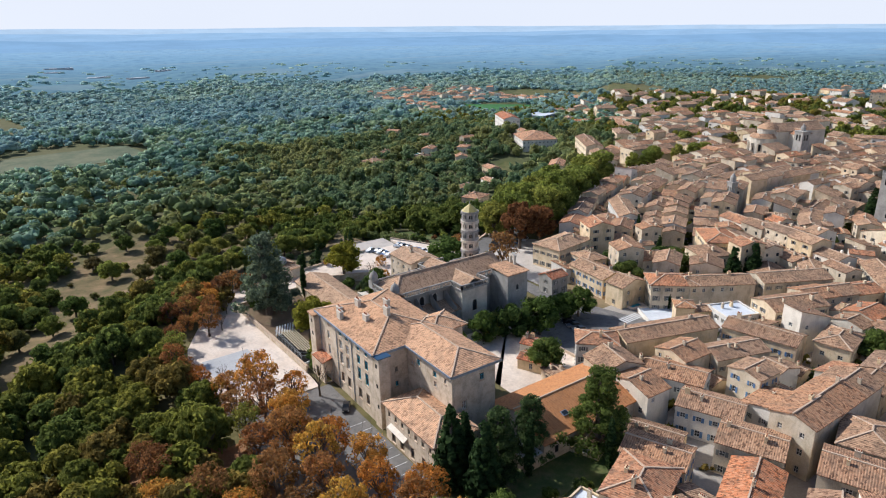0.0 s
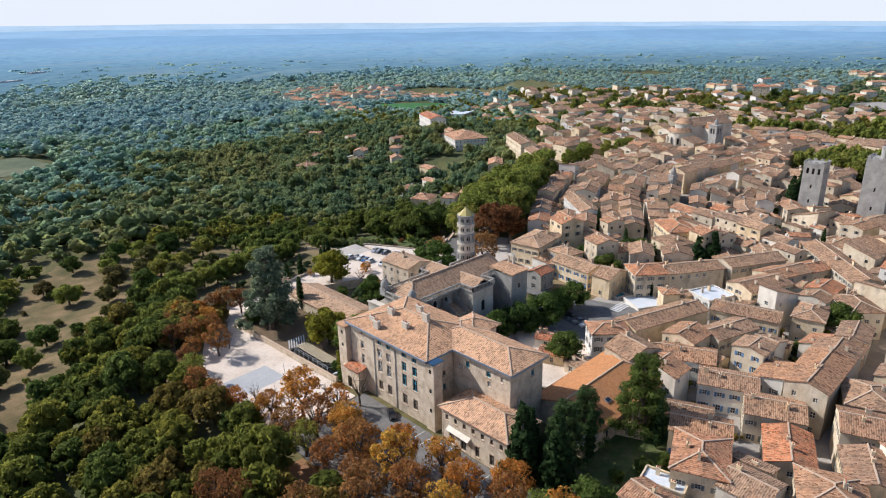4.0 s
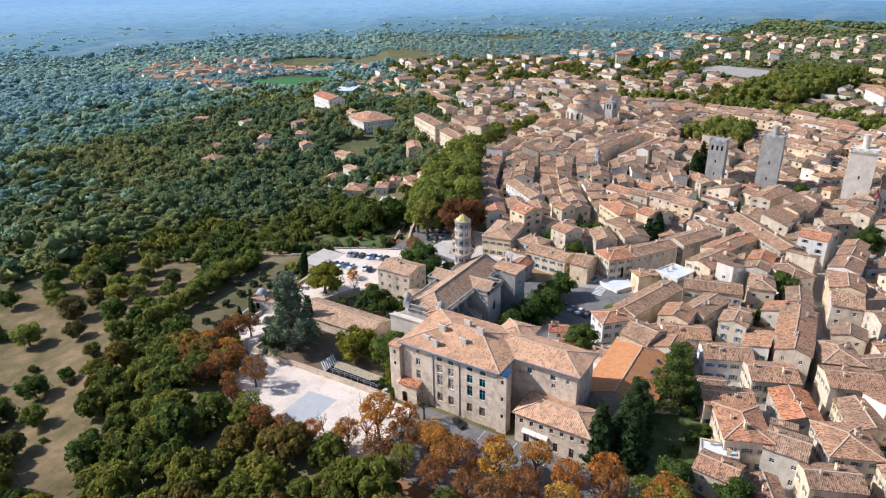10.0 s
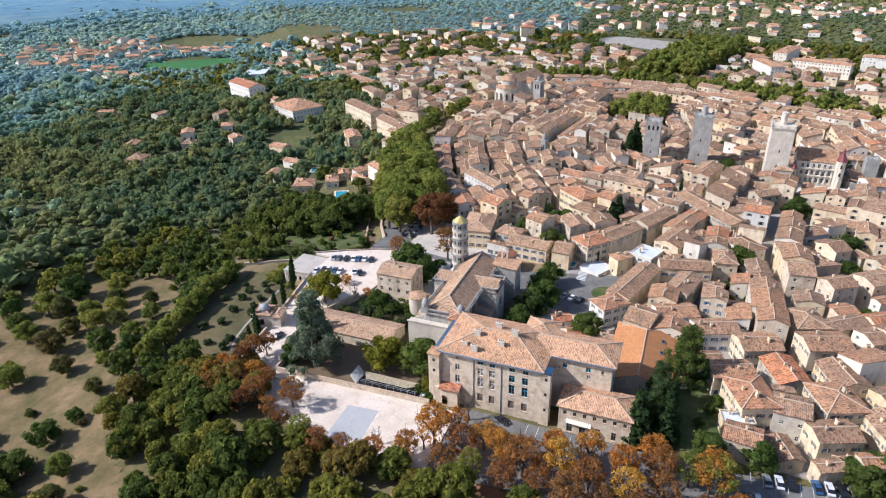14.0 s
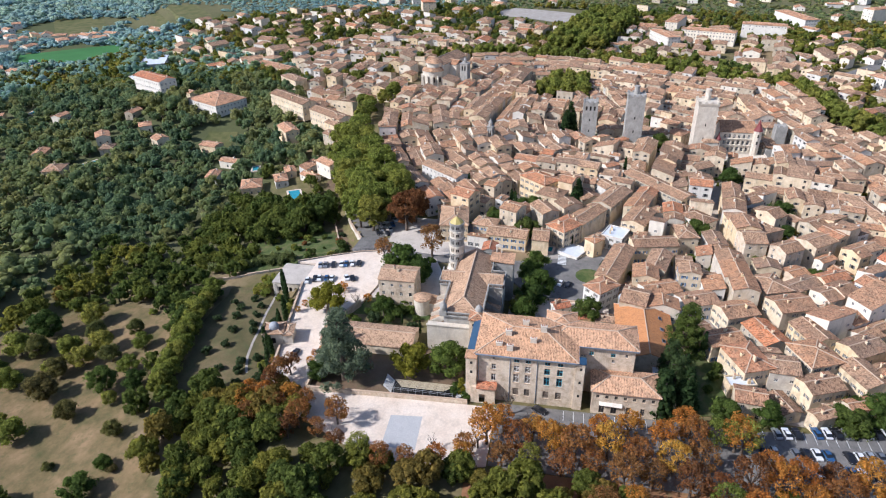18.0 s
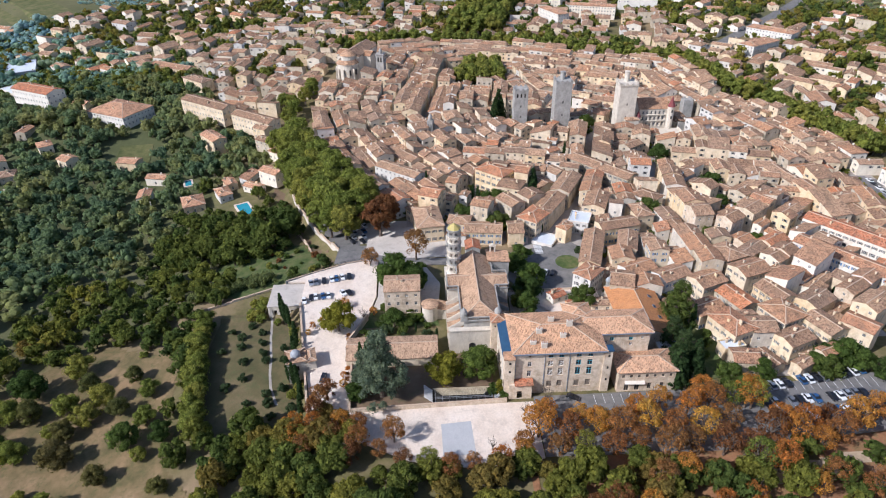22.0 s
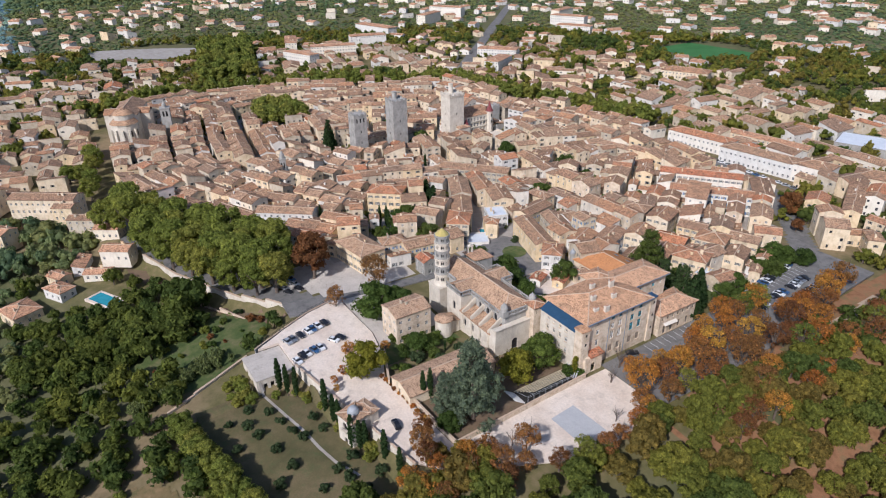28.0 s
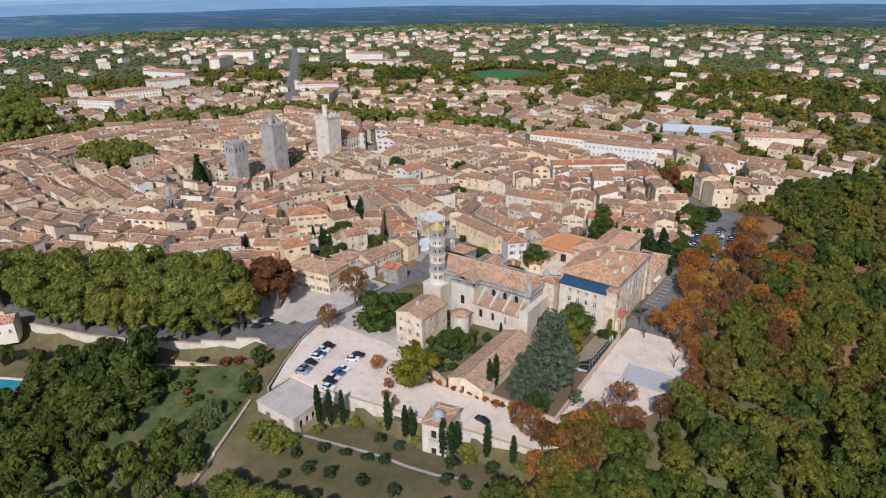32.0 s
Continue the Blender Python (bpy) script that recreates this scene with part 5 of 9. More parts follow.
def store_house():
    root = thing("garden_building", 77.0, 176.0, 0, 0, "long low rendered building with a faded tile roof", "building")
    b = Build()
    b.wall((5.6, 15.6), (-5.6, 15.6), -1, 3.4, [(4.2, 5.3, 0.2, 2.3)])
    b.wall((-5.6, 15.6), (-5.6, -15.4), -1, 3.4)
    b.wall((-5.6, -15.4), (5.6, -15.4), -1, 3.4)
    b.wall((5.6, -15.4), (5.6, 15.6), -1, 3.4)
    for yy, f in ((15.6, 1), (-15.4, -1)):
        q = [(5.6, yy, 3.4), (-5.6, yy, 3.4), (0, yy, 5.2)]
        b.quad(*(q if f > 0 else q[::-1]))
    part("wall", b, RENDER_W, root)
    b = Build()
    ln_ = gable_roof(b, 31.0, 11.2, 3.4, 0.32, 0.4)
    part("roof", b, ROOF_OLD, root, m=pose(0, 0.1, 0, 0, 0, 90))
    for one_ in ln_:
        part("ridge_cap", caps([one_]), MORTAR, root, m=pose(0, 0.1, 0, 0, 0, 90))
    b = Build()
    b.box(0.85, 1.95, 15.3, 15.45, 0.2, 2.3)
    part("door", b, WOOD, root)


store_house()


def hall():
    X, Y = 90.5, 86.0
    root = thing("hall", X, Y, -0.4, 0, "long hall with a bright orange tile roof and skylights", "building")
    b = Build()
    b.wall((-15, 8.8), (-15, -8.8), -1, 5.0)
    b.wall((-15, -8.8), (15.5, -8.8), -1, 5.0, [(3 + 5 * k, 4.2 + 5 * k, 1.5, 3.4) for k in range(5)])
    b.wall((15.5, -8.8), (15.5, 8.8), -1, 5.0)
    b.wall((15.5, 8.8), (-15, 8.8), -1, 5.0, [(11, 13.4, 0.1, 3.4), (20, 22.4, 0.1, 3.4)])
    q = [(-15, 8.8, 5), (-15, -8.8, 5), (-15, 0, 8.3)]
    b.quad(*q)
    part("wall", b, STONE, root)
    # Block filling the hall, coloured as its inner shade.
    b = Build()
    b.box(-14.6, 15.2, -8.4, 8.4, -0.5, 4.6)
    part("inner_room", b, DARK, root)
    b = Build()
    o, r, t, xe = 0.5, 8.3, 0.25, 8.5
    for q in ([(-15.4, -9.3, 4.85), (16, -9.3, 4.85), (xe, 0, r), (-15.4, 0, r)], [(16, 9.3, 4.85), (-15.4, 9.3, 4.85), (-15.4, 0, r), (xe, 0, r)], [(16, -9.3, 4.85), (16, 9.3, 4.85), (xe, 0, r)]):
        b = Build()
        b.slab([(x, y, z + t) for x, y, z in q], t)
        part("roof_slope", b, ROOF_ORANGE, root, "bright orange tile roof")
    for p, q in (((-15.4, 0, r + t), (xe, 0, r + t)), ((16, -9.3, 5.1), (xe, 0, r + t)), ((16, 9.3, 5.1), (xe, 0, r + t))):
        b = Build()
        b.beam(p, q, 0.3)
        part("ridge_cap", b, MORTAR, root)
    for k in range(3):
        b = Build()
        b.box(-0.8, 0.8, -0.6, 0.6, 0, 0.16)
        b.box(-0.68, 0.68, -0.48, 0.48, 0.16, 0.18, 1)
        part("skylight", b, [ZINC, GLASS], root, m=pose(-6 + 6.2 * k, -5.2, 6.75, 20.5))
    b = Build()
    b.box(-20.0, -15.1, -9.0, -1.0, -0.6, 3.2)
    b.box(-19.7, -15.3, -8.7, -1.3, 3.2, 3.35, 1)
    part("flat_annex", b, [STONE, WHITE_ROOF], root)


hall()


def lantern_turret():
    root = thing("domed_turret", 109.2, 92.6, -2, 0, "small round stone turret with a domed lead cap", "turret")
    b = Build()
    b.ring(0, 0, [(1.0, -1), (1.0, 7.0), (1.2, 7.1), (1.2, 7.4)], 12)
    part("wall", b, GREY_STONE, root)
    b = Build()
    b.ring(0, 0, [(1.15, 7.4), (1.05, 8.2), (0.6, 8.8), (0.12, 9.1), (0.08, 9.7)], 12)
    part("dome", b, LEAD, root)


lantern_turret()


def dome_pavilion():
    root = thing("garden_pavilion", 73.6, 208.8, -5.0, 13, "square stone garden pavilion with a small grey dome", "pavilion")
    b = Build()
    h = 3.2
    for p0, p1, holes in (((h, h), (-h, h), [(2.4, 3.9, 5.2, 7.6), (2.4, 3.8, 0.1, 2.2)]), ((-h, h), (-h, -h), [(2.4, 3.9, 5.2, 7.6)]), ((-h, -h), (h, -h), []), ((h, -h), (h, h), [])):
        b.wall(p0, p1, -1, 9.2, holes, 0, 0.35)
    part("wall", b, PALE_STONE, root)
    # Dark block behind the openings, with the shade in its colour.
    b = Build()
    b.box(-2.8, 2.8, -2.8, 2.8, -1, 9.1)
    part("inner_room", b, DARK, root)
    b = Build()
    ln_ = hip_roof(b, 6.4, 6.4, 9.2, 0.16, 0.35)
    part("roof", b, ROOF_OLD, root)
    for one_ in ln_:
        part("ridge_cap", caps([one_]), MORTAR, root)
    b = Build()
    b.ring(0, 0, [(1.75, 9.3), (1.75, 10.1), (1.6, 10.7), (1.2, 11.25), (0.65, 11.6), (0.1, 11.7)], 18)
    part("dome", b, LEAD, root)
    b = Build()
    b.box(-1.3, 1.3, 3.2, 4.0, 4.8, 5.0)
    for k in range(7):
        b.box(-1.25 + 0.4 * k, -1.19 + 0.4 * k, 3.92, 3.98, 5.0, 5.9)
    b.box(-1.3, 1.3, 3.9, 4.0, 5.9, 5.98)
    part("balcony", b, PALE_STONE, root)
    b = Build()
    b.box(-3.2, 3.0, -6.4, -3.3, 0, 8.6)
    part("rear_wall", b, PALE_STONE, root)
    b = Build()
    ln_ = hip_roof(b, 6.4, 3.2, 8.6, 0.2, 0.3)
    part("rear_roof", b, ROOF_OLD, root, m=pose(-0.1, -4.9, 0))
    for one_ in ln_:
        part("ridge_cap", caps([one_]), MORTAR, root, m=pose(-0.1, -4.9, 0))


dome_pavilion()


def deck_building():
    root = thing("deck_building", 115.6, 219.6, -6.4, 0, "flat-roofed stone outbuilding with arches under the car park", "building")
    b = Build()
    b.wall((8.0, 6.2), (-6.4, 6.2), -2, 5.2, [(3.0, 5.0, 0.3, 3.2), (8.6, 10.6, 0.3, 3.2)], 0, 0.4)
    b.wall((-6.4, 6.2), (-6.4, -6.4), -2, 5.2, [(2.2 + 2.2 * k, 3.4 + 2.2 * k, 1.0, 3.4) for k in range(4)], 0, 0.4)
    b.wall((-6.4, -6.4), (8.0, -6.4), -2, 5.2)
    b.wall((8.0, -6.4), (8.0, 6.2), -2, 5.2)
    part("wall", b, PALE_STONE, root)
    # The arches open onto a near-black block instead of shaded depth.
    b = Build()
    b.box(-5.9, 7.5, -5.9, 5.7, -2, 4.6)
    part("inner_room", b, DARK, root)
    b = Build()
    b.box(-6.6, 8.2, -6.6, 6.4, 5.2, 5.42)
    part("roof_slab", b, PALE_PAVE, root)


deck_building()

# ---- paving and walls of the terrace ----
TERR = [(30, 131), (52.3, 131), (52.3, 139), (50.5, 189.5), (61.6, 190.2), (61.6, 203.4), (52, 201.8), (46, 197), (41, 189), (36, 180), (31, 170), (28, 158), (28, 140)]
patch("court", TERR, 0.06, GRAVEL, "pale gravel court with worn patches", "court", 0.8)
b = Build()
b.slab([(32.4, 150.8, 0.085), (45.2, 151.4, 0.085), (44.4, 160.6, 0.085), (32.2, 160.4, 0.085)], 0.02)
solid("court_slab", b, SLAB, "grey smooth slab in the gravel court", "slab", kind="structure")
patch("terrace_road", [(61.62, 190.2), (73, 190.6), (85, 192.4), (100, 186), (112, 183.5), (138, 184), (138.2, 188), (135.8, 197.4), (130.6, 208.6), (124.2, 220), (124, 212.9), (108.8, 212.9), (108.5, 212.4), (70, 205.2), (61.62, 203.4)], -0.02, GRAVEL, "pale gravel drive and car park on the terrace", "drive", 0.9)
patch("forecourt", [(37, -2), (60, -2), (60, 8), (55.0, 60), (54.6, 130.6), (30.5, 130.6), (30, 80), (36, 20)], -0.02, ASPHALT, "dark asphalt car park in front of the palace", "car park", 0.8)
patch("inner_court", [(75.4, 92), (76, 108.9), (80, 109), (80, 133), (112, 131.4), (112, 96.5), (75.4, 95.2)], -0.25, GRAVEL, "pale gravel inner court behind the palace", "court", 0.9)
patch("palace_garden", [(56.5, 142.6), (76, 142.6), (76, 158), (71, 160), (71, 189), (57, 189), (51.4, 188.4), (53.2, 140.4)], 0.02, DIRT, "bare earth garden under the cedar", "garden", 0.9)
patch("church_yard", [(104.1, 159.5), (120, 158), (136, 165), (138, 183), (112, 183), (104.1, 184.6)], -0.55, PALE_PAVE, "worn paved yard round the church", "yard", 0.9)
patch("church_garden", [(80, 156.6), (97, 160), (104, 159.5), (104, 184.6), (100, 185.6), (85, 193), (83, 160)], -0.55, GREEN, "overgrown green garden beside the church", "garden", 0.9)
patch("roundabout_road", [(112.5, 97), (122, 96), (136, 90), (150, 98), (147, 112), (142, 130), (140, 150), (142, 172), (146, 190), (152, 202), (140, 203), (134, 190), (136, 160), (134, 140), (120.5, 128), (112.5, 131)], -1.75, ASPHALT, "grey asphalt road round the church", "road", 1.2)


def straight_wall(name, p, q, z0, z1, w, mat, label, cap=True, kind="structure"):
    b = Build()
    d = math.hypot(q[0] - p[0], q[1] - p[1])
    b.box(0, d, -w / 2, w / 2, z0, z1)
    if cap:
        n = max(1, int(d / 1.3))
        for i in range(n):
            b.box(d * i / n + 0.01, d * (i + 1) / n - 0.01, -w / 2 - 0.06, w / 2 + 0.06, z1, z1 + 0.12, 1)
    return solid(name, b, [mat, MORTAR], label, "wall", kind=kind, m=pose(p[0], p[1], 0, 0, 0, math.degrees(math.atan2(q[1] - p[1], q[0] - p[0]))))


straight_wall("court_wall", (52.7, 139.4), (50.8, 188.6), -1, 1.5, 0.5, STONE, "low stone wall between court and garden")
straight_wall("court_wall_end", (50.9, 189.0), (61.0, 189.6), -1, 1.5, 0.5, STONE, "low stone wall at the drive")
straight_wall("drive_wall", (61.2, 189.6), (73.3, 190.0), -1, 1.8, 0.45, STONE, "old garden wall along the drive")
straight_wall("drive_wall_b", (83.2, 192.2), (98, 186), -1, 2.2, 0.5, STONE, "old stone wall beside the drive")
straight_wall("retaining_wall", (50.5, 202.2), (69.6, 205.6), -7, 0.9, 0.6, PALE_STONE, "tall pale retaining wall over the olive garden")
straight_wall("retaining_wall_b", (77.6, 207.1), (108.6, 212.8), -8, 0.7, 0.6, PALE_STONE, "tall stone retaining wall over the olive garden")
for p, q in (((124.5, 221), (131, 208.7)), ((131.1, 208.5), (136.1, 197.6)), ((136.2, 197.4), (138.6, 188.2))):
    straight_wall("deck_wall", p, q, -9, 0.25, 0.4, GREY_STONE, "low stone parapet of the car park")
BOUL = [(148, 200), (158, 206), (168.5, 212.3), (179, 217.3), (190, 222.4), (198, 226.3), (206, 230.1), (219, 234), (232, 238)]
for p, q in zip(BOUL, BOUL[1:]):
    straight_wall("boulevard_wall", p, q, -15, height((p[0] + q[0]) / 2 + 1.5, (p[1] + q[1]) / 2 - 3) + 0.7, 0.8, PALE_STONE, "long pale retaining wall below the plane trees")
for p, q in (((156, 214.5), (171, 221)), ((171.1, 221.1), (187, 228.5)), ((187.1, 228.6), (207, 236.8))):
    straight_wall("garden_wall", p, q, -16, height((p[0] + q[0]) / 2, (p[1] + q[1]) / 2) + 0.9, 0.5, STONE, "low stone wall between garden terraces")
for p, q in (((131.4, 222.5), (125.2, 234.5)), ((125.1, 234.8), (121, 243)), ((120.9, 243.2), (116.8, 252))):
    straight_wall("path_wall", p, q, -18, height((p[0] + q[0]) / 2, (p[1] + q[1]) / 2) + 0.8, 0.6, PALE_STONE, "low pale wall along a footpath")
straight_wall("terrace_wall", (112.2, 96.8), (112.2, 131.2), -4, 0.3, 0.5, STONE, "stone terrace wall above the road")


def railing(p, q, z):
    root = thing("railing", p[0], p[1], z, math.degrees(math.atan2(q[1] - p[1], q[0] - p[0])), "dark iron railing along the edge of the car park", "railing", "car park railings")
    d = math.dist(p, q)
    for h in (0.35, 0.95):
        b = Build()
        b.box(0, d, -0.04, 0.04, h, h + 0.07)
        part("rail", b, DARK, root)
    n = max(2, int(d / 1.6))
    for k in range(n + 1):
        b = Build()
        b.box(d * k / n - 0.04, d * k / n + 0.04, -0.035, 0.035, -0.05, 0.95)
        part("post", b, DARK, root)


for p, q in (((124.5, 221), (131, 208.7)), ((131.1, 208.5), (136.1, 197.6)), ((136.2, 197.4), (138.6, 188.2))):
    railing(p, q, 0.37)


BENCH = surface("pale_bench_board", [(0.46, 0.38, 0.25), (0.58, 0.49, 0.34)], 1.5, 7, 0.8, 0.1)


def grandstand():
    root = thing("grandstand", 55.8, 153.0, 0, 0, "open-air stand of weathered timber benches on dark steel", "grandstand", "", "")
    for k in range(7):
        b = Build()
        y0, y1 = -9.4 + 0.5 * k, 9.8 - 0.5 * k
        b.box(2.8 - 0.8 * k, 3.1 - 0.8 * k, y0, y1, 0.95 + 0.3 * k, 1.03 + 0.3 * k)
        part("bench", b, BENCH, root)
        # Board between benches, near-black so that the gaps read as shaded.
        b = Build()
        b.box(2.35 - 0.8 * k, 2.72 - 0.8 * k, y0, y1, 0.40 + 0.3 * k, 0.46 + 0.3 * k)
        part("footboard", b, DARK, root)
    for k in range(9):
        b = Build()
        y = -9 + 2.25 * k
        b.beam((-2.6, y, 0), (-2.6, y, 2.6), 0.09)
        b.beam((3.0, y, 0.5), (-2.4, y, 2.3), 0.08)
        b.beam((3.0, y, 0.0), (3.0, y, 0.5), 0.08)
        part("trestle", b, LEAD, root)
    for s in (-1, 1):
        for k in range(7):
            b = Build()
            b.beam((-2.3 + 0.8 * k, s * 9.9, 0.5), (-0.8 + 0.8 * k, s * 12.6, 1.7), 0.34)
            part("side_bench", b, FRAME_W, root)
    # Near-black sheet on the ground: the shade beneath the benches as colour.
    b = Build()
    b.box(-2.7, 3.3, -9.6, 10, 0.03, 0.06)
    part("ground_mat", b, DARK, root)
    b = Build()
    b.beam((-2.6, -9.2, 2.7), (-2.6, 9.2, 2.7), 0.08)
    b.beam((-2.6, -9.2, 2.1), (-2.6, 9.2, 2.1), 0.06)
    part("rail", b, LEAD, root)


grandstand()


# ---- towers and great houses of the town ----
TAKEN = []


def claim(x, y, r):
    TAKEN.append((x, y, r))


def crenels(b, x0, x1, y0, y1, z, step=1.4, mat=0, h=0.9, w=0.4):
    for a0, a1, horiz in ((x0, x1, True), (y0, y1, False)):
        n = max(2, int((a1 - a0) / step))
        for i in range(n):
            if i % 2 == 0:
                u0, u1 = a0 + (a1 - a0) * i / n, a0 + (a1 - a0) * (i + 1) / n
                for s in ((y0, y0 + w), (y1 - w, y1)) if horiz else ((x0, x0 + w), (x1 - w, x1)):
                    if horiz:
                        b.box(u0, u1, s[0], s[1], z, z + h, mat)
                    else:
                        b.box(s[0], s[1], u0, u1, z, z + h, mat)


def keep(x, y, a, top, mat, label, turret=0.0, arches=False, brim=False, rot=0):
    """A square medieval tower."""
    g = -2.2
    root = thing("stone_tower", x, y, g, rot, label, "tower")
    top -= g
    slots = [(a - 0.35, a + 0.35, top * f, top * f + 1.6) for f in (0.35, 0.6)]
    b = Build()
    P = [(-a, -a), (a, -a), (a, a), (-a, a)]
    for i in range(4):
        b.wall(P[i], P[(i + 1) % 4], -2, top, slots + ([(a * k - 0.5, a * k + 0.5, top - 4.2, top - 1.6) for k in (0.45, 1.0, 1.55)] if arches else []), 0, 0.5)
    b.quad((-a, -a, top), (a, -a, top), (a, a, top), (-a, a, top))
    part("wall", b, mat, root)
    # Near-black block inside gives slots and arches their shade.
    b = Build()
    b.box(-a + 0.55, a - 0.55, -a + 0.55, a - 0.55, 0, top - 0.4)
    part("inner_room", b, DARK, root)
    b = Build()
    o = 0.35 if brim else 0.12
    b.box(-a - o, a + o, -a - o, a + o, top - 0.05, top + 0.5)
    if brim:
        for i in range(10):
            u = -a + 2 * a * i / 9
            for p in ((u, -a - 0.2), (u, a + 0.2), (-a - 0.2, u), (a + 0.2, u)):
                b.box(p[0] - 0.18, p[0] + 0.18, p[1] - 0.18, p[1] + 0.18, top - 0.8, top - 0.05)
    crenels(b, -a - o, a + o, -a - o, a + o, top + 0.5)
    part("parapet", b, mat, root, "golden corbelled parapet" if brim else "")
    if turret:
        b = Build()
        b.ring(a * 0.35, 0, [(1.5, top), (1.5, top + turret), (1.65, top + turret + 0.1), (1.65, top + turret + 0.5)], 10)
        part("stair_turret", b, mat, root)
    claim(x, y, a * 1.5)
    return root


keep(285.2, 102.5, 4.1, 24.0, GREY_STONE, "grey square stone tower with blind arches near its top", 0, True)
keep(282.2, 77.8, 4.8, 29.5, GREY_STONE, "tall plain grey stone tower with a small stair turret", 4.5)
keep(276.6, 40.6, 5.2, 28.8, PALE_STONE, "tall pale square keep with corbelled battlements and a turret", 6.0, False, True)


def castle():
    X, Y, g = 281.0, 22.0, -2.2
    root = thing("castle", X, Y, g, 0, "pale ducal castle with columned front, burgundy turret roofs and terrace", "castle")
    b = Build()
    holes = [(2.2 + 2.5 * k, 3.4 + 2.5 * k, z, z + 2.1) for k in range(6) for z in (3.6, 7.4, 11.0)]
    b.wall((-4.5, 9), (-4.5, -9), -2, 14.5, holes, 0, 0.35)
    b.wall((-4.5, -9), (9, -9), -2, 14.5)
    b.wall((9, -9), (9, 9), -2, 14.5)
    b.wall((9, 9), (-4.5, 9), -2, 14.5)
    for s in (-1, 1):
        q = [(-4.5, s * 9, 14.5), (9, s * 9, 14.5), (2.2, s * 9, 19)]
        b.quad(*(q if s < 0 else q[::-1]))
    part("wall", b, PALE_STONE, root)
    b = Build()
    ln_ = gable_roof(b, 18.4, 13.6, 14.5, 0.66, 0.3)
    part("roof", b, ROOF, root, m=pose(2.25, 0, 0, 0, 0, 90))
    for one_ in ln_:
        part("ridge_cap", caps([one_]), MORTAR, root, m=pose(2.25, 0, 0, 0, 0, 90))
    for z in (6.9, 10.6):
        for k in range(7):
            b = Build()
            b.ring(-4.8, 7.6 - 2.5 * k, [(0.3, z - 3.4), (0.24, z)], 8)
            part("column", b, PALE_STONE, root)
        b = Build()
        b.box(-5.3, -4.45, -9, 9, z, z + 0.5)
        part("cornice", b, PALE_STONE, root)
    wm = window_mesh(1.2, 2.1, FRAME_W, 0.3, 2)
    for u0, u1, z, zz in holes:
        part("window", wm, None, root, m=pose(-4.5, 9 - (u0 + u1) / 2, z, 0, 0, -90))
    for x, y, r, h, tip in ((-4.6, -10.4, 2.2, 15.5, 22.5), (-7.5, 10.2, 1.4, 10.5, 15.5)):
        b = Build()
        b.ring(x, y, [(r, -2), (r, h), (r + 0.3, h + 0.1), (r + 0.3, h + 0.4)], 8)
        # Turret windows are dark blocks, shade as colour.
        for z in (h - 3, h - 7):
            b.box(x - r - 0.03, x - r + 0.2, y - 0.4, y + 0.4, z, z + 1.8, 1)
        part("turret", b, [PALE_STONE, DARK], root)
        b = Build()
        b.ring(x, y, [(r + 0.35, h + 0.4), (r * 0.45, h + (tip - h) * 0.55), (0.08, tip)], 8)
        part("turret_roof", b, ROOF_BURG, root, "steep burgundy turret roof")
    b = Build()
    b.box(-21, -5.4, -16, 12, -2, 2.2)
    b.box(-21.3, -20.8, -16.3, 12.3, 2.2, 3.2)
    b.box(-20.8, -5.4, -16.3, -15.8, 2.2, 3.2)
    part("terrace", b, PALE_STONE, root)
    b = Build()
    b.box(-5, 14, -24, -16.4, -2, 5.5)
    b.box(10, 16, -30, -24, -2, 13.5)
    crenels(b, 10, 16, -30, -24, 13.5)
    part("rampart", b, GREY_STONE, root)
    b = Build()
    b.slab([(-5.3, -24.3, 5.5), (14.3, -24.3, 5.5), (14.3, -16.2, 7.2), (-5.3, -16.2, 7.2)], 0.25)
    part("gallery_roof", b, [ROOF], root)
    b = Build()
    b.box(-13, -8.5, 11, 19, -2, 11.0)
    part("chapel_wall", b, PALE_STONE, root)
    b = Build()
    ln_ = hip_roof(b, 8, 4.5, 11.0, 0.4)
    part("chapel_roof", b, ROOF, root, m=pose(-10.75, 15, 0, 0, 0, 90))
    for one_ in ln_:
        part("ridge_cap", caps([one_]), MORTAR, root, m=pose(-10.75, 15, 0, 0, 0, 90))


castle()
for cx, cy, cr in ((282, 22, 14), (268, 14, 12), (291, -3, 9), (270, 30, 7)):
    claim(cx, cy, cr)


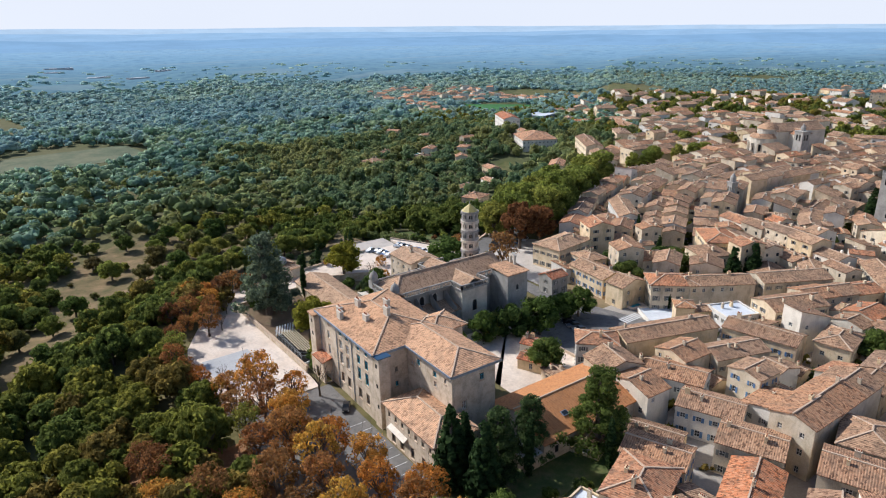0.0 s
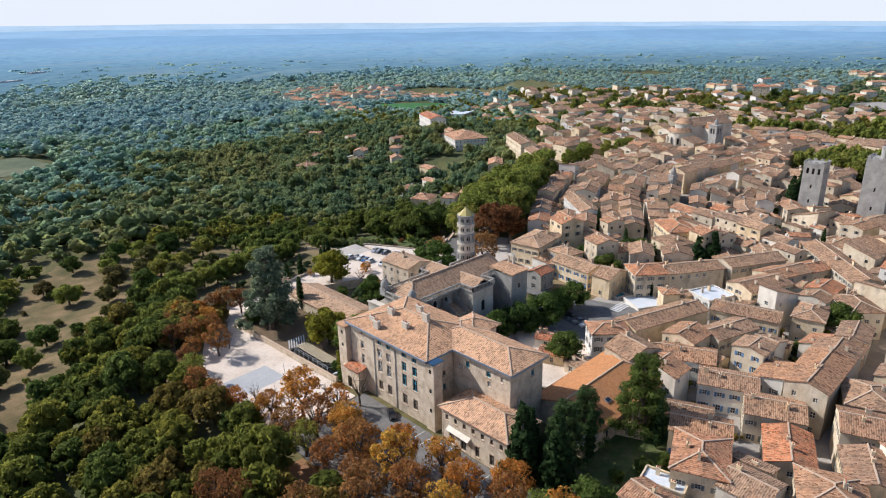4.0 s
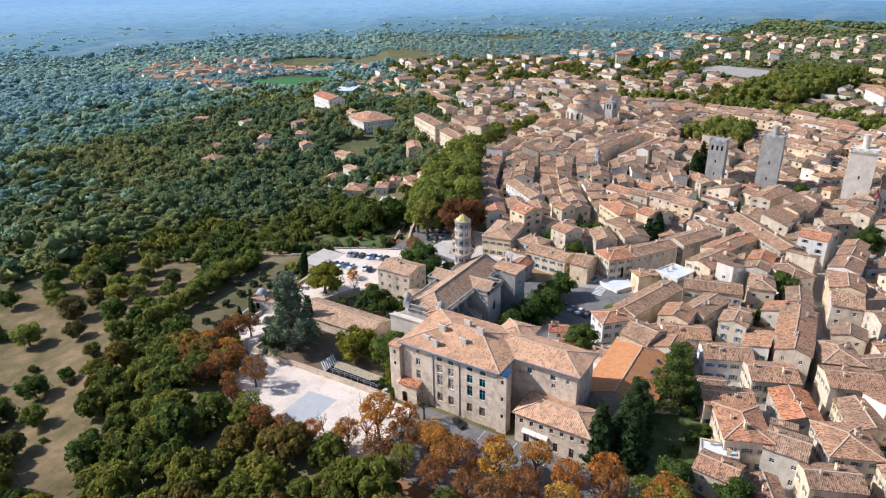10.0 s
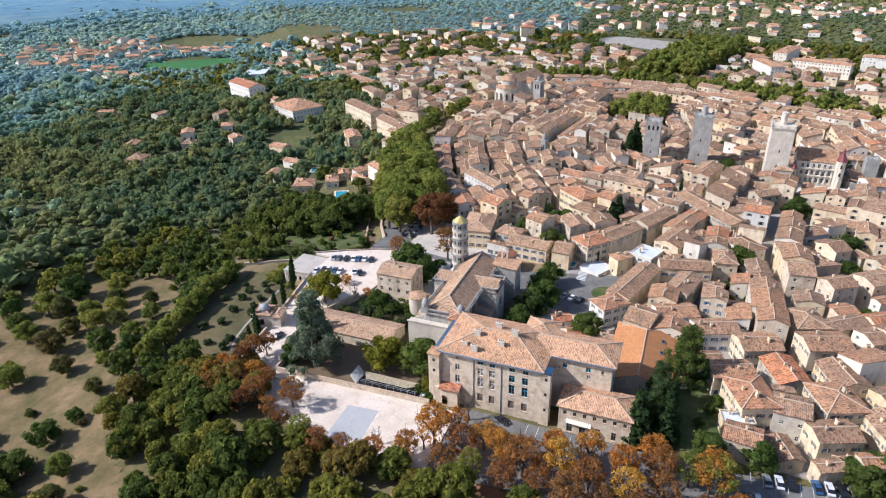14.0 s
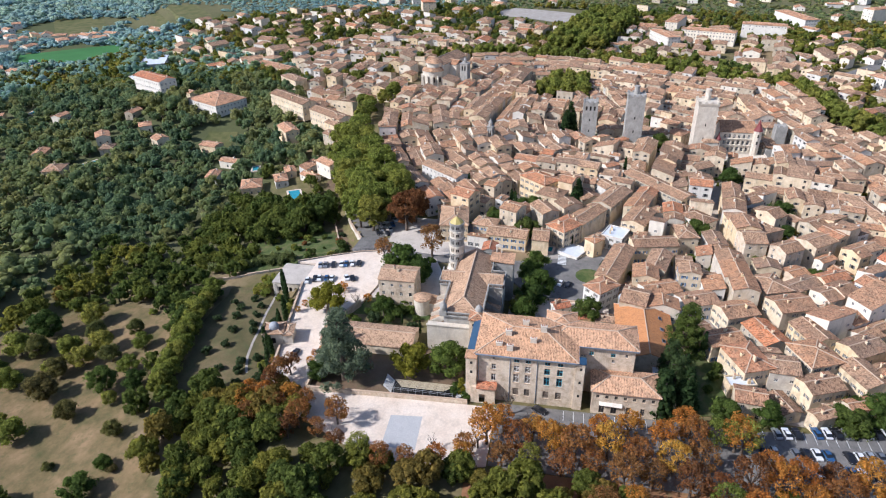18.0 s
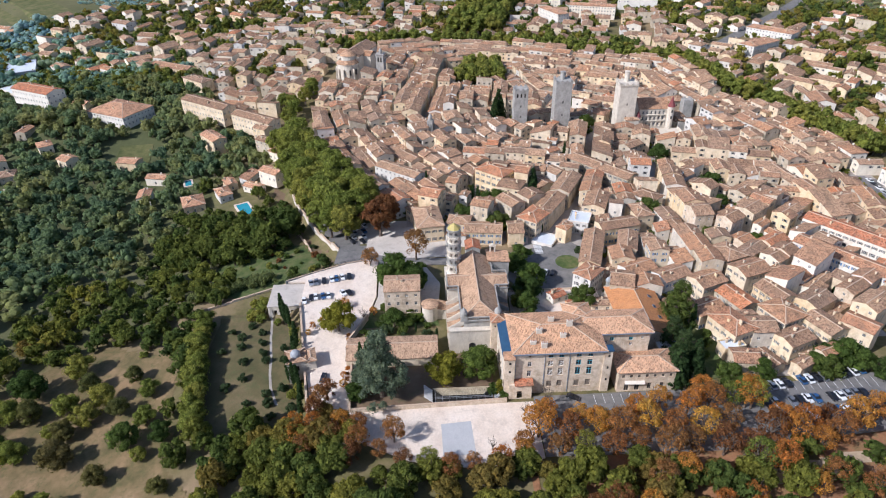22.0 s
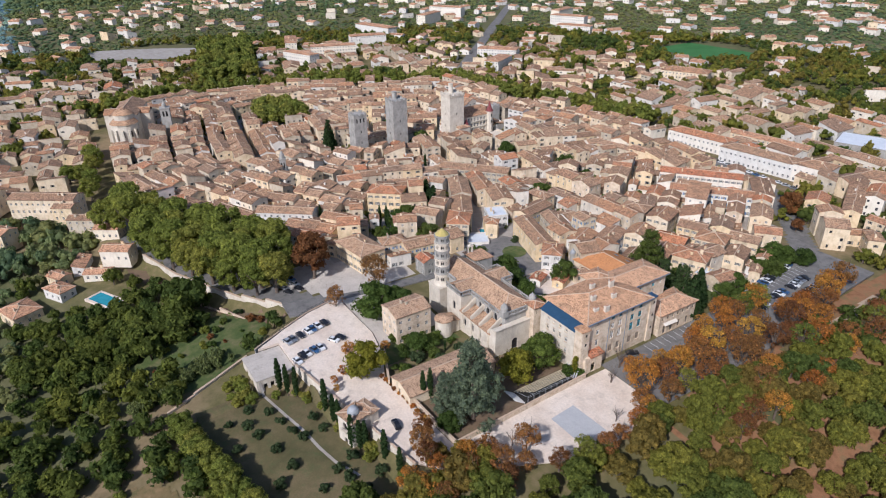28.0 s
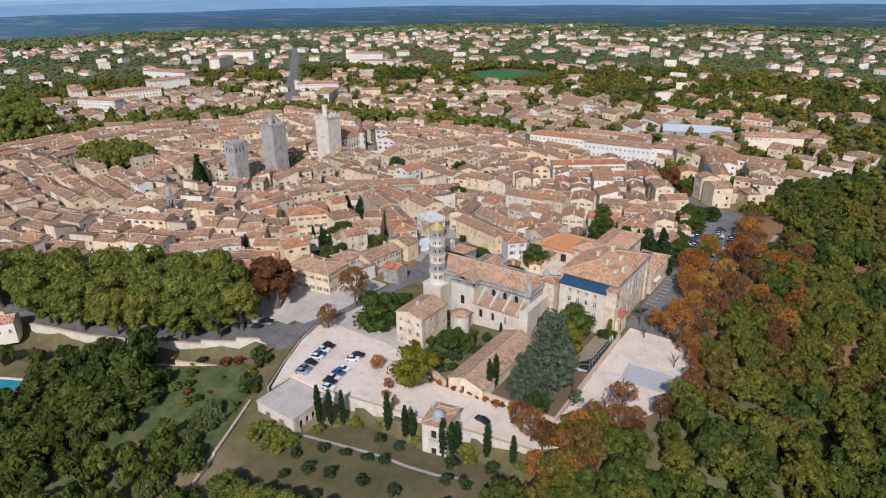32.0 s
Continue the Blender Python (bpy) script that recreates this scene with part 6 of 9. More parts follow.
def town_church():
    X, Y, g = 402.0, 212.0, -2.2
    root = thing("domed_church", X, Y, g, -20, "round-ended stone church with buttressed apse and square belfry", "church")
    root.scale = (1.1, 1.15, 1.3)
    b = Build()
    b.ring(-12, 0, [(7, -2), (7, 11.5), (7.3, 11.6), (7.3, 12)], 20)
    b.ring(-10, 0, [(5.2, 11), (5.2, 15.5), (5.5, 15.6), (5.5, 16)], 20)
    part("apse", b, PALE_STONE, root)
    b = Build()
    b.ring(-12, 0, [(7.5, 12), (5.2, 14)], 20, 0, False)
    b.ring(-10, 0, [(5.7, 16), (3, 18), (0.2, 18.8)], 20)
    part("apse_roof", b, [ROOF], root)
    b = Build()
    b.box(-10, 22, -7, 7, -2, 15)
    b.box(-2, 8, -12, 12, -2, 14.0)
    part("wall", b, PALE_STONE, root)
    b = Build()
    ln_ = gable_roof(b, 32, 14, 15, 0.4)
    part("nave_roof", b, ROOF, root, m=pose(6, 0, 0))
    for one_ in ln_:
        part("ridge_cap", caps([one_]), MORTAR, root, m=pose(6, 0, 0))
    b = Build()
    ln_ = gable_roof(b, 24, 10, 14, 0.35)
    part("transept_roof", b, ROOF, root, m=pose(3, 0, 0, 0, 0, 90))
    for one_ in ln_:
        part("ridge_cap", caps([one_]), MORTAR, root, m=pose(3, 0, 0, 0, 0, 90))
    for k in range(7):
        a = math.pi * (0.55 + 0.15 * k)
        b = Build()
        b.box(6.9, 8.2, -0.4, 0.4, -2, 9.5)
        part("buttress", b, PALE_STONE, root, m=pose(-12, 0, 0, 0, 0, math.degrees(a)))
    for k in range(5):
        a = math.pi * (0.62 + 0.19 * k)
        part("window", arched_mesh(1.4, 3.0, PALE_STONE, -0.02), None, root, m=pose(-12 + 7.06 * math.cos(a), 7.06 * math.sin(a), 6, 0, 0, math.degrees(a) + 90))


town_church()
claim(402, 212, 20)
claim(388, 217, 15)
claim(420, 205, 12)


def belfry(x, y, a, top, label):
    root = thing("belfry", x, y, -2.2, -15, label, "tower")
    b = Build()
    P = [(-a, -a), (a, -a), (a, a), (-a, a)]
    for i in range(4):
        b.wall(P[i], P[(i + 1) % 4], -2, top, [(a - 1.6, a - 0.4, top - 5, top - 1.6), (a + 0.4, a + 1.6, top - 5, top - 1.6)], 0, 0.5)
    b.box(-a - 0.3, a + 0.3, -a - 0.3, a + 0.3, top, top + 0.5)
    part("wall", b, GREY_STONE, root)
    # Belfry openings back onto a block painted as shade.
    b = Build()
    b.box(-a + 0.6, a - 0.6, -a + 0.6, a - 0.6, 0, top - 0.3)
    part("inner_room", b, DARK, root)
    b = Build()
    b.ring(0, 0, [(1.3, top + 0.5), (1.3, top + 2.6), (0.9, top + 3.2), (0.1, top + 4.6)], 8)
    part("lantern", b, GREY_STONE, root)
    claim(x, y, a * 1.5)


belfry(385.5, 191.5, 2.9, 22.0, "square grey belfry with paired openings and a small lantern")
belfry(264.0, 158.0, 1.5, 16.0, "slim stone clock turret among the roofs")
rngh = random.Random(21)


def big(x, y, L, W, h, rot, roof="gable", wall=None, tiles=None, lod=3, label="", name="house", z=None, chim=2, shut=None, pitch=0.3, group="", floors=None):
    """A large house that stands out of its row."""
    n = max(1, round(L / W * 1.3))
    for k in range(n):
        u = (k + 0.5) / n * L - L / 2
        claim(x + u * math.cos(radians(rot)), y + u * math.sin(radians(rot)), max(W, L / n) * 0.55)
    return house(x, y, L, W, h, rot, roof, wall, tiles, lod, z, shut, pitch, chim, label, rngh, group, name, floors=floors)


big(213.5, 175.5, 27, 8.5, 9.5, 51, "gable", WHITE_R, None, 3, "long pale three-storey school house with rows of windows")
big(206.0, 126.5, 17, 11, 11.0, 48, "hip", RENDER_W, None, 3, "tall pale town mansion with a garden", shut=SHUT_GREY)
big(155.5, 137.2, 17, 9.5, 6.5, 83, "gable", RENDER_W, None, 3, "long pale stone house by the church square")
big(164.0, 162.0, 19, 12, 8.2, 8, "hip", RENDER_W, ROOF_OLD, 3, "large ochre house with a broad hipped roof by the boulevard", shut=SHUT_GREY)
big(162.5, 147.5, 10, 8, 7.0, 78, "hip", RENDER_W, None, 3, "corner house with blue shutters on the church square", shut=SHUT_BLUE)
big(153.0, 149.5, 9, 5, 4.2, 80, "shed", WHITE_R, None, 2, "low rendered house with a brown door")
big(141.5, 143.2, 7, 6, 6.2, 0, "gable", GREY_STONE, ROOF_RED, 2, "small grey chapel with a bright red roof", chim=0, pitch=0.4)
big(210.5, 70.0, 38, 9.5, 9.0, 40, "gable", RENDER_W, None, 3, "long curved terrace of pale houses")
big(118.5, 78.5, 13, 8.5, 7.6, -68, "gable", WHITE_R, None, 3, "white-rendered house with grey shutters in a long row", shut=SHUT_GREY)
big(113.6, 66.2, 13, 8.8, 7.2, -68, "gable", WHITE_R, None, 3, "white-rendered house with pale blue shutters", shut=SHUT_BLUE)
big(108.5, 54.0, 12, 9.5, 7.4, -68, "gable", RENDER_W, None, 3, "old stone-rendered house with dark windows")
big(133.0, 93.5, 27, 8.5, 8.6, -18, "gable", RENDER_W, None, 2, "tall ochre corner house beside the roundabout")
big(152.5, 77.5, 18, 8.5, 8.2, -78, "gable", RENDER_W, None, 2, "town house round a narrow court")
big(138.0, 77.0, 15, 8.0, 8.0, -18, "gable", RENDER_W, None, 2)
big(162.0, 113.0, 14, 10, 9.0, -40, "hip", RENDER_W, None, 3, "pale corner house with shutters beside a pool", shut=SHUT_GREY)
big(172.5, 104.5, 20, 9, 9.0, -32, "gable", RENDER_W, None, 2)
big(192.0, 92.5, 22, 9.5, 9.4, -28, "gable", RENDER_W, None, 2)
big(173.0, 82.0, 17, 10, 9.4, -22, "gable", RENDER_W, None, 2, "pale house with a roof terrace")
big(162.0, 92.0, 10, 9, 6.4, -22, "flat", WHITE_R, None, 2, "white terraced house with a balustrade")
big(163.5, 64.0, 12, 8, 8.4, 10, "hip", RENDER_W, None, 2)
big(178.0, 56.5, 13, 9, 8.6, 42, "hip", WHITE_R, None, 2, "white corner house with a hipped roof")
big(117.0, -5.0, 38, 9.0, 10.0, 37, "gable", WHITE_R, None, 3, "long white three-storey building with grey windows")
big(134.0, -19.0, 40, 9.0, 10.6, 37, "gable", WHITE_R, ROOF_RED, 3, "long white building with a weathered red roof")
big(105.0, -27.5, 22, 9.0, 10.0, -50, "gable", WHITE_R, None, 3, "white end wing closing a courtyard")
big(180.0, -81.0, 40, 12, 8.0, 7, "hip", WHITE_R, None, 3, "long pale two-storey barracks building", floors=2)
big(138.0, -76.5, 42, 12, 9.0, 7, "hip", WHITE_R, None, 3, "very long pale building beside parked cars", floors=2)
big(108.0, -80.5, 18, 14, 10.0, 7, "hip", WHITE_R, None, 3, "large pale end block with a hipped roof", floors=2)
big(155.0, -112.0, 50, 9, 6.0, 7, "gable", RENDER_W, ROOF_NEW, 2, "long low orange-roofed range")
big(84.0, -98.0, 22, 15, 7.5, 20, "hip", RENDER_W, None, 2, "square ochre house with a hipped roof")
big(112.0, -158.0, 46, 26, 5.5, 18, "flat", GREY_STONE, None, 2, "wide low hall with a white roof", chim=0)
big(62.0, -150.0, 36, 12, 9.0, 25, "hip", WHITE_R, ROOF_NEW, 2, "white apartment block with orange roof")
big(300.0, -215.0, 38, 16, 10.0, 25, "hip", RENDER_W, None, 3, "large pale school building with many windows", floors=3)
big(338.0, 368.0, 34, 26, 7.0, 62, "hip", WHITE_R, ROOF_NEW, 3, "large pale apartment house with an orange tile roof", z=height(338, 368) - 0.5)
big(368.0, 436.0, 38, 14, 8.0, 62, "gable", WHITE_R, ROOF_RED, 3, "long white building with a red tile roof", z=-1.0)
big(331.0, 306.0, 42, 11, 8.6, 54, "gable", RENDER_W, None, 3, "long pale manor range above the gardens", z=-2.6)
big(304.0, 269.0, 34, 10, 8.0, 54, "gable", RENDER_W, None, 3, "second range of the long pale manor", z=-3.2)

big(220.0, 288.0, 13, 11, 4.6, 22, "hip", RENDER_W, ROOF_NEW, 3, "single-storey villa with a red tile roof among trees")
big(231.0, 257.0, 11, 6, 3.4, 60, "gable", WHITE_R, ROOF_NEW, 2, "low white pool house with a tile roof")
big(244.0, 262.0, 13, 5, 3.4, -20, "shed", WHITE_R, ROOF_NEW, 2, "white garden house above a pool")
big(262.0, 247.0, 12, 7, 5.0, 55, "gable", WHITE_R, ROOF_NEW, 2, "white villa with an orange roof")
big(272.0, 256.0, 13, 7, 6.0, 55, "gable", RENDER_W, None, 2, "ochre house beside the boulevard", z=-4)
big(290.0, 262.0, 10, 7, 7.0, 55, "gable", RENDER_W, None, 2, "ochre house beside the boulevard", z=-4)
big(236.0, 247.0, 13, 8, 5.0, 55, "gable", WHITE_R, ROOF_NEW, 2, "white villa with an orange roof", z=-6.5)
big(226.5, 273.0, 11, 7, 4.2, 30, "hip", WHITE_R, ROOF_NEW, 2, "white villa with a stone terrace")
big(238.0, 272.0, 9, 6, 3.8, 30, "gable", RENDER_W, ROOF_NEW, 2, "low villa wing with a tile roof")
big(289.0, 293.0, 18, 9, 6.5, 40, "gable", RENDER_W, ROOF_NEW, 2, "red-roofed house below the boulevard", z=-8.0)
big(224.0, 417.0, 12, 11, 6.5, 15, "hip", RENDER_W, None, 3, "pale stone villa with arched loggia and terrace")
big(262.0, 408.0, 10, 8, 3.6, 20, "hip", RENDER_W, None, 2, "low stone garden house")
big(252.0, 450.0, 11, 8, 4.0, 20, "gable", RENDER_W, ROOF_NEW, 2, "villa with an orange roof on the slope")
big(430.0, 360.0, 40, 11, 8.0, 60, "gable", RENDER_W, None, 2, "long pale terrace along the avenue")
big(392.0, 330.0, 24, 10, 8.0, 50, "hip", RENDER_W, None, 2)
big(400.0, 470.0, 26, 14, 7.0, 50, "flat", WHITE_R, None, 2, "white modern block with a flat roof", chim=0)
big(715.0, 287.0, 18, 16, 15.0, 20, "hip", RENDER_W, ROOF_RED, 2, "tall red-roofed block beyond the promenade")
big(152.5, 109.5, 9.5, 9.5, 1.4, -30, "flat", WHITE_R, None, 0, "white canvas-topped terrace over a stone arch", chim=0, name="terrace_building")
big(100.0, 107.0, 7, 4.5, 3.2, -65, "gable", RENDER_W, ROOF_RED, 1, "small house with a bright red tile roof", z=-0.5)
big(106.0, 113.5, 6, 4.5, 3.0, -65, "gable", WHITE_R, ROOF_RED, 1, "small white house with a red roof", z=-0.5)
big(99.5, 97.5, 8, 4.5, 3.4, 85, "gable", STONE, None, 1, "low stone outbuilding with brown tiles", z=-0.5)
for hx, hy, hl, hw, hh, hr, hf in ((79, 57, 13, 10, 8.6, 22, "hip"), (90, 62, 12, 8, 6.8, -68, "gable"), (97, 47, 13, 9, 6.6, 22, "gable"), (71, 60, 8, 4.5, 5.2, 102, "flat"), (66, 49, 9, 6, 3.6, 22, "gable"), (85, 36, 12, 11, 9.2, 22, "hip"), (72, 38, 11, 8, 8.0, -68, "gable"), (97, 33, 12, 9, 9.0, 22, "gable"), (112, 36, 13, 10, 9.6, -70, "gable"), (124, 40, 12, 10, 9.6, 20, "hip"), (78, 24, 12, 9, 8.4, 22, "gable"), (92, 20, 12, 9, 8.6, -60, "gable"), (88, 76, 9, 6, 3.0, 22, "gable"), (99, 69, 11, 6, 3.4, -68, "gable")):
    big(hx, hy, hl, hw, hh, hr, hf, RENDER_W, None, 3 if hx < 90 else 2)

# ---- the old town's houses, row by row ----
STREETS = [((290, 163), (406, 143)), ((146, 112), (176, 93)), ((176, 93), (222, 75)), ((102, 43), (139, 44)), ((139, 44), (181, 48)), ((181, 48), (228, 41)), ((222, 75), (261, 64)), ((261, 64), (300, 36)), ((205, -70), (100, -58)), ((146, 128), (146, 112)), ((290, 163), (240, 140)), ((240, 140), (222, 75)), ((300, 36), (330, 80)), ((330, 80), (390, 94)), ((228, 41), (210, -20)), ((210, -20), (150, -30)), ((66, 14), (102, 43))]
SQUARES = [(387, 120, 25), (134, 104, 15), (170, 148, 5), (197, 137, 8), (186, 133, 6), (180, 145, 5), (300, 112, 9), (322, 66, 7), (142, 60, 4), (250, 22, 6), (176, 20, 6), (142, 18, 5), (230, 95, 4), (255, 110, 5), (218, 30, 5)]


PROM = [(480, 218), (488, 190), (487, 153), (480, 110), (468, 78), (444, 32), (420, -10), (408, -40), (370, -48), (332, -54), (290, -68), (252, -80), (226, -88)]
for (xa, ya), (xb, yb) in zip(PROM, PROM[1:]):
    for k in range(6):
        SQUARES.append((xa + (xb - xa) * k / 6, ya + (yb - ya) * k / 6, 8.5))
SQUARES += [(205 - 4 * k, -61 + 0.3 * k, 7.5) for k in range(26)]
TOWN_TREES = [("cypress", 206.4, 161.8), ("cypress", 185.8, 136.6), ("broad", 183.5, 127.7), ("broad", 162.2, 129.6), ("fir", 189.8, 109.6), ("fir", 302.2, 115.8), ("broad", 195.9, 17.3), ("broad", 230.2, 32.9), ("cypress", 240.0, 83.5), ("broad", 170.6, 57.8), ("broad", 279.6, 62.3), ("broad", 298.6, 7.6)]
SQUARES += [(x, y, 5.5 if k != "cypress" else 2.5) for k, x, y in TOWN_TREES]
SQUARES += [(530, 112, 28), (565, 103, 28), (600, 93, 28), (635, 84, 28), (670, 74, 28), (68, 70, 7), (75, 70, 6), (88, 73, 6)]


TOWN_MID = (292.0, 72.0)
LANES = []
for f in (0.95, 0.82, 0.69, 0.56, 0.43, 0.30, 0.17):
    ring_ = [(TOWN_MID[0] + f * (x - TOWN_MID[0]), TOWN_MID[1] + f * (y - TOWN_MID[1])) for x, y in TOWN]
    LANES += [q for q in zip(ring_, ring_[1:] + ring_[:1]) if math.dist(*q) > 9]


def seg_dist(x, y, a, c):
    dx, dy = c[0] - a[0], c[1] - a[1]
    t = max(0.0, min(1.0, ((x - a[0]) * dx + (y - a[1]) * dy) / (dx * dx + dy * dy)))
    return math.hypot(x - a[0] - t * dx, y - a[1] - t * dy)


def street_angle(x, y):
    a, c = min(STREETS + LANES if in_poly(x, y, TOWN) else STREETS, key=lambda s: seg_dist(x, y, *s))
    return math.degrees(math.atan2(c[1] - a[1], c[0] - a[0]))


OLD_TOWN, SUBURB = Bulk(), Bulk(-1)
REACH = 116.0


def place(x, y, L, W, h, ang, roof, rng, walls, group, bulk, pitch, tiles=None):
    """A house as a thing of its own near the terrace, and as one of the many farther off."""
    d = math.hypot(x - 75, y - 100)
    wall = rng.choice(walls)
    if d < REACH and bulk is OLD_TOWN:
        house(x, y, L, W, h, ang, roof, wall, tiles, 2 if d < 72 else 1, None, None, pitch, 1, "", rng, group)
    else:
        bulk.house(x, y, L, W, h, ang, roof, 1 if wall is WHITE_R else 0, None, pitch, rng, rng.random() < 0.7, tiles is ROOF_NEW)


def frontage(a, c, seed, lane=2.2, poly=TOWN, depth=(7.4, 10.2), width=(5.6, 12.5), hts=(7.0, 11.8)):
    """Both sides of a street, house against house, the ridges along it, stepping up and down."""
    rng = random.Random(seed)
    dx, dy = c[0] - a[0], c[1] - a[1]
    ln = math.hypot(dx, dy)
    dx, dy = dx / ln, dy / ln
    before = list(TAKEN)
    for side in (-1, 1):
        u, base = 1.5, rng.uniform(*hts)
        depth_here = rng.uniform(*depth)
        while u < ln - 3:
            L, W = rng.uniform(*width), depth_here * rng.uniform(0.88, 1.12)
            if rng.random() < 0.12:
                base, depth_here = rng.uniform(*hts), rng.uniform(*depth)
            off = side * (lane + W / 2)
            x, y = a[0] + dx * (u + L / 2) - dy * off, a[1] + dy * (u + L / 2) + dx * off
            r = 0.36 * math.sqrt(L * W)
            if rng.random() > 0.05 and in_poly(x, y, poly) and not any((x - p) ** 2 + (y - q) ** 2 < (r + k) ** 2 for p, q, k in before + SQUARES) and not any(seg_dist(x, y, *s) < W * 0.42 + 0.6 for s in STREETS):
                across = rng.random() < 0.14
                ang = math.degrees(math.atan2(dy, dx)) + rng.uniform(-2, 2)
                h = max(4.5, base + rng.uniform(-1.7, 1.7))
                place(x, y, W if across else L + 0.1, L if across else W, h, ang + (90 if across else 0), rng.choices(("gable", "hip", "shed"), (7, 1, 1))[0], rng, OLD_WALLS, "houses of the old town", OLD_TOWN, rng.uniform(0.24, 0.36))
                for k in (-0.28, 0.28):
                    claim(x + dx * L * k, y + dy * L * k, 0.4 * W)
            u += L


def fill(poly, seed, step, chance, walls, size, gap, hts, group, bulk, angle=None, spread=6, tiles=None):
    """Houses packed over a quarter, turned to its nearest street."""
    rng = random.Random(seed)
    xs, ys = [p[0] for p in poly], [p[1] for p in poly]
    spots = [(x, y) for x in np.arange(min(xs), max(xs), step) for y in np.arange(min(ys), max(ys), step)]
    rng.shuffle(spots)
    for x, y in spots:
        x, y = x + rng.uniform(-2, 2), y + rng.uniform(-2, 2)
        ok = in_poly(x, y, poly) and rng.random() < chance
        L, W = rng.uniform(*size), rng.uniform(size[0] * 0.72, size[1] * 0.72)
        r = 0.5 * math.sqrt(L * W) * gap
        if not ok or any((x - a) ** 2 + (y - c) ** 2 < (r + q) ** 2 for a, c, q in TAKEN) or any((x - a) ** 2 + (y - c) ** 2 < (r + q) ** 2 for a, c, q in SQUARES):
            continue
        if any(seg_dist(x, y, *s) < r * 0.8 + 2.2 for s in STREETS):
            continue
        ang = (street_angle(x, y) if angle is None else angle) + rng.choice((0, 0, 90)) + rng.uniform(-spread, spread)
        claim(x, y, r)
        place(x, y, L, W, rng.uniform(*hts), ang, rng.choices(("gable", "hip", "shed"), (6, 1.6, 1.4))[0], rng, walls, group, bulk, rng.uniform(0.24, 0.36), tiles)


OLD_WALLS = [RENDER_W, RENDER_W, RENDER_W, RENDER_W, STONE, WHITE_R, WHITE_R, PALE_STONE]
for k, (a, c) in enumerate(STREETS):
    frontage(a, c, 100 + k)
for k, (a, c) in enumerate(LANES):
    frontage(a, c, 300 + k, 1.5)
fill(TOWN, 3, 4.2, 1.0, OLD_WALLS, (7.8, 13.5), 0.92, (4.5, 11.0), "houses of the old town", OLD_TOWN)
fill(TOWN, 4, 3.7, 1.0, OLD_WALLS, (5.2, 8.0), 0.92, (3.4, 8.5), "houses of the old town", OLD_TOWN)
SOUTH = [(62, -10), (92, -22), (104, -44), (112, -62), (92, -84), (50, -92), (38, -60), (46, -22)]
SQUARES += [(78, -16, 8), (91, -31, 9), (84, -24, 8), (98, -50, 8)]
SOUTH_ROAD = [(60, 4), (75, -13), (91, -30), (106, -44), (122, -55), (150, -64), (200, -68)]
for k, (a, c) in enumerate(zip(SOUTH_ROAD[:4], SOUTH_ROAD[1:5])):
    frontage(a, c, 500 + k, 6.5, SOUTH)
frontage((70, -28), (88, -70), 520, 3.0, SOUTH)
frontage((52, -30), (66, -80), 521, 3.0, SOUTH)
fill(SOUTH, 23, 5.0, 0.9, OLD_WALLS, (8, 14), 1.05, (4.5, 9), "houses of the old town", OLD_TOWN)
OLD_TOWN.link("old_town_roofs", "dense old town of pale houses under worn clay tile roofs")


# ---- suburbs ----
SQUARES += [(505, 640, 52), (540, 600, 50), (655, 720, 60), (690, 600, 60), (640, 740, 45), (710, 650, 45), (372, -340, 55), (716, 150, 55)]
NEW_WALLS = [WHITE_R, WHITE_R, RENDER_W]
RING_E = [(405, -45), (440, 25), (475, 95), (490, 160), (485, 215), (560, 260), (640, 210), (650, 60), (600, -80), (520, -180), (420, -240), (300, -260), (200, -230), (60, -210), (0, -150), (20, -90), (80, -45), (105, -62), (210, -98), (260, -85), (300, -78), (350, -62)]
STREETS.append(((440, 0), (900, -120)))
STREETS.append(((452, -85), (816, -430)))
for x, y, L, W, fl, r in ((585, -15, 46, 12, 4, 70), (560, 30, 38, 12, 4, 20), (615, -70, 40, 12, 4, 75), (640, 10, 44, 12, 4, -20), (758, -269, 50, 13, 4, 30), (720, -215, 44, 13, 4, 120), (590, -347, 46, 13, 4, 25), (640, -380, 40, 13, 4, 110), (540, -310, 42, 12, 3, 30), (690, -120, 60, 16, 3, 15), (480, -150, 40, 14, 3, 40), (440, -120, 34, 14, 3, 120)):
    big(x, y, L, W, 3.1 * fl, r, "hip", WHITE_R, ROOF_NEW, 3 if x < 600 else 2, "long pale apartment block with a low orange roof", "apartment_block", shut=False, pitch=0.22, group="apartment blocks", floors=fl)
fill(RING_E, 7, 9.0, 0.72, [RENDER_W, RENDER_W, WHITE_R], (8, 20), 1.2, (3.8, 8.5), "houses beyond the promenade", SUBURB)
NORTH_Q = [(306, 268), (330, 258), (372, 240), (400, 242), (470, 229), (560, 264), (560, 330), (480, 365), (410, 335), (372, 305), (340, 292)]
fill(NORTH_Q, 27, 6.0, 0.8, [RENDER_W, RENDER_W, WHITE_R], (8, 16), 1.15, (4.5, 9.0), "houses along the avenue", SUBURB)
RING_N = [(385, 235), (372, 290), (400, 330), (440, 420), (500, 520), (620, 560), (720, 420), (690, 260), (500, 225)]
fill(RING_N, 9, 11.0, 0.42, [RENDER_W, WHITE_R], (10, 21), 1.3, (4, 8), "houses along the avenue", SUBURB, 55, 20)
FAR_S = [(640, 260), (760, 420), (1150, 300), (1300, -100), (1250, -800), (700, -1200), (100, -1150), (-350, -800), (-250, -350), (-60, -230), (60, -215), (300, -265), (520, -190), (650, 60)]
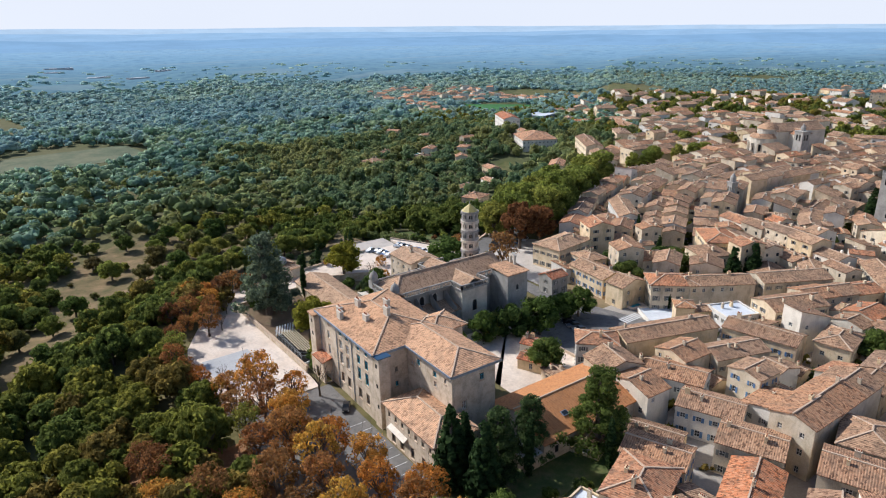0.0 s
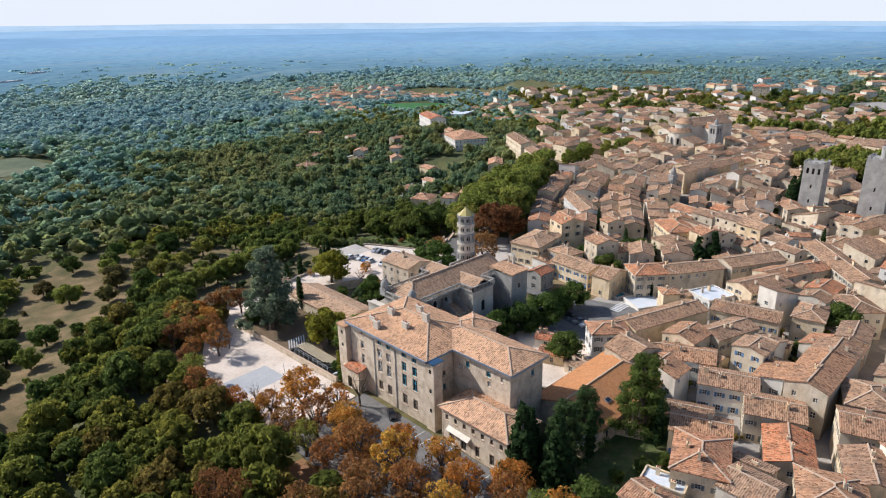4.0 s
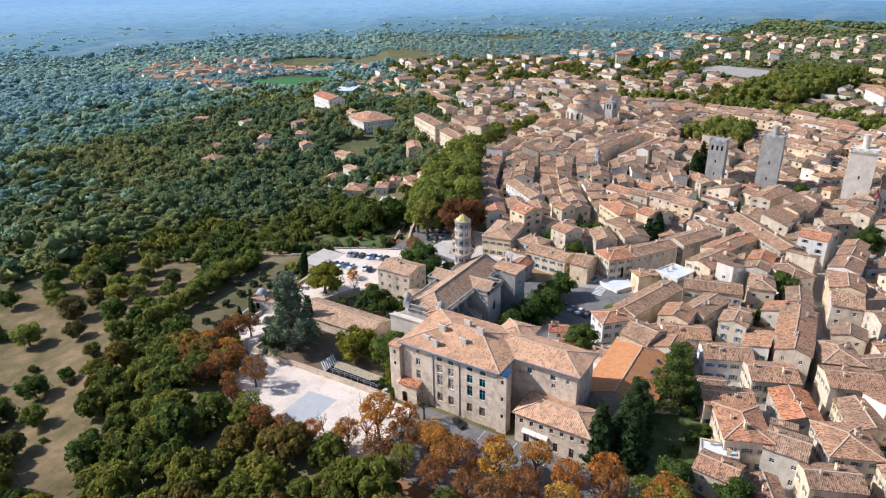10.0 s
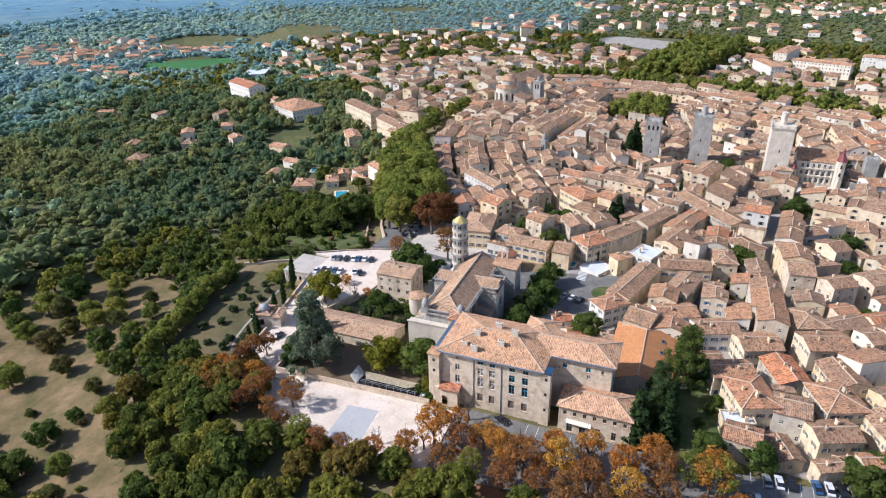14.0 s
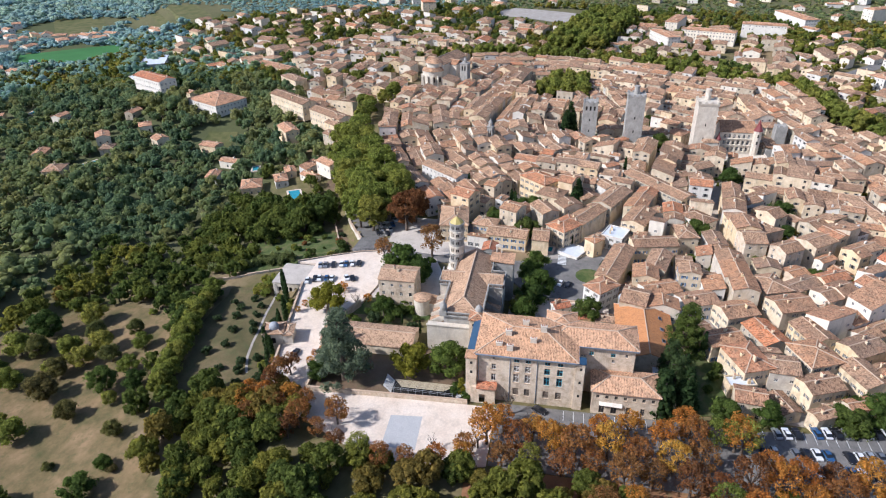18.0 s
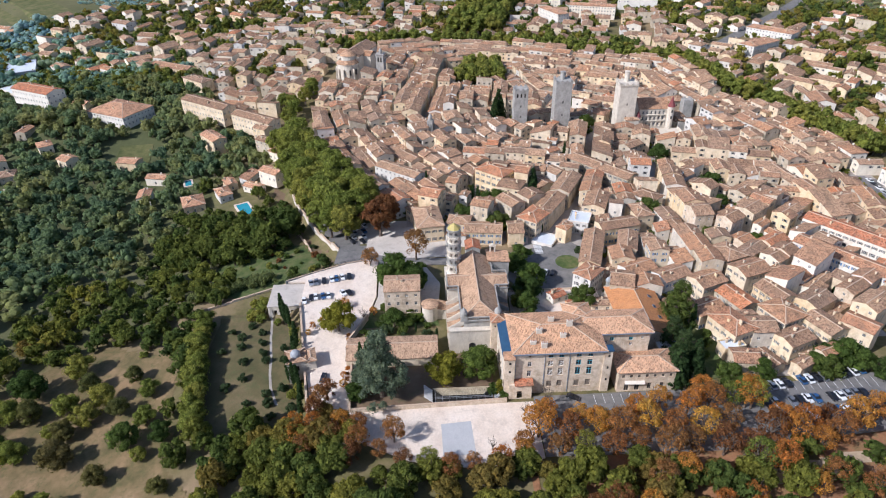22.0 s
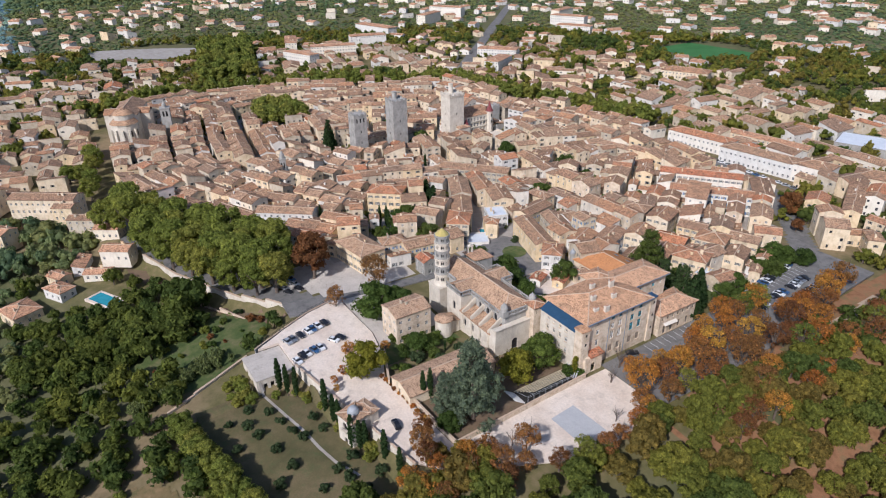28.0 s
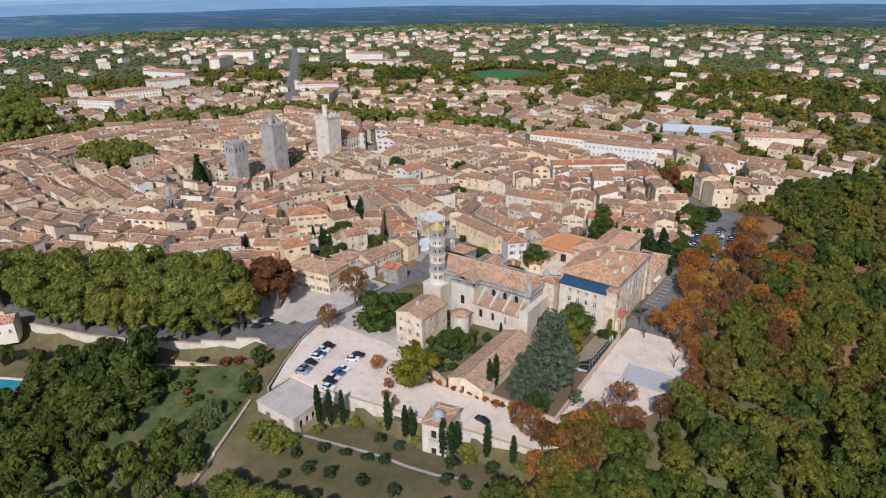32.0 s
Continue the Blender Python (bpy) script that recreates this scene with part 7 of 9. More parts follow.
fill(FAR_S, 13, 22.0, 0.25, NEW_WALLS, (10, 18), 1.6, (3.2, 6.5), "houses of the far suburb", SUBURB, 30, 45, ROOF_NEW)
FAR_W = [(400, 640), (470, 880), (600, 900), (700, 700), (640, 580), (500, 560)]
fill(FAR_W, 17, 17.0, 0.55, NEW_WALLS, (10, 17), 1.3, (4, 7), "houses of a far village", SUBURB, 50, 30, ROOF_NEW)
VAL = [(215, 300), (240, 460), (330, 560), (420, 560), (390, 440), (300, 330)]
fill(VAL, 19, 20.0, 0.16, [RENDER_W, RENDER_W, WHITE_R], (9, 13), 1.8, (3.2, 5.5), "villas in the wooded valley", SUBURB, 30, 45, ROOF_NEW)
SUBURB.link("suburb_houses", "spread suburb of white and ochre houses with orange roofs")

# ---- open places ----
def lawn(name, x, y, L, W, rot, mat, label, category):
    b = Build()
    c, s = math.cos(radians(rot)), math.sin(radians(rot))
    q = [(x + u * c - v * s, y + u * s + v * c) for u, v in ((-L / 2, -W / 2), (L / 2, -W / 2), (L / 2, W / 2), (-L / 2, W / 2))]
    n = 10
    for i in range(n):
        for j in range(n):
            w = [(-L / 2 + L * (i + a) / n, -W / 2 + W * (j + d) / n) for a, d in ((0, 0), (1, 0), (1, 1), (0, 1))]
            b.quad(*[(x + u * c - v * s, y + u * s + v * c, height(x + u * c - v * s, y + u * s + v * c) + 0.3) for u, v in w])
    claim(x, y, max(L, W) * 0.5)
    return solid(name, b, mat, label, category, kind="structure")


lawn("sports_pitch", 372, -340, 95, 60, 0, PITCH, "green turf football pitch", "sports field")
lawn("far_pitch", 515, 625, 105, 60, -55, PITCH, "green playing field at the edge of town", "sports field")
lawn("pale_field", 716, 150, 120, 60, 65, PAVING, "pale sandy sports ground", "sports field")
lawn("field", 655, 720, 150, 60, 40, GRASS, "dry grass field", "field")
lawn("field_b", 690, 600, 150, 60, 40, GRASS, "dry grass field", "field")
lawn("meadow", 45, 592, 110, 70, 10, PALE_GRASS, "pale mown meadow among woods", "field")
lawn("meadow_b", 290, 345, 26, 20, 10, GRASS, "small lawn among gardens", "lawn")
b = Build()
b.ring(134, 103, [(5.2, -2.2), (5.2, -1.55)], 24)
solid("round_island", b, GREEN, "grassed oval traffic island", "lawn", kind="structure")


def pool(x, y, L, W, rot, z=None):
    z = height(x, y) if z is None else z
    root = thing("swimming_pool", x, y, z, rot, "turquoise swimming pool with a pale stone border", "pool")
    b = Build()
    for x0, x1, y0, y1 in ((-L / 2 - 1, L / 2 + 1, -W / 2 - 1, -W / 2), (-L / 2 - 1, L / 2 + 1, W / 2, W / 2 + 1), (-L / 2 - 1, -L / 2, -W / 2, W / 2), (L / 2, L / 2 + 1, -W / 2, W / 2)):
        b.box(x0, x1, y0, y1, -2.5, 0.5)
    part("border", b, GRAVEL, root)
    b = Build()
    b.box(-L / 2, L / 2, -W / 2, W / 2, -2.5, 0.36)
    part("water", b, POOL, root)
    claim(x, y, L * 0.6)


for px_, py_, pl, pw, pr in ((210, 258, 14, 6, 28), (154, 121.5, 7, 4, 80), (244, 409, 13, 5, -30), (250, 300, 7, 3.5, 20), (158, 102, 5, 3.5, -30), (271, 434, 8, 4, 10), (330, 520, 8, 4, 10)):
    pool(px_, py_, pl, pw, pr)

def edge_gap(x, y):
    return y - float(np.interp(x, EX, EY))


b = Build()
for k in range(60):
    p, q = [(452 + 364 * f, -85 - 345 * f) for f in (k / 60, (k + 1) / 60)]
    b.quad(*[(x + o * 0.688, y + o * 0.726, height(x + o * 0.688, y + o * 0.726) + 0.35) for (x, y), o in ((p, -5.5), (q, -5.5), (q, 5.5), (p, 5.5))])
solid("straight_road", b, ASPHALT, "long straight grey road leaving the town", "road", kind="structure")
# ---- single trees and rows of trees ----
rt = random.Random(5)
FALL = [LEAF_ORANGE] * 5 + [LEAF_RUST] * 4 + [LEAF_BROWN] + [LEAF_PLANE]
AUT = "autumn plane tree with orange-brown leaves"
for row_x, y0, y1, lo, hi in ((44.5, 64, 110, 1.15, 1.5), (37.0, 20, 134, 1.1, 1.6), (30.0, 44, 132, 1.0, 1.5)):
    y = y0
    while y < y1:
        if rt.random() < 0.84:
            tree(row_x + rt.uniform(-2.2, 2.2), y, "autumn", rt.choice(FALL), rt.uniform(lo, hi), AUT, group="autumn plane trees")
        y += rt.uniform(6.4, 9.0)
for k in range(14):
    tree(rt.uniform(10, 24), 30 + 7.0 * k + rt.uniform(-2, 2), "autumn", rt.choice((LEAF_RUST, LEAF_BROWN, LEAF_RUST, LEAF_ORANGE, LEAF_PLANE)), rt.uniform(1.0, 1.45), "rust-brown plane tree at the edge of the woods", group="rusty trees")
for x, y, s in ((41, 119.5, 1.2), (45, 128, 1.0), (49.5, 79, 1.35), (46, 66, 1.5), (38, 113, 1.1)):
    tree(x, y, "autumn", LEAF_ORANGE, s, AUT, group="autumn plane trees")
for x, y in ((30, 137), (27.5, 144), (26.4, 152), (25, 158.5), (27, 165), (28.5, 172), (33, 179), (35.3, 185.4), (38.4, 174.8), (39, 193), (43, 190.8), (44, 199), (36.6, 201.5), (49, 199.5), (52.5, 198.5), (42, 185.5), (56.5, 196.5), (32.8, 137), (47, 206), (31, 187), (41, 205)):
    tree(x, y, "autumn", rt.choice(FALL), rt.uniform(0.85, 1.25), AUT, group="autumn plane trees")
for x, y, s in ((36, 134, 1.0), (46.5, 134.5, 0.8), (33.5, 146, 0.7), (42.4, 176.4, 0.75), (47, 187, 0.7), (50.5, 127, 1.1)):
    tree(x, y, "bare", None, s, "nearly leafless tree with dark branches", group="bare trees")
tree(57.5, 179, "cedar", LEAF_CEDAR, 1.65, "huge blue-green cedar in the palace garden")
tree(62.0, 184.5, "cedar", LEAF_CEDAR, 1.0, "lesser cedar beside the drive")
tree(57.0, 187.5, "broad", LEAF_GREEN, 0.9, "dark green tree by the garden wall")
tree(63.5, 158.5, "broad", LEAF_YELLOW, 1.6, "rounded tree turning yellow behind the stand")
tree(65.0, 147.0, "broad", LEAF_FRESH, 1.65, "leafy green tree by the palace flank")
tree(56.6, 143.4, "broad", LEAF_GREEN, 0.55, "ivy-like shrub by the corner turret")
tree(91.3, 196.0, "broad", LEAF_YELLOW, 1.7, "yellow-green tree by the drive")
tree(97.5, 187.5, "bare", None, 0.9, "thin bare tree by the car park")
tree(101, 184, "autumn", LEAF_ORANGE, 0.55, "small orange tree by the car park")
for x, y, s in ((93.6, 205.9, 0.42), (96, 201.9, 0.5), (89.5, 207, 0.35), (62, 191.8, 0.45), (66.5, 192.3, 0.35), (105.8, 195.4, 0.75)):
    tree(x, y, "autumn", LEAF_ORANGE, s, "young orange-leaved tree along the drive", group="young trees")
tree(122.0, 176.0, "broad", LEAF_GREEN, 2.1, "dense green tree by the road")
tree(117.0, 168.5, "broad", LEAF_GREEN, 1.6, "dense green tree behind the presbytery")
tree(127.0, 166.0, "pine", LEAF_GREEN, 0.75, "umbrella pine by the church")
tree(134.4, 186.8, "autumn", LEAF_RUST, 1.2, "orange tree by the car park entrance")
tree(139.9, 167.5, "autumn", LEAF_RUST, 1.75, "orange-brown tree on the church square")
tree(170.5, 181.5, "tall", LEAF_BROWN, 1.3, "copper-brown tree beside the boulevard")
tree(162.5, 184.0, "tall", LEAF_BROWN, 1.45, "great copper-brown tree beside the boulevard")
for x, y, s in ((87, 164, 1.5), (92, 163.5, 1.2), (96.5, 166.5, 1.7), (89.5, 178.5, 1.9), (93, 181, 1.6), (87.5, 184.5, 1.4), (97, 180, 1.3), (101.5, 170, 1.2), (85.5, 172, 1.5)):
    tree(x, y, "olive", rt.choice((LEAF_GREEN, LEAF_FRESH, LEAF_OLIVE)), s, "overgrown shrub in the church garden", "shrub", "church garden shrubs", z=-0.55)
tree(93.5, 176.0, "broad", LEAF_GREEN, 1.05, "dark spreading tree in the church garden")
tree(95.0, 170.0, "broad", LEAF_GREEN, 0.6, "dark shrub by the presbytery")
tree(89.0, 168.0, "cypress", LEAF_CYPRESS, 0.55, "small dark cypress by the presbytery wall")
for x, y, s in ((103.5, 128, 1.0), (108, 124.5, 1.45), (99, 126, 1.2), (101.5, 104.5, 1.35), (88, 127, 1.1), (116, 122, 1.6), (127.5, 126, 1.2)):
    tree(x, y, "broad", LEAF_GREEN if s > 1.0 else LEAF_PLANE, s, "round green tree in the inner court", group="court trees")
tree(133.5, 124, "broad", LEAF_GREEN, 1.35, "dark green street tree by the roundabout")
tree(141, 97, "broad", LEAF_OLIVE, 0.5, "grey-green shrub on the island")
tree(65.5, 79.5, "cedar", LEAF_FIR, 0.95, "dark cedar beside the low wing")
for gx, gy, gs in ((75.5, 66.5, 0.5), (69.5, 69.0, 0.42), (92.5, 71.5, 0.42), (80.0, 64.5, 0.45)):
    tree(gx, gy, "broad", LEAF_GREEN, gs, "low leafy tree in the hall garden", group="trees of the hall garden")
tree(87.0, 74.0, "cedar", LEAF_GREEN, 1.3, "spreading dark green cedar by the hall")
tree(84.5, 68.5, "cypress", LEAF_CYPRESS, 1.25, "tall dark cypress by the hall")
tree(60.5, 77.0, "fir", LEAF_CYPRESS, 1.4, "dark fir beside the low wing")
tree(58.0, 83.5, "fir", LEAF_CYPRESS, 1.5, "tall dark fir beside the low wing")
tree(61.5, 84.5, "fir", LEAF_CYPRESS, 1.2, "slender fir beside the low wing")
tree(70.5, 76.0, "cypress", LEAF_CYPRESS, 1.5, "tall cypress by the hall garden")
tree(74.0, 80.0, "cedar", LEAF_FIR, 0.9, "spreading cedar over the hall garden")
tree(56.5, 66.5, "broad", LEAF_GREEN, 1.2, "dense round tree beside the old house")
tree(59.5, 54.5, "broad", LEAF_GREEN, 1.15, "green tree against the houses")
for x, y, s in ((65, 24, 1.4), (60, 32, 1.3), (64, 34, 1.0), (57, 14, 1.2), (62, 20, 1.3), (66, 29, 1.2)):
    tree(x, y, "broad", LEAF_GREEN, s, "dark green tree beside the car park", group="car park trees")
tree(91, -31, "broad", LEAF_BROWN, 1.6, "copper-brown tree in the street")
tree(78, -16, "broad", LEAF_BROWN, 0.8, "small copper tree at the crossing")
for x, y in ((106.0, 219.5), (103.2, 218.0), (100.5, 216.1), (88.3, 211.6), (82.5, 211.4), (80.8, 210.6), (70.6, 211.2), (69.0, 209.6), (68.2, 208.2), (60.9, 205.9), (54, 205.0)):
    tree(x, y, "cypress", LEAF_CYPRESS, rt.uniform(1.1, 1.45), "slim dark cypress below the retaining wall", group="cypresses", z=-5.2)
for x, y, s in ((72.2, 186.6, 1.15), (71.4, 184.6, 1.25), (84, 160.5, 0.7), (187, 137, 1.3), (190, 139, 1.2), (193, 118, 1.0), (197, 112, 1.0), (232, 60, 1.0), (229, 57, 0.9), (158, 110, 0.7), (96, 132, 0.4), (101, 3, 0.6), (104, 5, 0.55)):
    tree(x, y, "cypress", LEAF_CYPRESS, s, "tall dark cypress between the houses", group="town cypresses", z=0 if x < 80 else None)
for x, y, s, k in ((183, 133, 1.0, "broad"), (170, 143, 0.9, "broad"), (177, 146, 0.7, "broad"), (199, 108, 1.0, "fir"), (306, 113, 1.3, "fir"), (250, 20, 0.7, "broad"), (232, -2, 0.75, "fir"), (148, 37, 0.7, "broad"), (290, 100, 0.7, "broad"), (322, 64, 0.8, "broad"), (177, 20, 0.7, "broad"), (142, 18, 0.7, "broad"), (255, 110, 0.6, "broad"), (231, 170, 0.7, "broad"), (208, 150, 0.7, "broad"), (256, 180, 0.7, "broad"), (320, 215, 0.8, "broad"), (150, 62, 0.5, "broad")):
    tree(x, y, k, LEAF_CYPRESS if k == "fir" else LEAF_GREEN, s * 1.35, "dark fir in a town garden" if k == "fir" else "green tree in a town garden", group="garden trees")
for k, x, y in TOWN_TREES:
    tree(x, y, k, LEAF_GREEN if k == "broad" else LEAF_CYPRESS, {"broad": 1.5, "fir": 1.35, "cypress": 1.2}[k], {"broad": "dense dark green tree between the roofs", "fir": "tall dark conifer between the roofs", "cypress": "dark cypress between the old houses"}[k], group="trees of the old town")
# plane trees: the boulevard, the market square, the promenade
PT = "large plane tree with yellow-green crown"
for x, y, s in ((163, 200, 0.85), (172, 203, 0.95), (180, 209, 1.0), (174, 195, 0.9), (188, 204, 0.95), (190, 214, 1.0), (199, 211, 0.95), (203, 221, 1.0), (212, 217, 0.9), (215, 227, 1.0), (226, 224, 0.9), (227, 233, 1.0), (240, 231, 0.95), (255, 238, 1.05), (266, 236, 1.0), (262, 246, 0.9), (308, 249, 0.9), (318, 246, 0.9), (328, 249, 0.85), (342, 243, 0.85), (354, 240, 0.85), (366, 241, 0.85), (335, 256, 0.8), (206, 206, 0.95), (196, 198, 0.9), (184, 192, 0.85), (220, 212, 0.95), (236, 220, 0.95), (250, 227, 0.9), (166, 207, 0.7), (177, 213, 0.75), (188, 218.5, 0.8), (200, 224, 0.8), (212, 229, 0.8), (224, 232.5, 0.75)):
    tree(x, y, "tall", LEAF_PLANE, s * (1.75 if x < 275 else 1.15), PT, group="boulevard plane trees")
for k in range(20):
    tree(368 + 7.5 * (k % 6) + rt.uniform(-1, 1), 106 + 9.5 * (k // 6) + rt.uniform(-1, 1), "row", LEAF_PLANE, 1.15, "plane tree in the market square", group="market plane trees")
for (xa, ya), (xb, yb) in zip(PROM, PROM[1:]):
    n = max(2, int(math.hypot(xb - xa, yb - ya) / 9))
    for i in range(n):
        for off in (-3.5, 3.5):
            f = (i + 0.5) / n
            ux, uy = (yb - ya), -(xb - xa)
            ul = math.hypot(ux, uy)
            tree(xa + (xb - xa) * f + ux / ul * off + rt.uniform(-0.8, 0.8), ya + (yb - ya) * f + uy / ul * off, "row", LEAF_PLANE, rt.uniform(1.0, 1.2), "plane tree of the promenade ring", group="promenade plane trees")
for i in range(4):
    for j in range(12):
        tree(522 + 14 * j - 3 * i + rt.uniform(-2, 2), 132 - 12.5 * i - 3.7 * j + rt.uniform(-2, 2), "row", LEAF_PLANE, 1.5, "plane tree of the esplanade", group="esplanade plane trees")
# olives in the garden below the terrace
for x, y in ((98.1, 226.1), (95.9, 233.4), (89.8, 231.9), (91.5, 224.8), (85.4, 223.3), (81.4, 221.5), (81.5, 229.7), (87.2, 216.1), (81.5, 215.4), (64.6, 218.1), (60.2, 216.9), (60.8, 224.0), (54.3, 214.7), (57.5, 208.9), (66.4, 213.0), (73, 228), (103, 231), (69, 233), (100, 238), (88, 239)):
    tree(x, y, "olive", LEAF_OLIVE, rt.uniform(1.2, 1.5), "low rounded dark bush in dry earth", "bush", "garden bushes")
for x, y, s in ((104.6, 221.5, 1.3), (102, 215.8, 1.2), (98.4, 214.2, 1.5), (96.5, 214.5, 1.3), (91, 212, 1.0), (79, 211.6, 1.3), (66.5, 207.5, 1.6), (64.5, 207.0, 1.3), (63.4, 209.8, 1.4), (52, 204.8, 1.6), (107.5, 228.5, 1.8), (110, 229.8, 2.0), (113, 229.5, 2.0), (116.5, 229, 1.8), (119.5, 229.5, 1.6), (108.5, 232.5, 1.6), (112, 233.5, 1.4), (117.5, 233, 1.6)):
    tree(x, y, "olive", LEAF_PLANE, s, "leafy green shrub at the foot of the wall", "shrub", "shrubs below the terrace")
for k in range(34):
    x, y = rt.uniform(127, 168), rt.uniform(206, 252)
    if edge_gap(x, y) > 5 and seg_dist(x, y, (131.4, 222.5), (116.8, 252)) > 3 and not (x < 143 and y > 226):
        tree(x, y, "olive", rt.choice((LEAF_GREEN, LEAF_PLANE, LEAF_OLIVE, LEAF_BROWN)), rt.uniform(0.6, 1.6), "rough shrub on the grassy slope", "shrub", "slope shrubs")
for k in range(11):
    tree(63.0 + 2.5 * k, 190.9 + 0.12 * k + rt.uniform(-0.2, 0.3), "olive", LEAF_BROWN if k % 3 else LEAF_ORANGE, rt.uniform(0.45, 0.8), "dry brown shrub along the garden wall", "shrub", "dry shrubs", z=0)
for x, y, s in ((91.8, 171.5, 2.2), (88, 173, 1.6), (94.5, 173.5, 1.5), (56.0, 186.0, 1.6), (55.3, 139.8, 1.5), (86.5, 184, 1.3), (89, 187, 1.2), (100, 176, 1.5), (103, 180, 1.4)):
    tree(x, y, "olive", LEAF_GREEN, s, "dark green garden shrub by the church", "shrub", "garden shrubs", z=0)
b = Build()
pth = [(110.3, 224.9), (103.7, 223.8), (93.5, 222.2), (83.5, 220.2), (75.5, 219.2), (68.1, 217.6), (60, 214.2)]
for p, q in zip(pth, pth[1:]):
    n = 6
    for k in range(n):
        u, v = [tuple(p[a] + (q[a] - p[a]) * f / n for a in (0, 1)) for f in (k, k + 1)]
        b.quad(*[(x, y + o, height(x, y + o) + 0.16) for x, y, o in ((*u, -0.45), (*v, -0.45), (*v, 0.45), (*u, 0.45))])
solid("footpath", b, PAVING, "trodden pale footpath across the dry garden", "path", kind="structure")
draped("boulevard", 146, 300, 184, 262, 3, 0.14, ASPHALT, "grey asphalt boulevard under the plane trees", "road", lambda x, y: -13 < edge_gap(x, y) < -1.2)
draped("church_square", 139, 176, 148, 204, 3, 0.1, PALE_PAVE, "worn pale paving of the church square", "square", lambda x, y: edge_gap(x, y) < -13 and not in_poly(x, y, TOWN) and x > 142)
draped("garden_terrace", 147, 236, 200, 248, 2, 0.1, DIRT, "dry brown garden terraces below the boulevard", "garden", lambda x, y: 2.5 < edge_gap(x, y) < 9)
draped("slope_lawn", 124, 170, 208, 258, 2, 0.12, GREEN, "rough green grass on the slope below the boulevard", "lawn", lambda x, y: edge_gap(x, y) > 9.5 and x > 118 + 0.5 * (250 - y) and x < 172 - 0.3 * abs(y - 235))
SAND_WAY = [(17.0, 75.0), (20.7, 66.8), (26.9, 42.7), (27.8, 13.0)]
MEADOW = [(92, 260), (103, 290), (84, 311), (66, 323), (37, 328), (18, 303), (3, 258), (-8, 222), (-19, 196), (-9, 189), (5, 204), (14, 221), (26, 231), (40, 246), (52, 246), (64, 252), (76, 252)]
draped("dry_meadow", -22, 106, 186, 330, 1.5, 0.12, SCRUB, "dry brown meadow with thin grass", "meadow", lambda x, y: in_poly(x, y, MEADOW))
draped("south_street", 52, 206, -76, 12, 2, 0.16, ASPHALT, "grey asphalt street with parked cars at the edge of the old town", "street", lambda x, y: min(seg_dist(x, y, *q) for q in zip(SOUTH_ROAD, SOUTH_ROAD[1:])) < 5.5)
draped("hall_garden", 60, 98, 58, 82, 1, 0.21, GREEN, "green garden behind the hall", "garden", lambda x, y: in_poly(x, y, [(61, 80), (62, 60), (80, 59), (92, 66), (97, 72), (84, 81)]))
draped("sandy_path", 14, 36, 12, 76, 1, 0.24, SAND, "trodden sandy path beside the car park", "path", lambda x, y: min(seg_dist(x, y, *q) for q in zip(SAND_WAY, SAND_WAY[1:])) < 2.0)
draped("olive_garden", 50, 112, 203, 246, 2, 0.1, GARDEN, "thin dry grass of the bush garden", "garden", lambda x, y: edge_gap(x, y) > 1.2 and not (x > 107 and y < 228))

for k in range(13):
    f = k / 12
    tree(52 + 54 * f + rt.uniform(-1, 1), 239.5 + 11.5 * f + rt.uniform(-1, 1), "broad", LEAF_PLANE, rt.uniform(0.95, 1.25), "hedgerow tree in olive green", group="hedgerow trees")
for x, y, s in ((45, 280, 1.25), (37, 265, 0.95), (47.6, 295, 1.0), (26.6, 276.6, 1.1), (56, 283, 1.0), (62, 278, 1.05), (64, 268, 1.0), (49.6, 260, 1.0), (51, 249, 0.8), (44, 254, 0.7), (68, 287, 1.1), (64, 305, 1.1), (59, 257, 0.85), (65, 298, 0.95), (31, 244, 0.8), (10, 240, 1.25), (19.5, 239, 0.75), (-1.8, 237, 1.0), (-7.4, 216, 1.1), (51, 303, 1.0), (70, 275, 1.0), (77, 283, 1.1), (80, 268, 0.9), (86, 290, 1.1), (76, 303, 1.2), (57, 315, 1.1), (38, 312, 1.0), (22, 292, 0.9), (2, 224, 0.9), (72, 260, 0.9)):
    tree(x, y, "broad", (LEAF_GREEN, LEAF_HOLM, LEAF_PLANE)[int(x * 3 + y) % 3], s * (0.9 + 0.4 * ((x * 0.37 + y * 0.61) % 1)), "single oak in the dry clearing", group="clearing trees")
for k in range(46):
    x, y = rt.uniform(-15, 98), rt.uniform(192, 322)
    if in_poly(x, y, MEADOW):
        tree(x, y, "olive", rt.choice((LEAF_HOLM, LEAF_OLIVE, LEAF_HOLM, LEAF_PLANE)), rt.uniform(0.7, 1.9), "scrubby bush in the dry meadow", "bush", "meadow bushes")
patch("garden_lawn", [(60, 66), (76, 69), (74, 84), (66, 84.5), (57, 80)], 0.14, GREEN, "small green lawn of a walled garden", "lawn", 0.8)

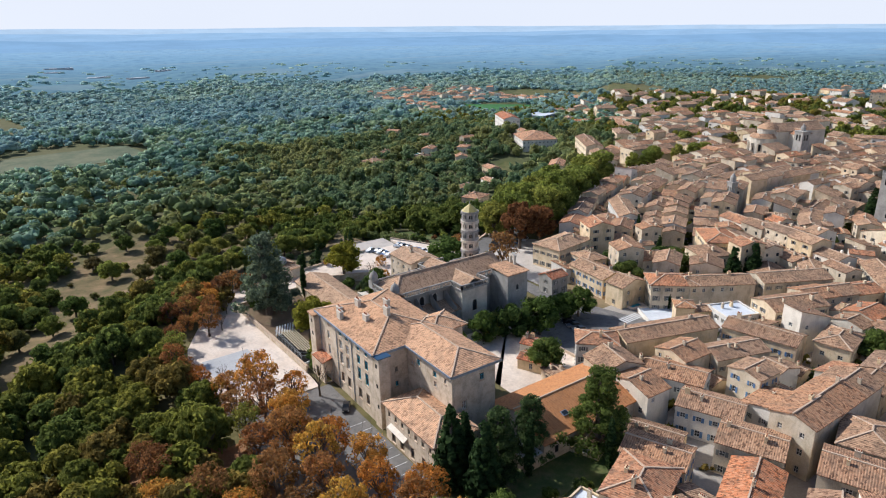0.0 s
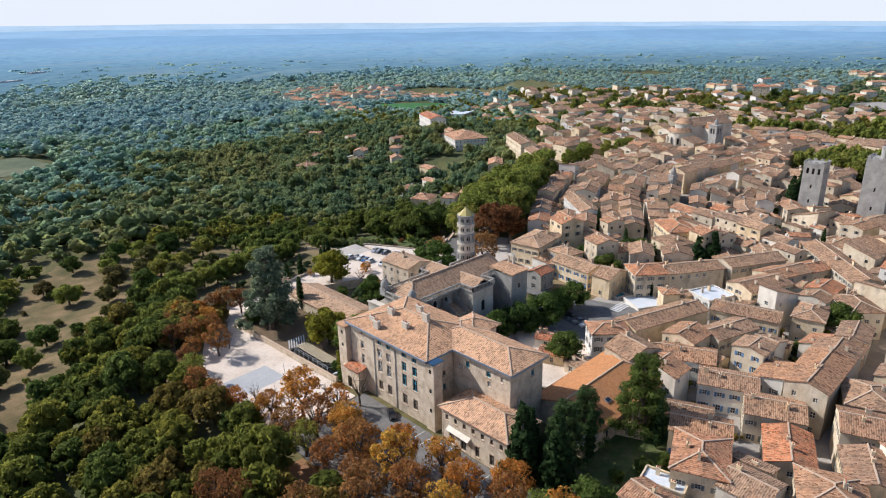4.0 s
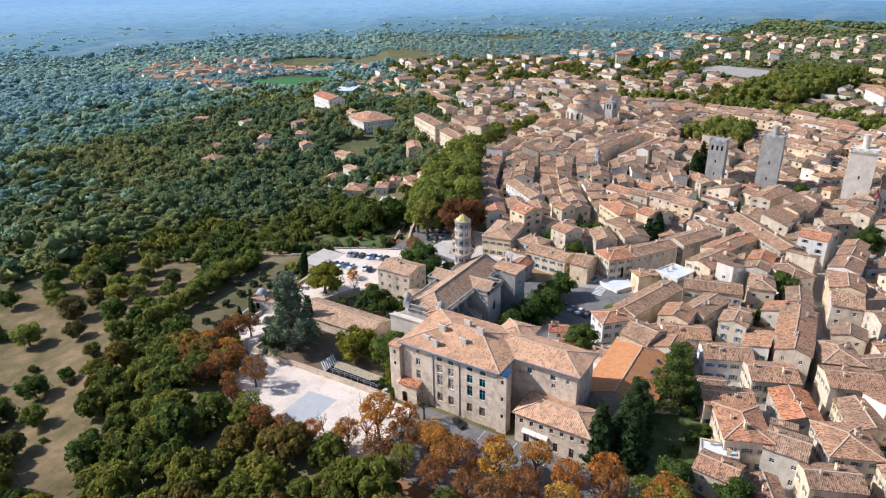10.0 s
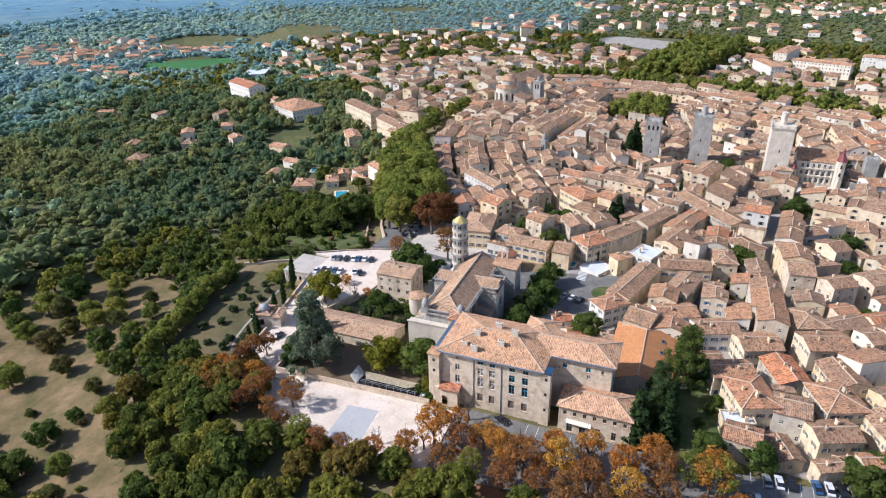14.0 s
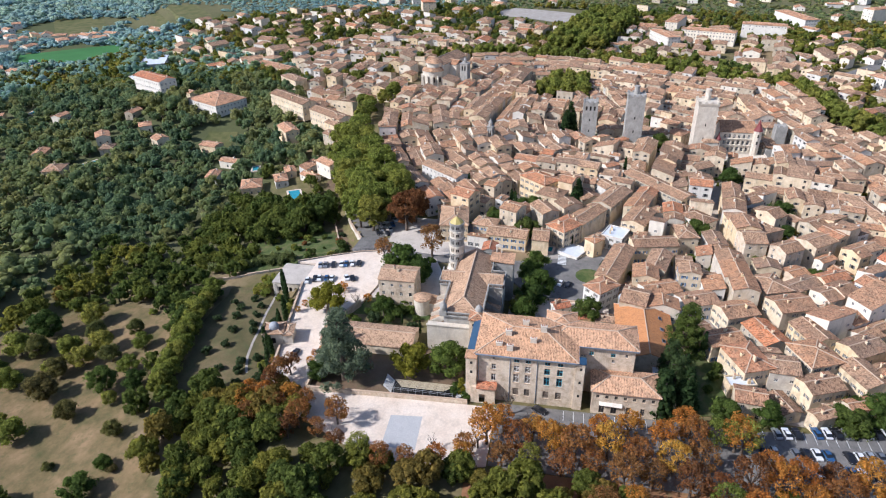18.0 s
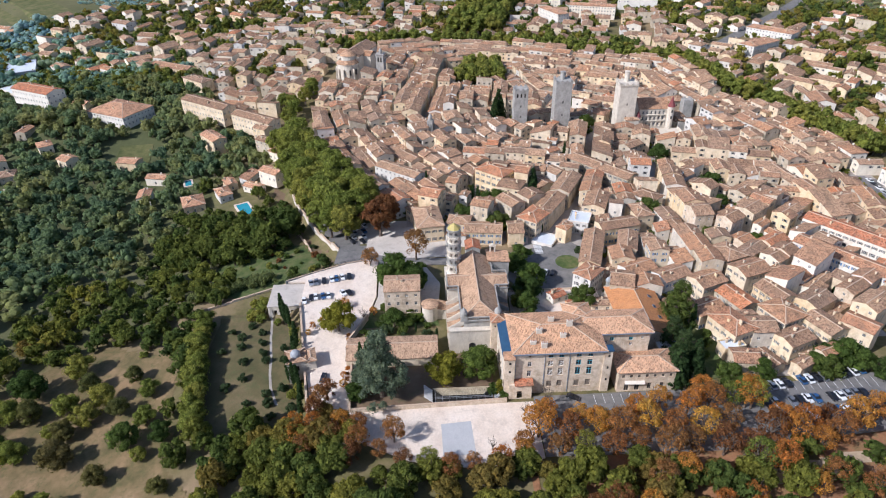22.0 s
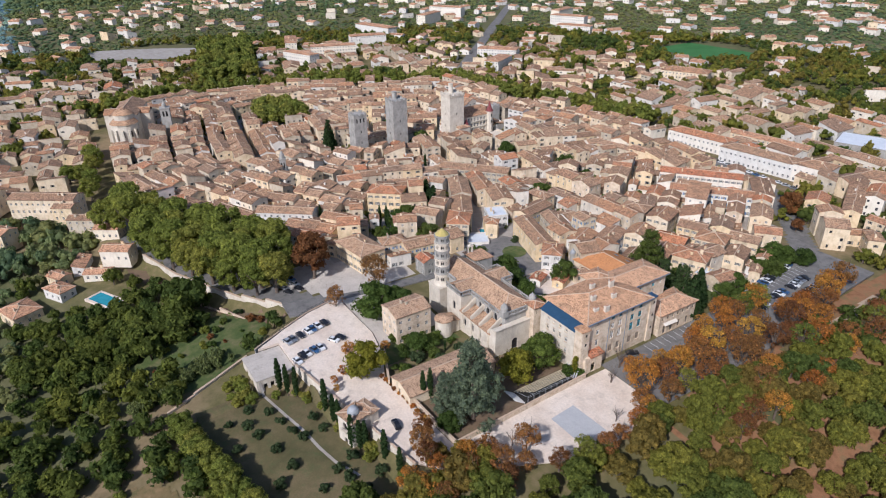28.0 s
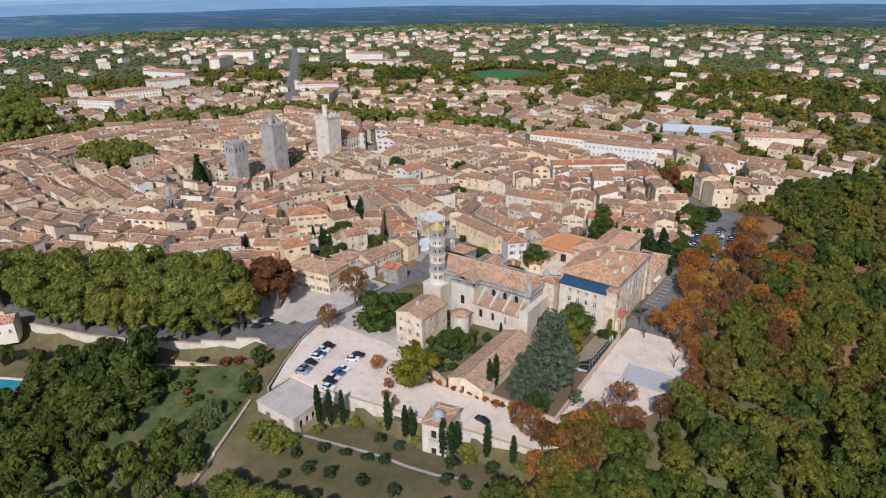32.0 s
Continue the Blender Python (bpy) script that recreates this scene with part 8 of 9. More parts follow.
draped("leaf_litter", -40, 38, -30, 136, 2, 0.13, LITTER, "ground strewn with fallen rust-brown leaves", "ground", lambda x, y: (x < 30.5 + (6 if y < 50 else 0) + 1.5 * math.sin(y * 0.2)) and noise.noise((x * 0.05, y * 0.05, 9.0)) > -0.25)
irng = np.random.default_rng(77)
iv, jf = crown_arrays(irng, [(irng.uniform(-0.25, 0.15), irng.uniform(-1.2, 1.2) * (1.1 - z / 8), z, irng.uniform(0.4, 0.7)) for z in np.arange(0.3, 7.0, 0.16)], 45, 0.2, core=0.7)
ivy = tagged(new("ivy", mesh_np("ivy", iv, jf, [LEAF_YELLOW])), "bright green ivy climbing the palace corner", "climbing plant")
ivy.matrix_world = pose(55.6, 141.6, 0)
# ---- woods ----
rcane = random.Random(12)
cane = []
for k in range(210):
    f = rcane.random()
    x, y = 137.0 - 12.5 * f + rcane.gauss(0, 2.0), 229 + 33 * f + rcane.gauss(0, 1.4)
    cane.append((x, y, height(x, y) - 0.2, rcane.uniform(0.8, 1.5), rcane.uniform(2.6, 4.8), rcane.random()))
woods("cane_thicket", cane, LEAF_CANE, 6, 16, 0.22, ICO1, "thicket of pale green canes on the slope", trunk=False, seed=21, core=0.6)
BUILT = [(a, c, r) for a, c, r in TAKEN]
GRID = {}
for a, c, r in BUILT:
    GRID.setdefault((int(a // 40), int(c // 40)), []).append((a, c, r))


def free(x, y, pad):
    i, j = int(x // 40), int(y // 40)
    return all((x - a) ** 2 + (y - c) ** 2 > (r + pad) ** 2 for u in (-1, 0, 1) for v in (-1, 0, 1) for a, c, r in GRID.get((i + u, j + v), ()))


GLADES = [(46, 272, 13), (8, 244, 12), (22, 262, 9), (75, 268, 6), (-10, 225, 6), (30, 287, 8), (45, 592, 62), (292, 345, 20), (122, 241, 5), (150, 228, 7), (170, 224, 6), (200, 236, 4), (60, 262, 7), (28, 236, 7), (60, 290, 8), (214, 262, 10), (0, 282, 7), (134, 232, 5), (140, 235, 9), (150, 242, 8), (158, 222, 6), (145, 220, 8), (138, 226, 6), (172, 230, 4), (188, 230, 5), (203, 237, 4), (117, 246, 4), (112, 238, 5), (232, 258, 9), (240, 266, 8), (216, 270, 8), (228, 246, 8), (222, 262, 8)]


def wood_spots(seed, x0, x1, y0, y1, step, keep, r, h, tones):
    rng = random.Random(seed)
    out = []
    nx, ny = int((x1 - x0) / step), int((y1 - y0) / step)
    for i in range(nx):
        for j in range(ny):
            x, y = x0 + (i + rng.random()) * step, y0 + (j + rng.random()) * step
            rr = rng.uniform(*r) * (0.8 + 0.5 * max(0, noise.noise((x * 0.02, y * 0.02, 7))))
            if keep(x, y, rr):
                t = 0.5 + 0.42 * noise.noise((x * 0.013, y * 0.013, 2.0)) + rng.uniform(-0.33, 0.33)
                out.append((x, y, height(x, y) - 0.4, rr, rr * rng.uniform(*h), min(tones[1], max(tones[0], t))))
    return out


def near_wood(x, y, r):
    if in_poly(x, y, MEADOW):
        return False
    if any((x - a) ** 2 + (y - c) ** 2 < q * q for a, c, q in GLADES) or not free(x, y, r * 0.6):
        return False
    if 48 < x < 113 and 205 < y < 247:
        return False
    if x < 27 and y < 205 or x < 50 and 186 < y < 219 or x < 34 and y < 6 or x < 56 and y < -8:
        return True
    return edge_gap(x, y) > 6


close = lambda x, y: -22 < x < 52 and 60 < y < 262
NEAR = wood_spots(31, -75, 150, -110, 330, 6.9, lambda x, y, r: not close(x, y) and near_wood(x, y, r), (3.1, 5.6), (1.5, 2.3), (0, 1))
CLOSE = wood_spots(30, -26, 56, 56, 266, 6.5, lambda x, y, r: close(x, y) and near_wood(x, y, r), (3.4, 6.0), (1.6, 2.4), (0, 0.8))
woods("near_woods", CLOSE, LEAF_WOOD, 28, 56, 0.135, ICO1, "dense mixed woodland of oaks in dark and olive greens", seed=3, core=0.55, r0=0.24)
woods("slope_woods", [q[:5] + (q[5] * (0.5 if q[0] > 95 and q[1] < 300 else 0.9),) for q in NEAR], LEAF_WOOD, 9, 22, 0.23, ICO1, "woodland of oaks on the slope below the town", seed=3, core=0.74, r0=0.36)
woods("west_woods", wood_spots(39, -330, -75, -150, 330, 11, lambda x, y, r: True, (4.5, 7.5), (1.2, 1.6), (0, 1)), LEAF_WOOD, 3, 2, 0.3, ICO1, "woodland going on down the slope", trunk=False, seed=19, core=1.0, r0=0.5)
VALLEY = wood_spots(33, 150, 430, 225, 560, 7.2, near_wood, (3.0, 5.8), (1.5, 2.4), (0, 0.8))
front = lambda q: q[0] < 240 and q[1] < 292
woods("garden_woods", [q[:5] + (0.42 * q[5],) for q in VALLEY if front(q)], LEAF_WOOD, 14, 34, 0.19, ICO1, "dark oaks and pines below the boulevard", seed=25, core=0.68, r0=0.31)
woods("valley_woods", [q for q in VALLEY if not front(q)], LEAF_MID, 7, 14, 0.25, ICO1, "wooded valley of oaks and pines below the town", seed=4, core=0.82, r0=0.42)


def town_green(x, y, r):
    return in_poly(x, y, TOWN) and math.hypot(x - 134, y - 106) > 19 and free(x, y, r * 0.35) and all(seg_dist(x, y, *q) > 3.5 for q in STREETS)


woods("town_gardens", wood_spots(41, 100, 480, -75, 235, 5.0, town_green, (1.3, 2.9), (1.4, 2.2), (0, 0.8)), LEAF_WOOD, 4, 7, 0.3, ICO1, "small trees and shrubs in the courts of the old town", seed=14, core=0.8)
OLD_CORE = [(-20, -60), (30, 205), (180, 205), (400, 260), (480, 220), (485, 90), (420, -60), (200, -90), (60, -60)]


def suburb_green(x, y, r):
    if seg_dist(x, y, (452, -85), (816, -430)) < 6 + r:
        return False
    if in_poly(x, y, OLD_CORE) and not in_poly(x, y, SOUTH) or y > 100 and x < 385 or x < 56 and y > -105 or in_poly(x, y, RING_E) and noise.noise((x * 0.02, y * 0.02, 3.0)) < -0.4:
        return False
    return math.hypot(x - 150, y - 150) < 620 and free(x, y, r * 0.25) and noise.noise((x * 0.011, y * 0.011, 6.0)) > -0.6


woods("suburb_trees", wood_spots(43, -130, 780, -500, 620, 8.2, suburb_green, (3.0, 6.2), (1.4, 2.1), (0, 0.75)), LEAF_WOOD, 3, 5, 0.36, ICO1, "garden trees between the houses of the suburbs", seed=15, core=0.85, r0=0.48)


def far_wood(x, y, r):
    if -75 < x < 430 and -110 < y < 560 and (x < 150 and y < 330 or x > 150) or x < -30 - 0.2 * abs(y - 150):
        return False
    if edge_gap(x, y) < 6 or math.hypot(x - 150, y - 150) > 640 or any((x - a) ** 2 + (y - c) ** 2 < q * q for a, c, q in GLADES):
        return False
    return free(x, y, r * 0.1) and noise.noise((x * 0.009, y * 0.009, 1.0)) > -0.7


GLADES += [(94, 470, 9), (104, 480, 7), (60, 600, 36), (22, 610, 30), (262, 335, 16)]
OUTER = wood_spots(35, -180, 800, 300, 800, 9.2, far_wood, (4.0, 7.6), (1.2, 1.8), (0, 1))
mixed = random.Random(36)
# Farther trees get the hazier leaf colours, blended by chance.
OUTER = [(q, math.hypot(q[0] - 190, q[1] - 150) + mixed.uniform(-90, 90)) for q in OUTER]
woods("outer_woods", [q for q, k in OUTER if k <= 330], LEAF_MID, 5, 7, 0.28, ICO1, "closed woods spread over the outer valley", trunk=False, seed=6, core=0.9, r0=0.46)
woods("hazy_woods", [q for q, k in OUTER if 330 < k <= 520], LEAF_HAZY, 4, 6, 0.29, ICO1, "oak woods of the outer valley, thin haze put into their leaf colour", trunk=False, seed=7, core=0.95, r0=0.5)
woods("outer_pine_woods", [q for q, k in OUTER if k > 520], LEAF_FAR_HAZE, 4, 5, 0.3, ICO1, "outer valley woods with blue haze put into their leaf colour", trunk=False, seed=7, core=0.95, r0=0.5)


def rim_spots():
    """Belts of wood and gardens on the plain, coarser as they lie farther off."""
    rng = random.Random(37)
    out, r = [], 600.0
    while r < 1560:
        step = 0.0125 * r
        n = int(math.radians(205) * r / step)
        for i in range(n):
            a = math.radians(-105) + math.radians(205) * (i + rng.random()) / n
            q = r + step * rng.uniform(-0.5, 0.5)
            x, y = 150 + q * math.cos(a), 150 + q * math.sin(a)
            built = r < 1200 and edge_gap(x, y) < 10
            if seg_dist(x, y, (452, -85), (816, -430)) < 16:
                continue
            rr = step * rng.uniform(0.42, 0.72) * (0.62 if built else 1)
            k = noise.noise((x * 0.0045, y * 0.0045, 1.0)) + 0.5 * noise.noise((x * 0.0016, y * 0.0016, 5.0))
            if x < -60 - 0.12 * abs(y - 150) or k < (-0.48 if built else -0.42) or not free(x, y, rr * 0.25):
                continue
            t = 0.5 + 0.5 * noise.noise((x * 0.004, y * 0.004, 2.0)) + rng.uniform(-0.3, 0.3)
            out.append((x, y, height(x, y) - 1.0, rr, min(rr * 1.0, 8) * rng.uniform(0.9, 1.3), min(1, max(0, t))))
        r += step
    return out


RIM = rim_spots()
# Northern woods carry haze in their leaf colour; the southern ones stay greener.
woods("plain_woods", [q for q in RIM if math.hypot(q[0] - 150, q[1] - 150) < 1560 and q[1] > 260 and mixed.random() < 1 - 0.93 * smooth(900, 1350, math.hypot(q[0] - 150, q[1] - 150))], LEAF_FAR_HAZE, 3, 4, 0.4, ICO1, "woods and gardens on the plain round the town", trunk=False, seed=8, core=0.95, r0=0.5)
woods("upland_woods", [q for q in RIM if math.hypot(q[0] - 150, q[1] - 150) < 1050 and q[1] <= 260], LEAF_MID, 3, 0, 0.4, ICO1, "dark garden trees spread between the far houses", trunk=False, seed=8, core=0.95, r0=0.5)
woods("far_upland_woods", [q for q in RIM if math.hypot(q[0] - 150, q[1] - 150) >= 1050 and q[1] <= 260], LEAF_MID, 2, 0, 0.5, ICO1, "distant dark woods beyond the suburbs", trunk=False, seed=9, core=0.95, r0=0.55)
for x, y, L, W, r in ((125, 1640, 34, 16, 10), (190, 1500, 46, 18, 15), (255, 1440, 40, 16, 12), (150, 1800, 60, 20, 5), (330, 1560, 30, 16, 20), (474, 505, 38, 22, 25)):
    big(x, y, L, W, 8, r, "flat", LEAD, None, 0, "large pale flat-roofed works hall far off in the plain", "warehouse", chim=0, shut=False)


# ---- the distance ----
def distant(name, r0, r1, z0, z1, wob, colour, glow, label, seed, step=150):
    """A ring of far country beyond the plain; the blue haze of distance is put into its glow."""
    b = Build()
    n = step
    pts = []
    for ring in range(7):
        f = ring / 6
        row = []
        for i in range(n):
            a = 2 * math.pi * i / n
            k = noise.noise((math.cos(a) * 3 + seed, math.sin(a) * 3, ring * 0.25)) * 0.6 + noise.noise((math.cos(a) * 9, math.sin(a) * 9 + seed, ring * 0.3)) * 0.3
            rr = r0 + (r1 - r0) * f
            row.append((150 + rr * math.cos(a), 150 + rr * math.sin(a), z0 + (z1 - z0) * smooth(0, 0.75, f) + wob * k * smooth(0.1, 0.7, f) - 0.014 * rr * (0.74 * math.cos(a) - 0.68 * math.sin(a))))
        pts.append(row)
    for ring in range(6):
        for i in range(n):
            b.quad(pts[ring][i], pts[ring][(i + 1) % n], pts[ring + 1][(i + 1) % n], pts[ring + 1][i])
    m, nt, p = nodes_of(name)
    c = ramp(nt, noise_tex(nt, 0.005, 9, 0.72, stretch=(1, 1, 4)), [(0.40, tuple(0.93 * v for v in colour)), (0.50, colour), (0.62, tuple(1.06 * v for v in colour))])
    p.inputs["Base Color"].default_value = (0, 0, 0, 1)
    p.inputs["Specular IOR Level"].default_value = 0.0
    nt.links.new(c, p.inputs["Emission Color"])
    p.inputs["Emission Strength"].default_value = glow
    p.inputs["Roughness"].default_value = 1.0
    return solid(name, b, m, label, "backdrop", kind="structure")


def far_plain():
    """The wooded plain beyond the last houses, as a glowing backdrop: woods, fields, and haze put into the colour,
    stronger towards the sun.
    """
    b, n = Build(), 180
    radii = [880, 960, 1060, 1180, 1320, 1480, 1650, 1850, 2100, 2400, 2750, 3050, 3400]
    pts = []
    for k, rr in enumerate(radii):
        row = []
        for i in range(n):
            a = 2 * math.pi * i / n
            x, y = 150 + rr * math.cos(a), 150 + rr * math.sin(a)
            w = noise.noise((x * 0.002, y * 0.002, 3.0))
            south = smooth(500, -100, y)
            rise = (-4 + 10 * smooth(880, 1300, rr)) * (1 - south) + (-6 + 12 * smooth(1350, 1700, rr)) * south
            row.append((x, y, height(x, y) + rise + 5 * w * smooth(1200, 2200, rr)))
        pts.append(row)
    for k in range(len(radii) - 1):
        for i in range(n):
            b.quad(pts[k][i], pts[k][(i + 1) % n], pts[k + 1][(i + 1) % n], pts[k + 1][i])
    m, nt, p = nodes_of("far_plain")
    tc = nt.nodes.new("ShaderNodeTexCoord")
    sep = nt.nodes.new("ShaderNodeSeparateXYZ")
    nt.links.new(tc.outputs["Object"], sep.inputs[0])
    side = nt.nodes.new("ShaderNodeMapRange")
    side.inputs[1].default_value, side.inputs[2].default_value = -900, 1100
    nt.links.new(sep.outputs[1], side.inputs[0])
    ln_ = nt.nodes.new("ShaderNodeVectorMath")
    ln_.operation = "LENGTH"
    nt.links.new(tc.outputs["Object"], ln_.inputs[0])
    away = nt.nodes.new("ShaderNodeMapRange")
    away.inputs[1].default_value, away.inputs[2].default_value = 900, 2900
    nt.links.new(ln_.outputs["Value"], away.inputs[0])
    # Haze colours by distance: dim set for the south, bright for the north.
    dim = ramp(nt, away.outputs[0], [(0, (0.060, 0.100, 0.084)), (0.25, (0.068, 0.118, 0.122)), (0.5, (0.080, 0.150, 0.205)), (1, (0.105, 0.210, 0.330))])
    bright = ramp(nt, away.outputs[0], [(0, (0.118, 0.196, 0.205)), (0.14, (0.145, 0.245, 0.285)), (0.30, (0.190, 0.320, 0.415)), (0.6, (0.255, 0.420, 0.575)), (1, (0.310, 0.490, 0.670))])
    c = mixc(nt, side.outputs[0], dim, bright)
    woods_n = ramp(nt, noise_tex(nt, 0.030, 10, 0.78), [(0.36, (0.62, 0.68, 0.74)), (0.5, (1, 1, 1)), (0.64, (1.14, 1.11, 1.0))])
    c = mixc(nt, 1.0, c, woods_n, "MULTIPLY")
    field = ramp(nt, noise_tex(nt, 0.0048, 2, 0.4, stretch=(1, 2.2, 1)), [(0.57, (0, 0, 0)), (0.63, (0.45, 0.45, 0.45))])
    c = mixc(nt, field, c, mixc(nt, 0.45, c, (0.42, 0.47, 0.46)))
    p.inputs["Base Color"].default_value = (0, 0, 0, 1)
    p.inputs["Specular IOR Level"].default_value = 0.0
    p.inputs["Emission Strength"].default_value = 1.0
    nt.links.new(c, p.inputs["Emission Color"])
    return solid("far_plain", b, m, "glowing backdrop of wooded plain with blue haze in its colour", "backdrop", kind="structure")


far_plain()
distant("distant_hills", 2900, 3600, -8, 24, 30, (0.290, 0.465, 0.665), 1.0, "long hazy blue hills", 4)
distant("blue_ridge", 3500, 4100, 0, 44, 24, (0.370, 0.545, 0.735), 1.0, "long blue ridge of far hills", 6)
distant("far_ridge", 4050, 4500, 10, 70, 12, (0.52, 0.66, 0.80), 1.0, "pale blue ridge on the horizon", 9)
# Glowing ring added before the sky to whiten it near the horizon.
b = Build()
b.ring(150, 150, [(4640, -60), (4640, 80), (4640, 260), (4640, 900)], 96, 0, False)
hm, hnt, hp = nodes_of("horizon_air")
hp.inputs["Base Color"].default_value = (0, 0, 0, 1)
hp.inputs["Roughness"].default_value = 1.0
hp.inputs["Specular IOR Level"].default_value = 0.0
hnt.links.new(ramp(hnt, noise_tex(hnt, 0.0004, 3, 0.5), [(0.3, (0.87, 0.875, 0.895)), (0.7, (0.93, 0.925, 0.92))]), hp.inputs["Emission Color"])
hp.inputs["Emission Strength"].default_value = 0.97
solid("sky_backdrop", b, hm, "pale milky sky above the horizon", "backdrop", kind="structure")


# ---- cars ----
CAR_BODY = {}


def paint(name, c, metal=0.3):
    m, nt, p = nodes_of(name)
    col = ramp(nt, noise_tex(nt, 1.2, 3, 0.5), [(0.3, tuple(0.85 * v for v in c)), (0.7, c)])
    nt.links.new(col, p.inputs["Base Color"])
    p.inputs["Roughness"].default_value, p.inputs["Metallic"].default_value = 0.32, metal
    p.inputs["Coat Weight"].default_value = 0.5
    return m


PAINTS = {"black": paint("black_paint", (0.02, 0.02, 0.025)), "white": paint("white_paint", (0.75, 0.75, 0.74), 0), "grey": paint("grey_paint", (0.2, 0.21, 0.23)), "silver": paint("silver_paint", (0.5, 0.52, 0.54), 0.5), "blue": paint("blue_paint", (0.05, 0.13, 0.28)), "red": paint("red_paint", (0.32, 0.03, 0.03))}
BODY_P = [(-2.1, 0.3), (-2.14, 0.62), (-2.02, 0.88), (-1.0, 0.94), (0.95, 0.95), (1.95, 0.86), (2.12, 0.62), (2.1, 0.3)]
CABIN_P = [(-0.95, 0.93), (-0.3, 1.42), (1.05, 1.45), (1.75, 0.93)]


def extruded(profile, w0, w1):
    b = Build()
    n = len(profile)
    zs = [p[1] for p in profile]
    lo, hi = min(zs), max(zs)
    w = [w0 + (w1 - w0) * (z - lo) / (hi - lo) for z in zs]
    b.v = [(p[0], s * k, p[1]) for s in (-1, 1) for p, k in zip(profile, w)]
    b.f = [tuple(range(n)), tuple(range(2 * n - 1, n - 1, -1))] + [(i, n + i, n + (i + 1) % n, (i + 1) % n) for i in range(n)]
    b.m = [0] * len(b.f)
    return b


def car(x, y, rot, colour, z, group):
    if "wheel" not in CAR_BODY:
        wb = Build()
        wb.ring(0, 0, [(0.32, -0.1), (0.32, 0.1)], 10, 0)
        wb.ring(0, 0, [(0.2, 0.1), (0.18, 0.115)], 8, 1)
        CAR_BODY["wheel"] = wb.mesh("wheel", [RUBBER, LEAD])
        CAR_BODY["glass"] = extruded(CABIN_P, 0.8, 0.66).mesh("glasshouse", [GLASS])
        rb = Build()
        rb.box(-0.28, 1.02, -0.64, 0.64, 1.43, 1.47)
        CAR_BODY["roof"] = rb
        lb = Build()
        lb.box(-2.16, -2.08, -0.72, -0.42, 0.62, 0.78)
        CAR_BODY["light"] = lb.mesh("headlight", [FRAME_W])
    for key in ("body", "top"):
        if (key, colour) not in CAR_BODY:
            CAR_BODY[(key, colour)] = (extruded(BODY_P, 0.86, 0.8) if key == "body" else CAR_BODY["roof"]).mesh(key, [PAINTS[colour]])
    root = thing("car", x, y, z, rot, {"black": "black hatchback car parked on the ground", "white": "white car parked in a bay", "grey": "dark grey car parked in a bay", "silver": "silver-grey car parked in a bay", "blue": "dark blue car parked in a bay", "red": "dark red car parked in a bay"}[colour], "car", group)
    part("body", CAR_BODY[("body", colour)], None, root)
    part("glasshouse", CAR_BODY["glass"], None, root)
    part("roof_panel", CAR_BODY[("top", colour)], None, root)
    for wx in (-1.3, 1.3):
        for wy in (-0.78, 0.78):
            part("wheel", CAR_BODY["wheel"], None, root, m=pose(wx, wy, 0.32, 90 if wy < 0 else -90))
    for s in (0, 1.14):
        part("headlight", CAR_BODY["light"], None, root, m=pose(0, s, 0))


rc = random.Random(8)
MIX = ["black", "white", "silver", "white", "black", "white", "blue", "grey"]
for k, (x, y) in enumerate([(125.9, 195.2), (125.5, 198.0), (124.8, 200.3), (124.2, 202.1), (123.4, 205.2), (122.7, 208.3), (122.1, 210.3)]):
    car(x, y, 12 + rc.uniform(-4, 4), MIX[(k * 3) % 8], 0.0, "cars on the gravel car park")
for k, (x, y) in enumerate([(113.0, 202.3), (112.8, 204.4), (112.5, 207.3), (111.9, 208.9), (110.2, 211.4)]):
    car(x, y, 12 + rc.uniform(-4, 4), MIX[(k * 5 + 1) % 8], 0.0, "cars on the gravel car park")
for k, (x, y) in enumerate([(114.5, 196.7), (114.5, 194.2)]):
    car(x, y, 30, MIX[1 - k], 0.0, "cars on the gravel car park")
car(66.6, 199.0, 172, "black", 0.0, "cars on the drive")
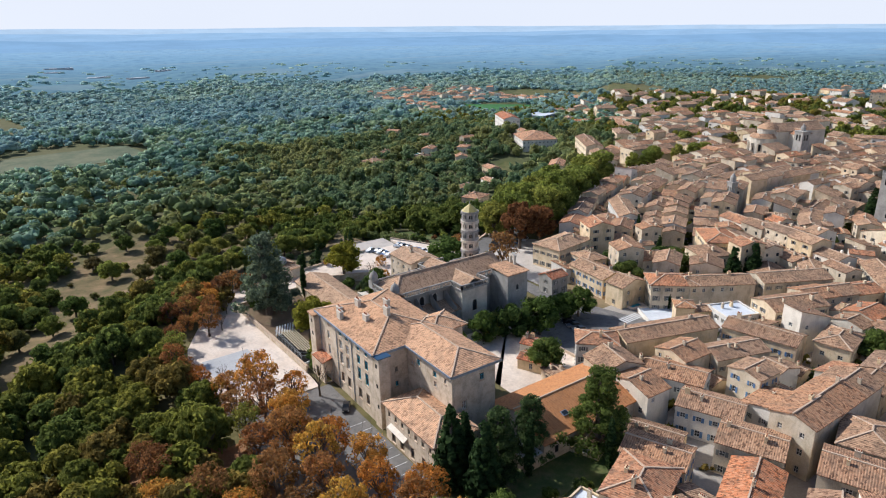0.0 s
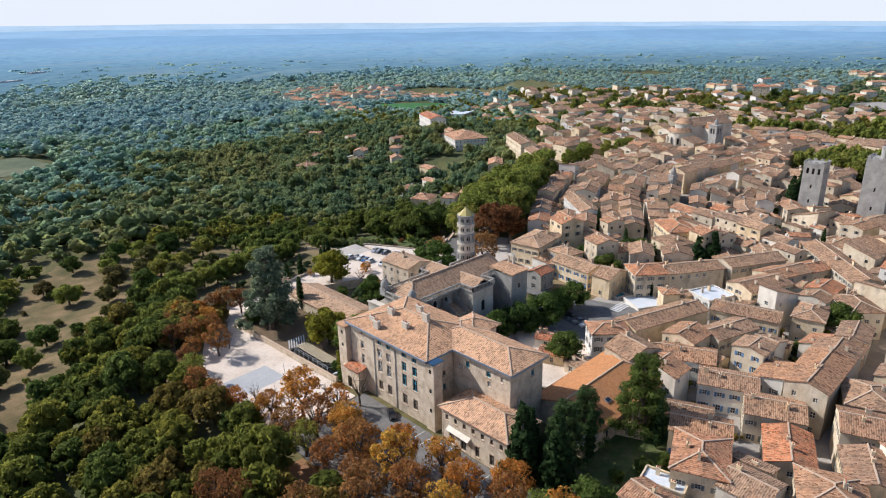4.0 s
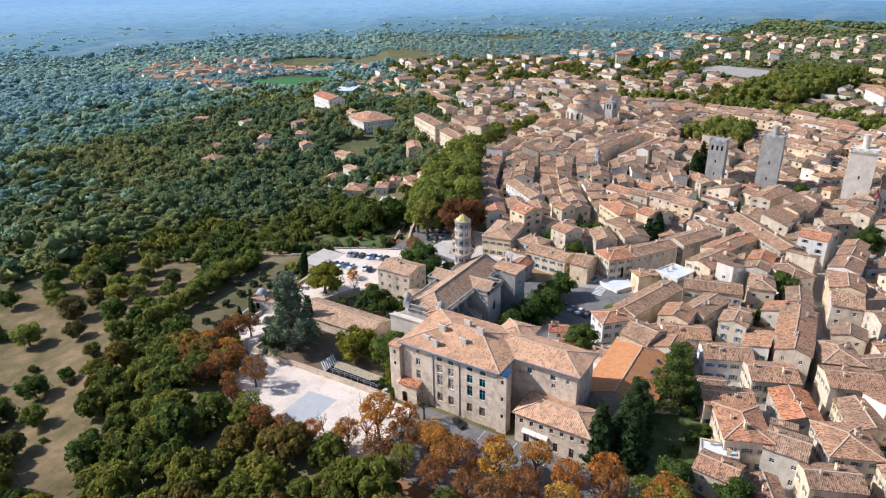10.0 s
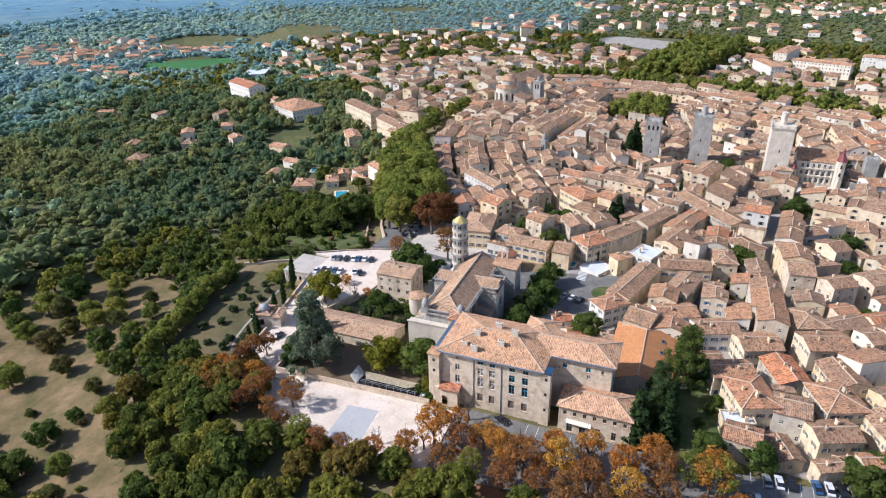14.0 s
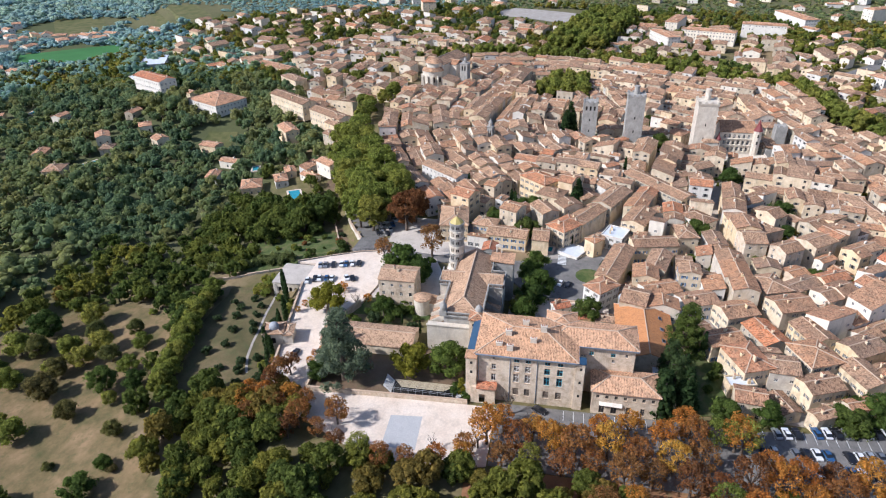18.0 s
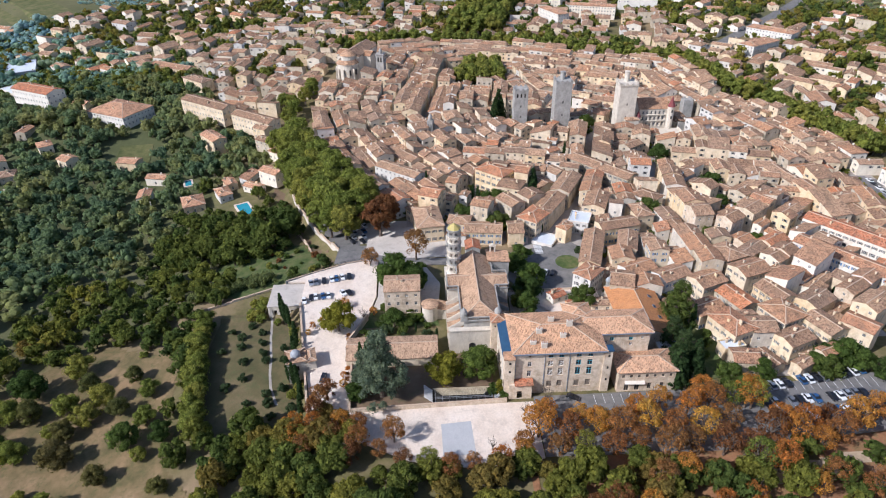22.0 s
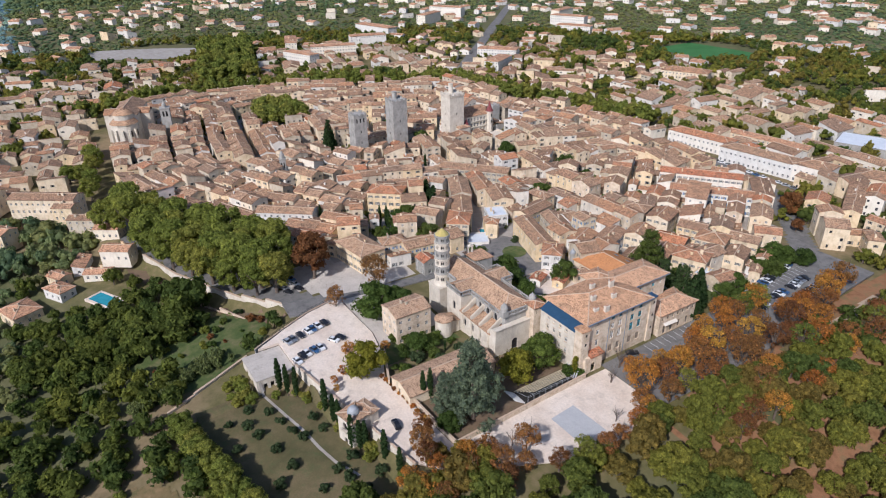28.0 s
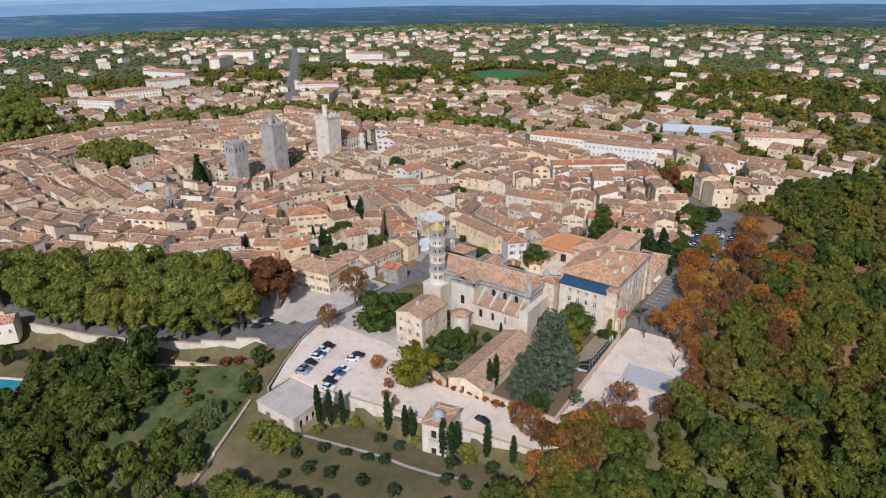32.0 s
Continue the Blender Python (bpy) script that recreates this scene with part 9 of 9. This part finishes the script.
for k in range(13):
    if k not in (3, 8):
        car(54.8 + 0.42 * k + rc.uniform(-0.3, 0.3), 53 - 2.7 * k, 188 + rc.uniform(-3, 3), MIX[(k * 3 + 2) % 8], 0.0, "cars in front of the palace")
for k in range(13):
    if k not in (2, 7):
        car(46.8 + 0.25 * k + rc.uniform(-0.3, 0.3), 58 - 2.7 * k, 8 + rc.uniform(-3, 3), MIX[(k * 5) % 8], 0.0, "cars in front of the palace")
for k in range(8):
    car(42.0 + 0.25 * k + rc.uniform(-0.3, 0.3), 46 - 2.8 * k, 8, MIX[(k * 7 + 1) % 8], 0.0, "cars in front of the palace")
car(53.0, 118.2, 60, "black", 0.0, "cars by the palace")
car(41.0, 111.5, 100, "blue", 0.0, "cars by the palace")
for k in range(6):
    car(128.5 - 0.6 * k, 125.5 - 2.9 * k, -20, MIX[(k * 3 + 1) % 8], -1.73, "cars on the church square")
car(131.5, 96.0, 150, "silver", -1.73, "cars at the roundabout")
for k in range(22):
    car(200 - 4.6 * k, -69.0 + 0.3 * k, 10 if k % 3 else 190, MIX[(k * 5 + 3) % 8], height(200 - 4.6 * k, -69 + 0.3 * k) + 0.15, "cars along the long building")
for k in range(8):
    car(159 + 4.6 * (k % 4), 192 + 4.4 * (k // 4), 30, MIX[(k * 3) % 8], height(159 + 4.6 * (k % 4), 192 + 4.4 * (k // 4)) + 0.1, "cars under the plane trees")
b = Build()
for k in range(15):
    b.box(52.6, 57.0, 18.6 + 2.7 * k, 18.72 + 2.7 * k, -0.02, 0.0)
    b.box(39.0, 43.8, 12.6 + 2.7 * k, 12.72 + 2.7 * k, -0.02, 0.0)
for k in range(9):
    b.box(50.2, 54.2, 88 + 2.9 * k, 88.12 + 2.9 * k, -0.02, 0.0)
solid("bay_lines", b, LINE, "worn white parking bay lines", "road marking", kind="structure")
b = Build()
for k in range(7):
    b.box(141.5 + 1.1 * k, 142.1 + 1.1 * k, 112, 115.5, -1.75, -1.735)
solid("crossing_stripes", b, LINE, "white pedestrian crossing stripes", "road marking", kind="structure")
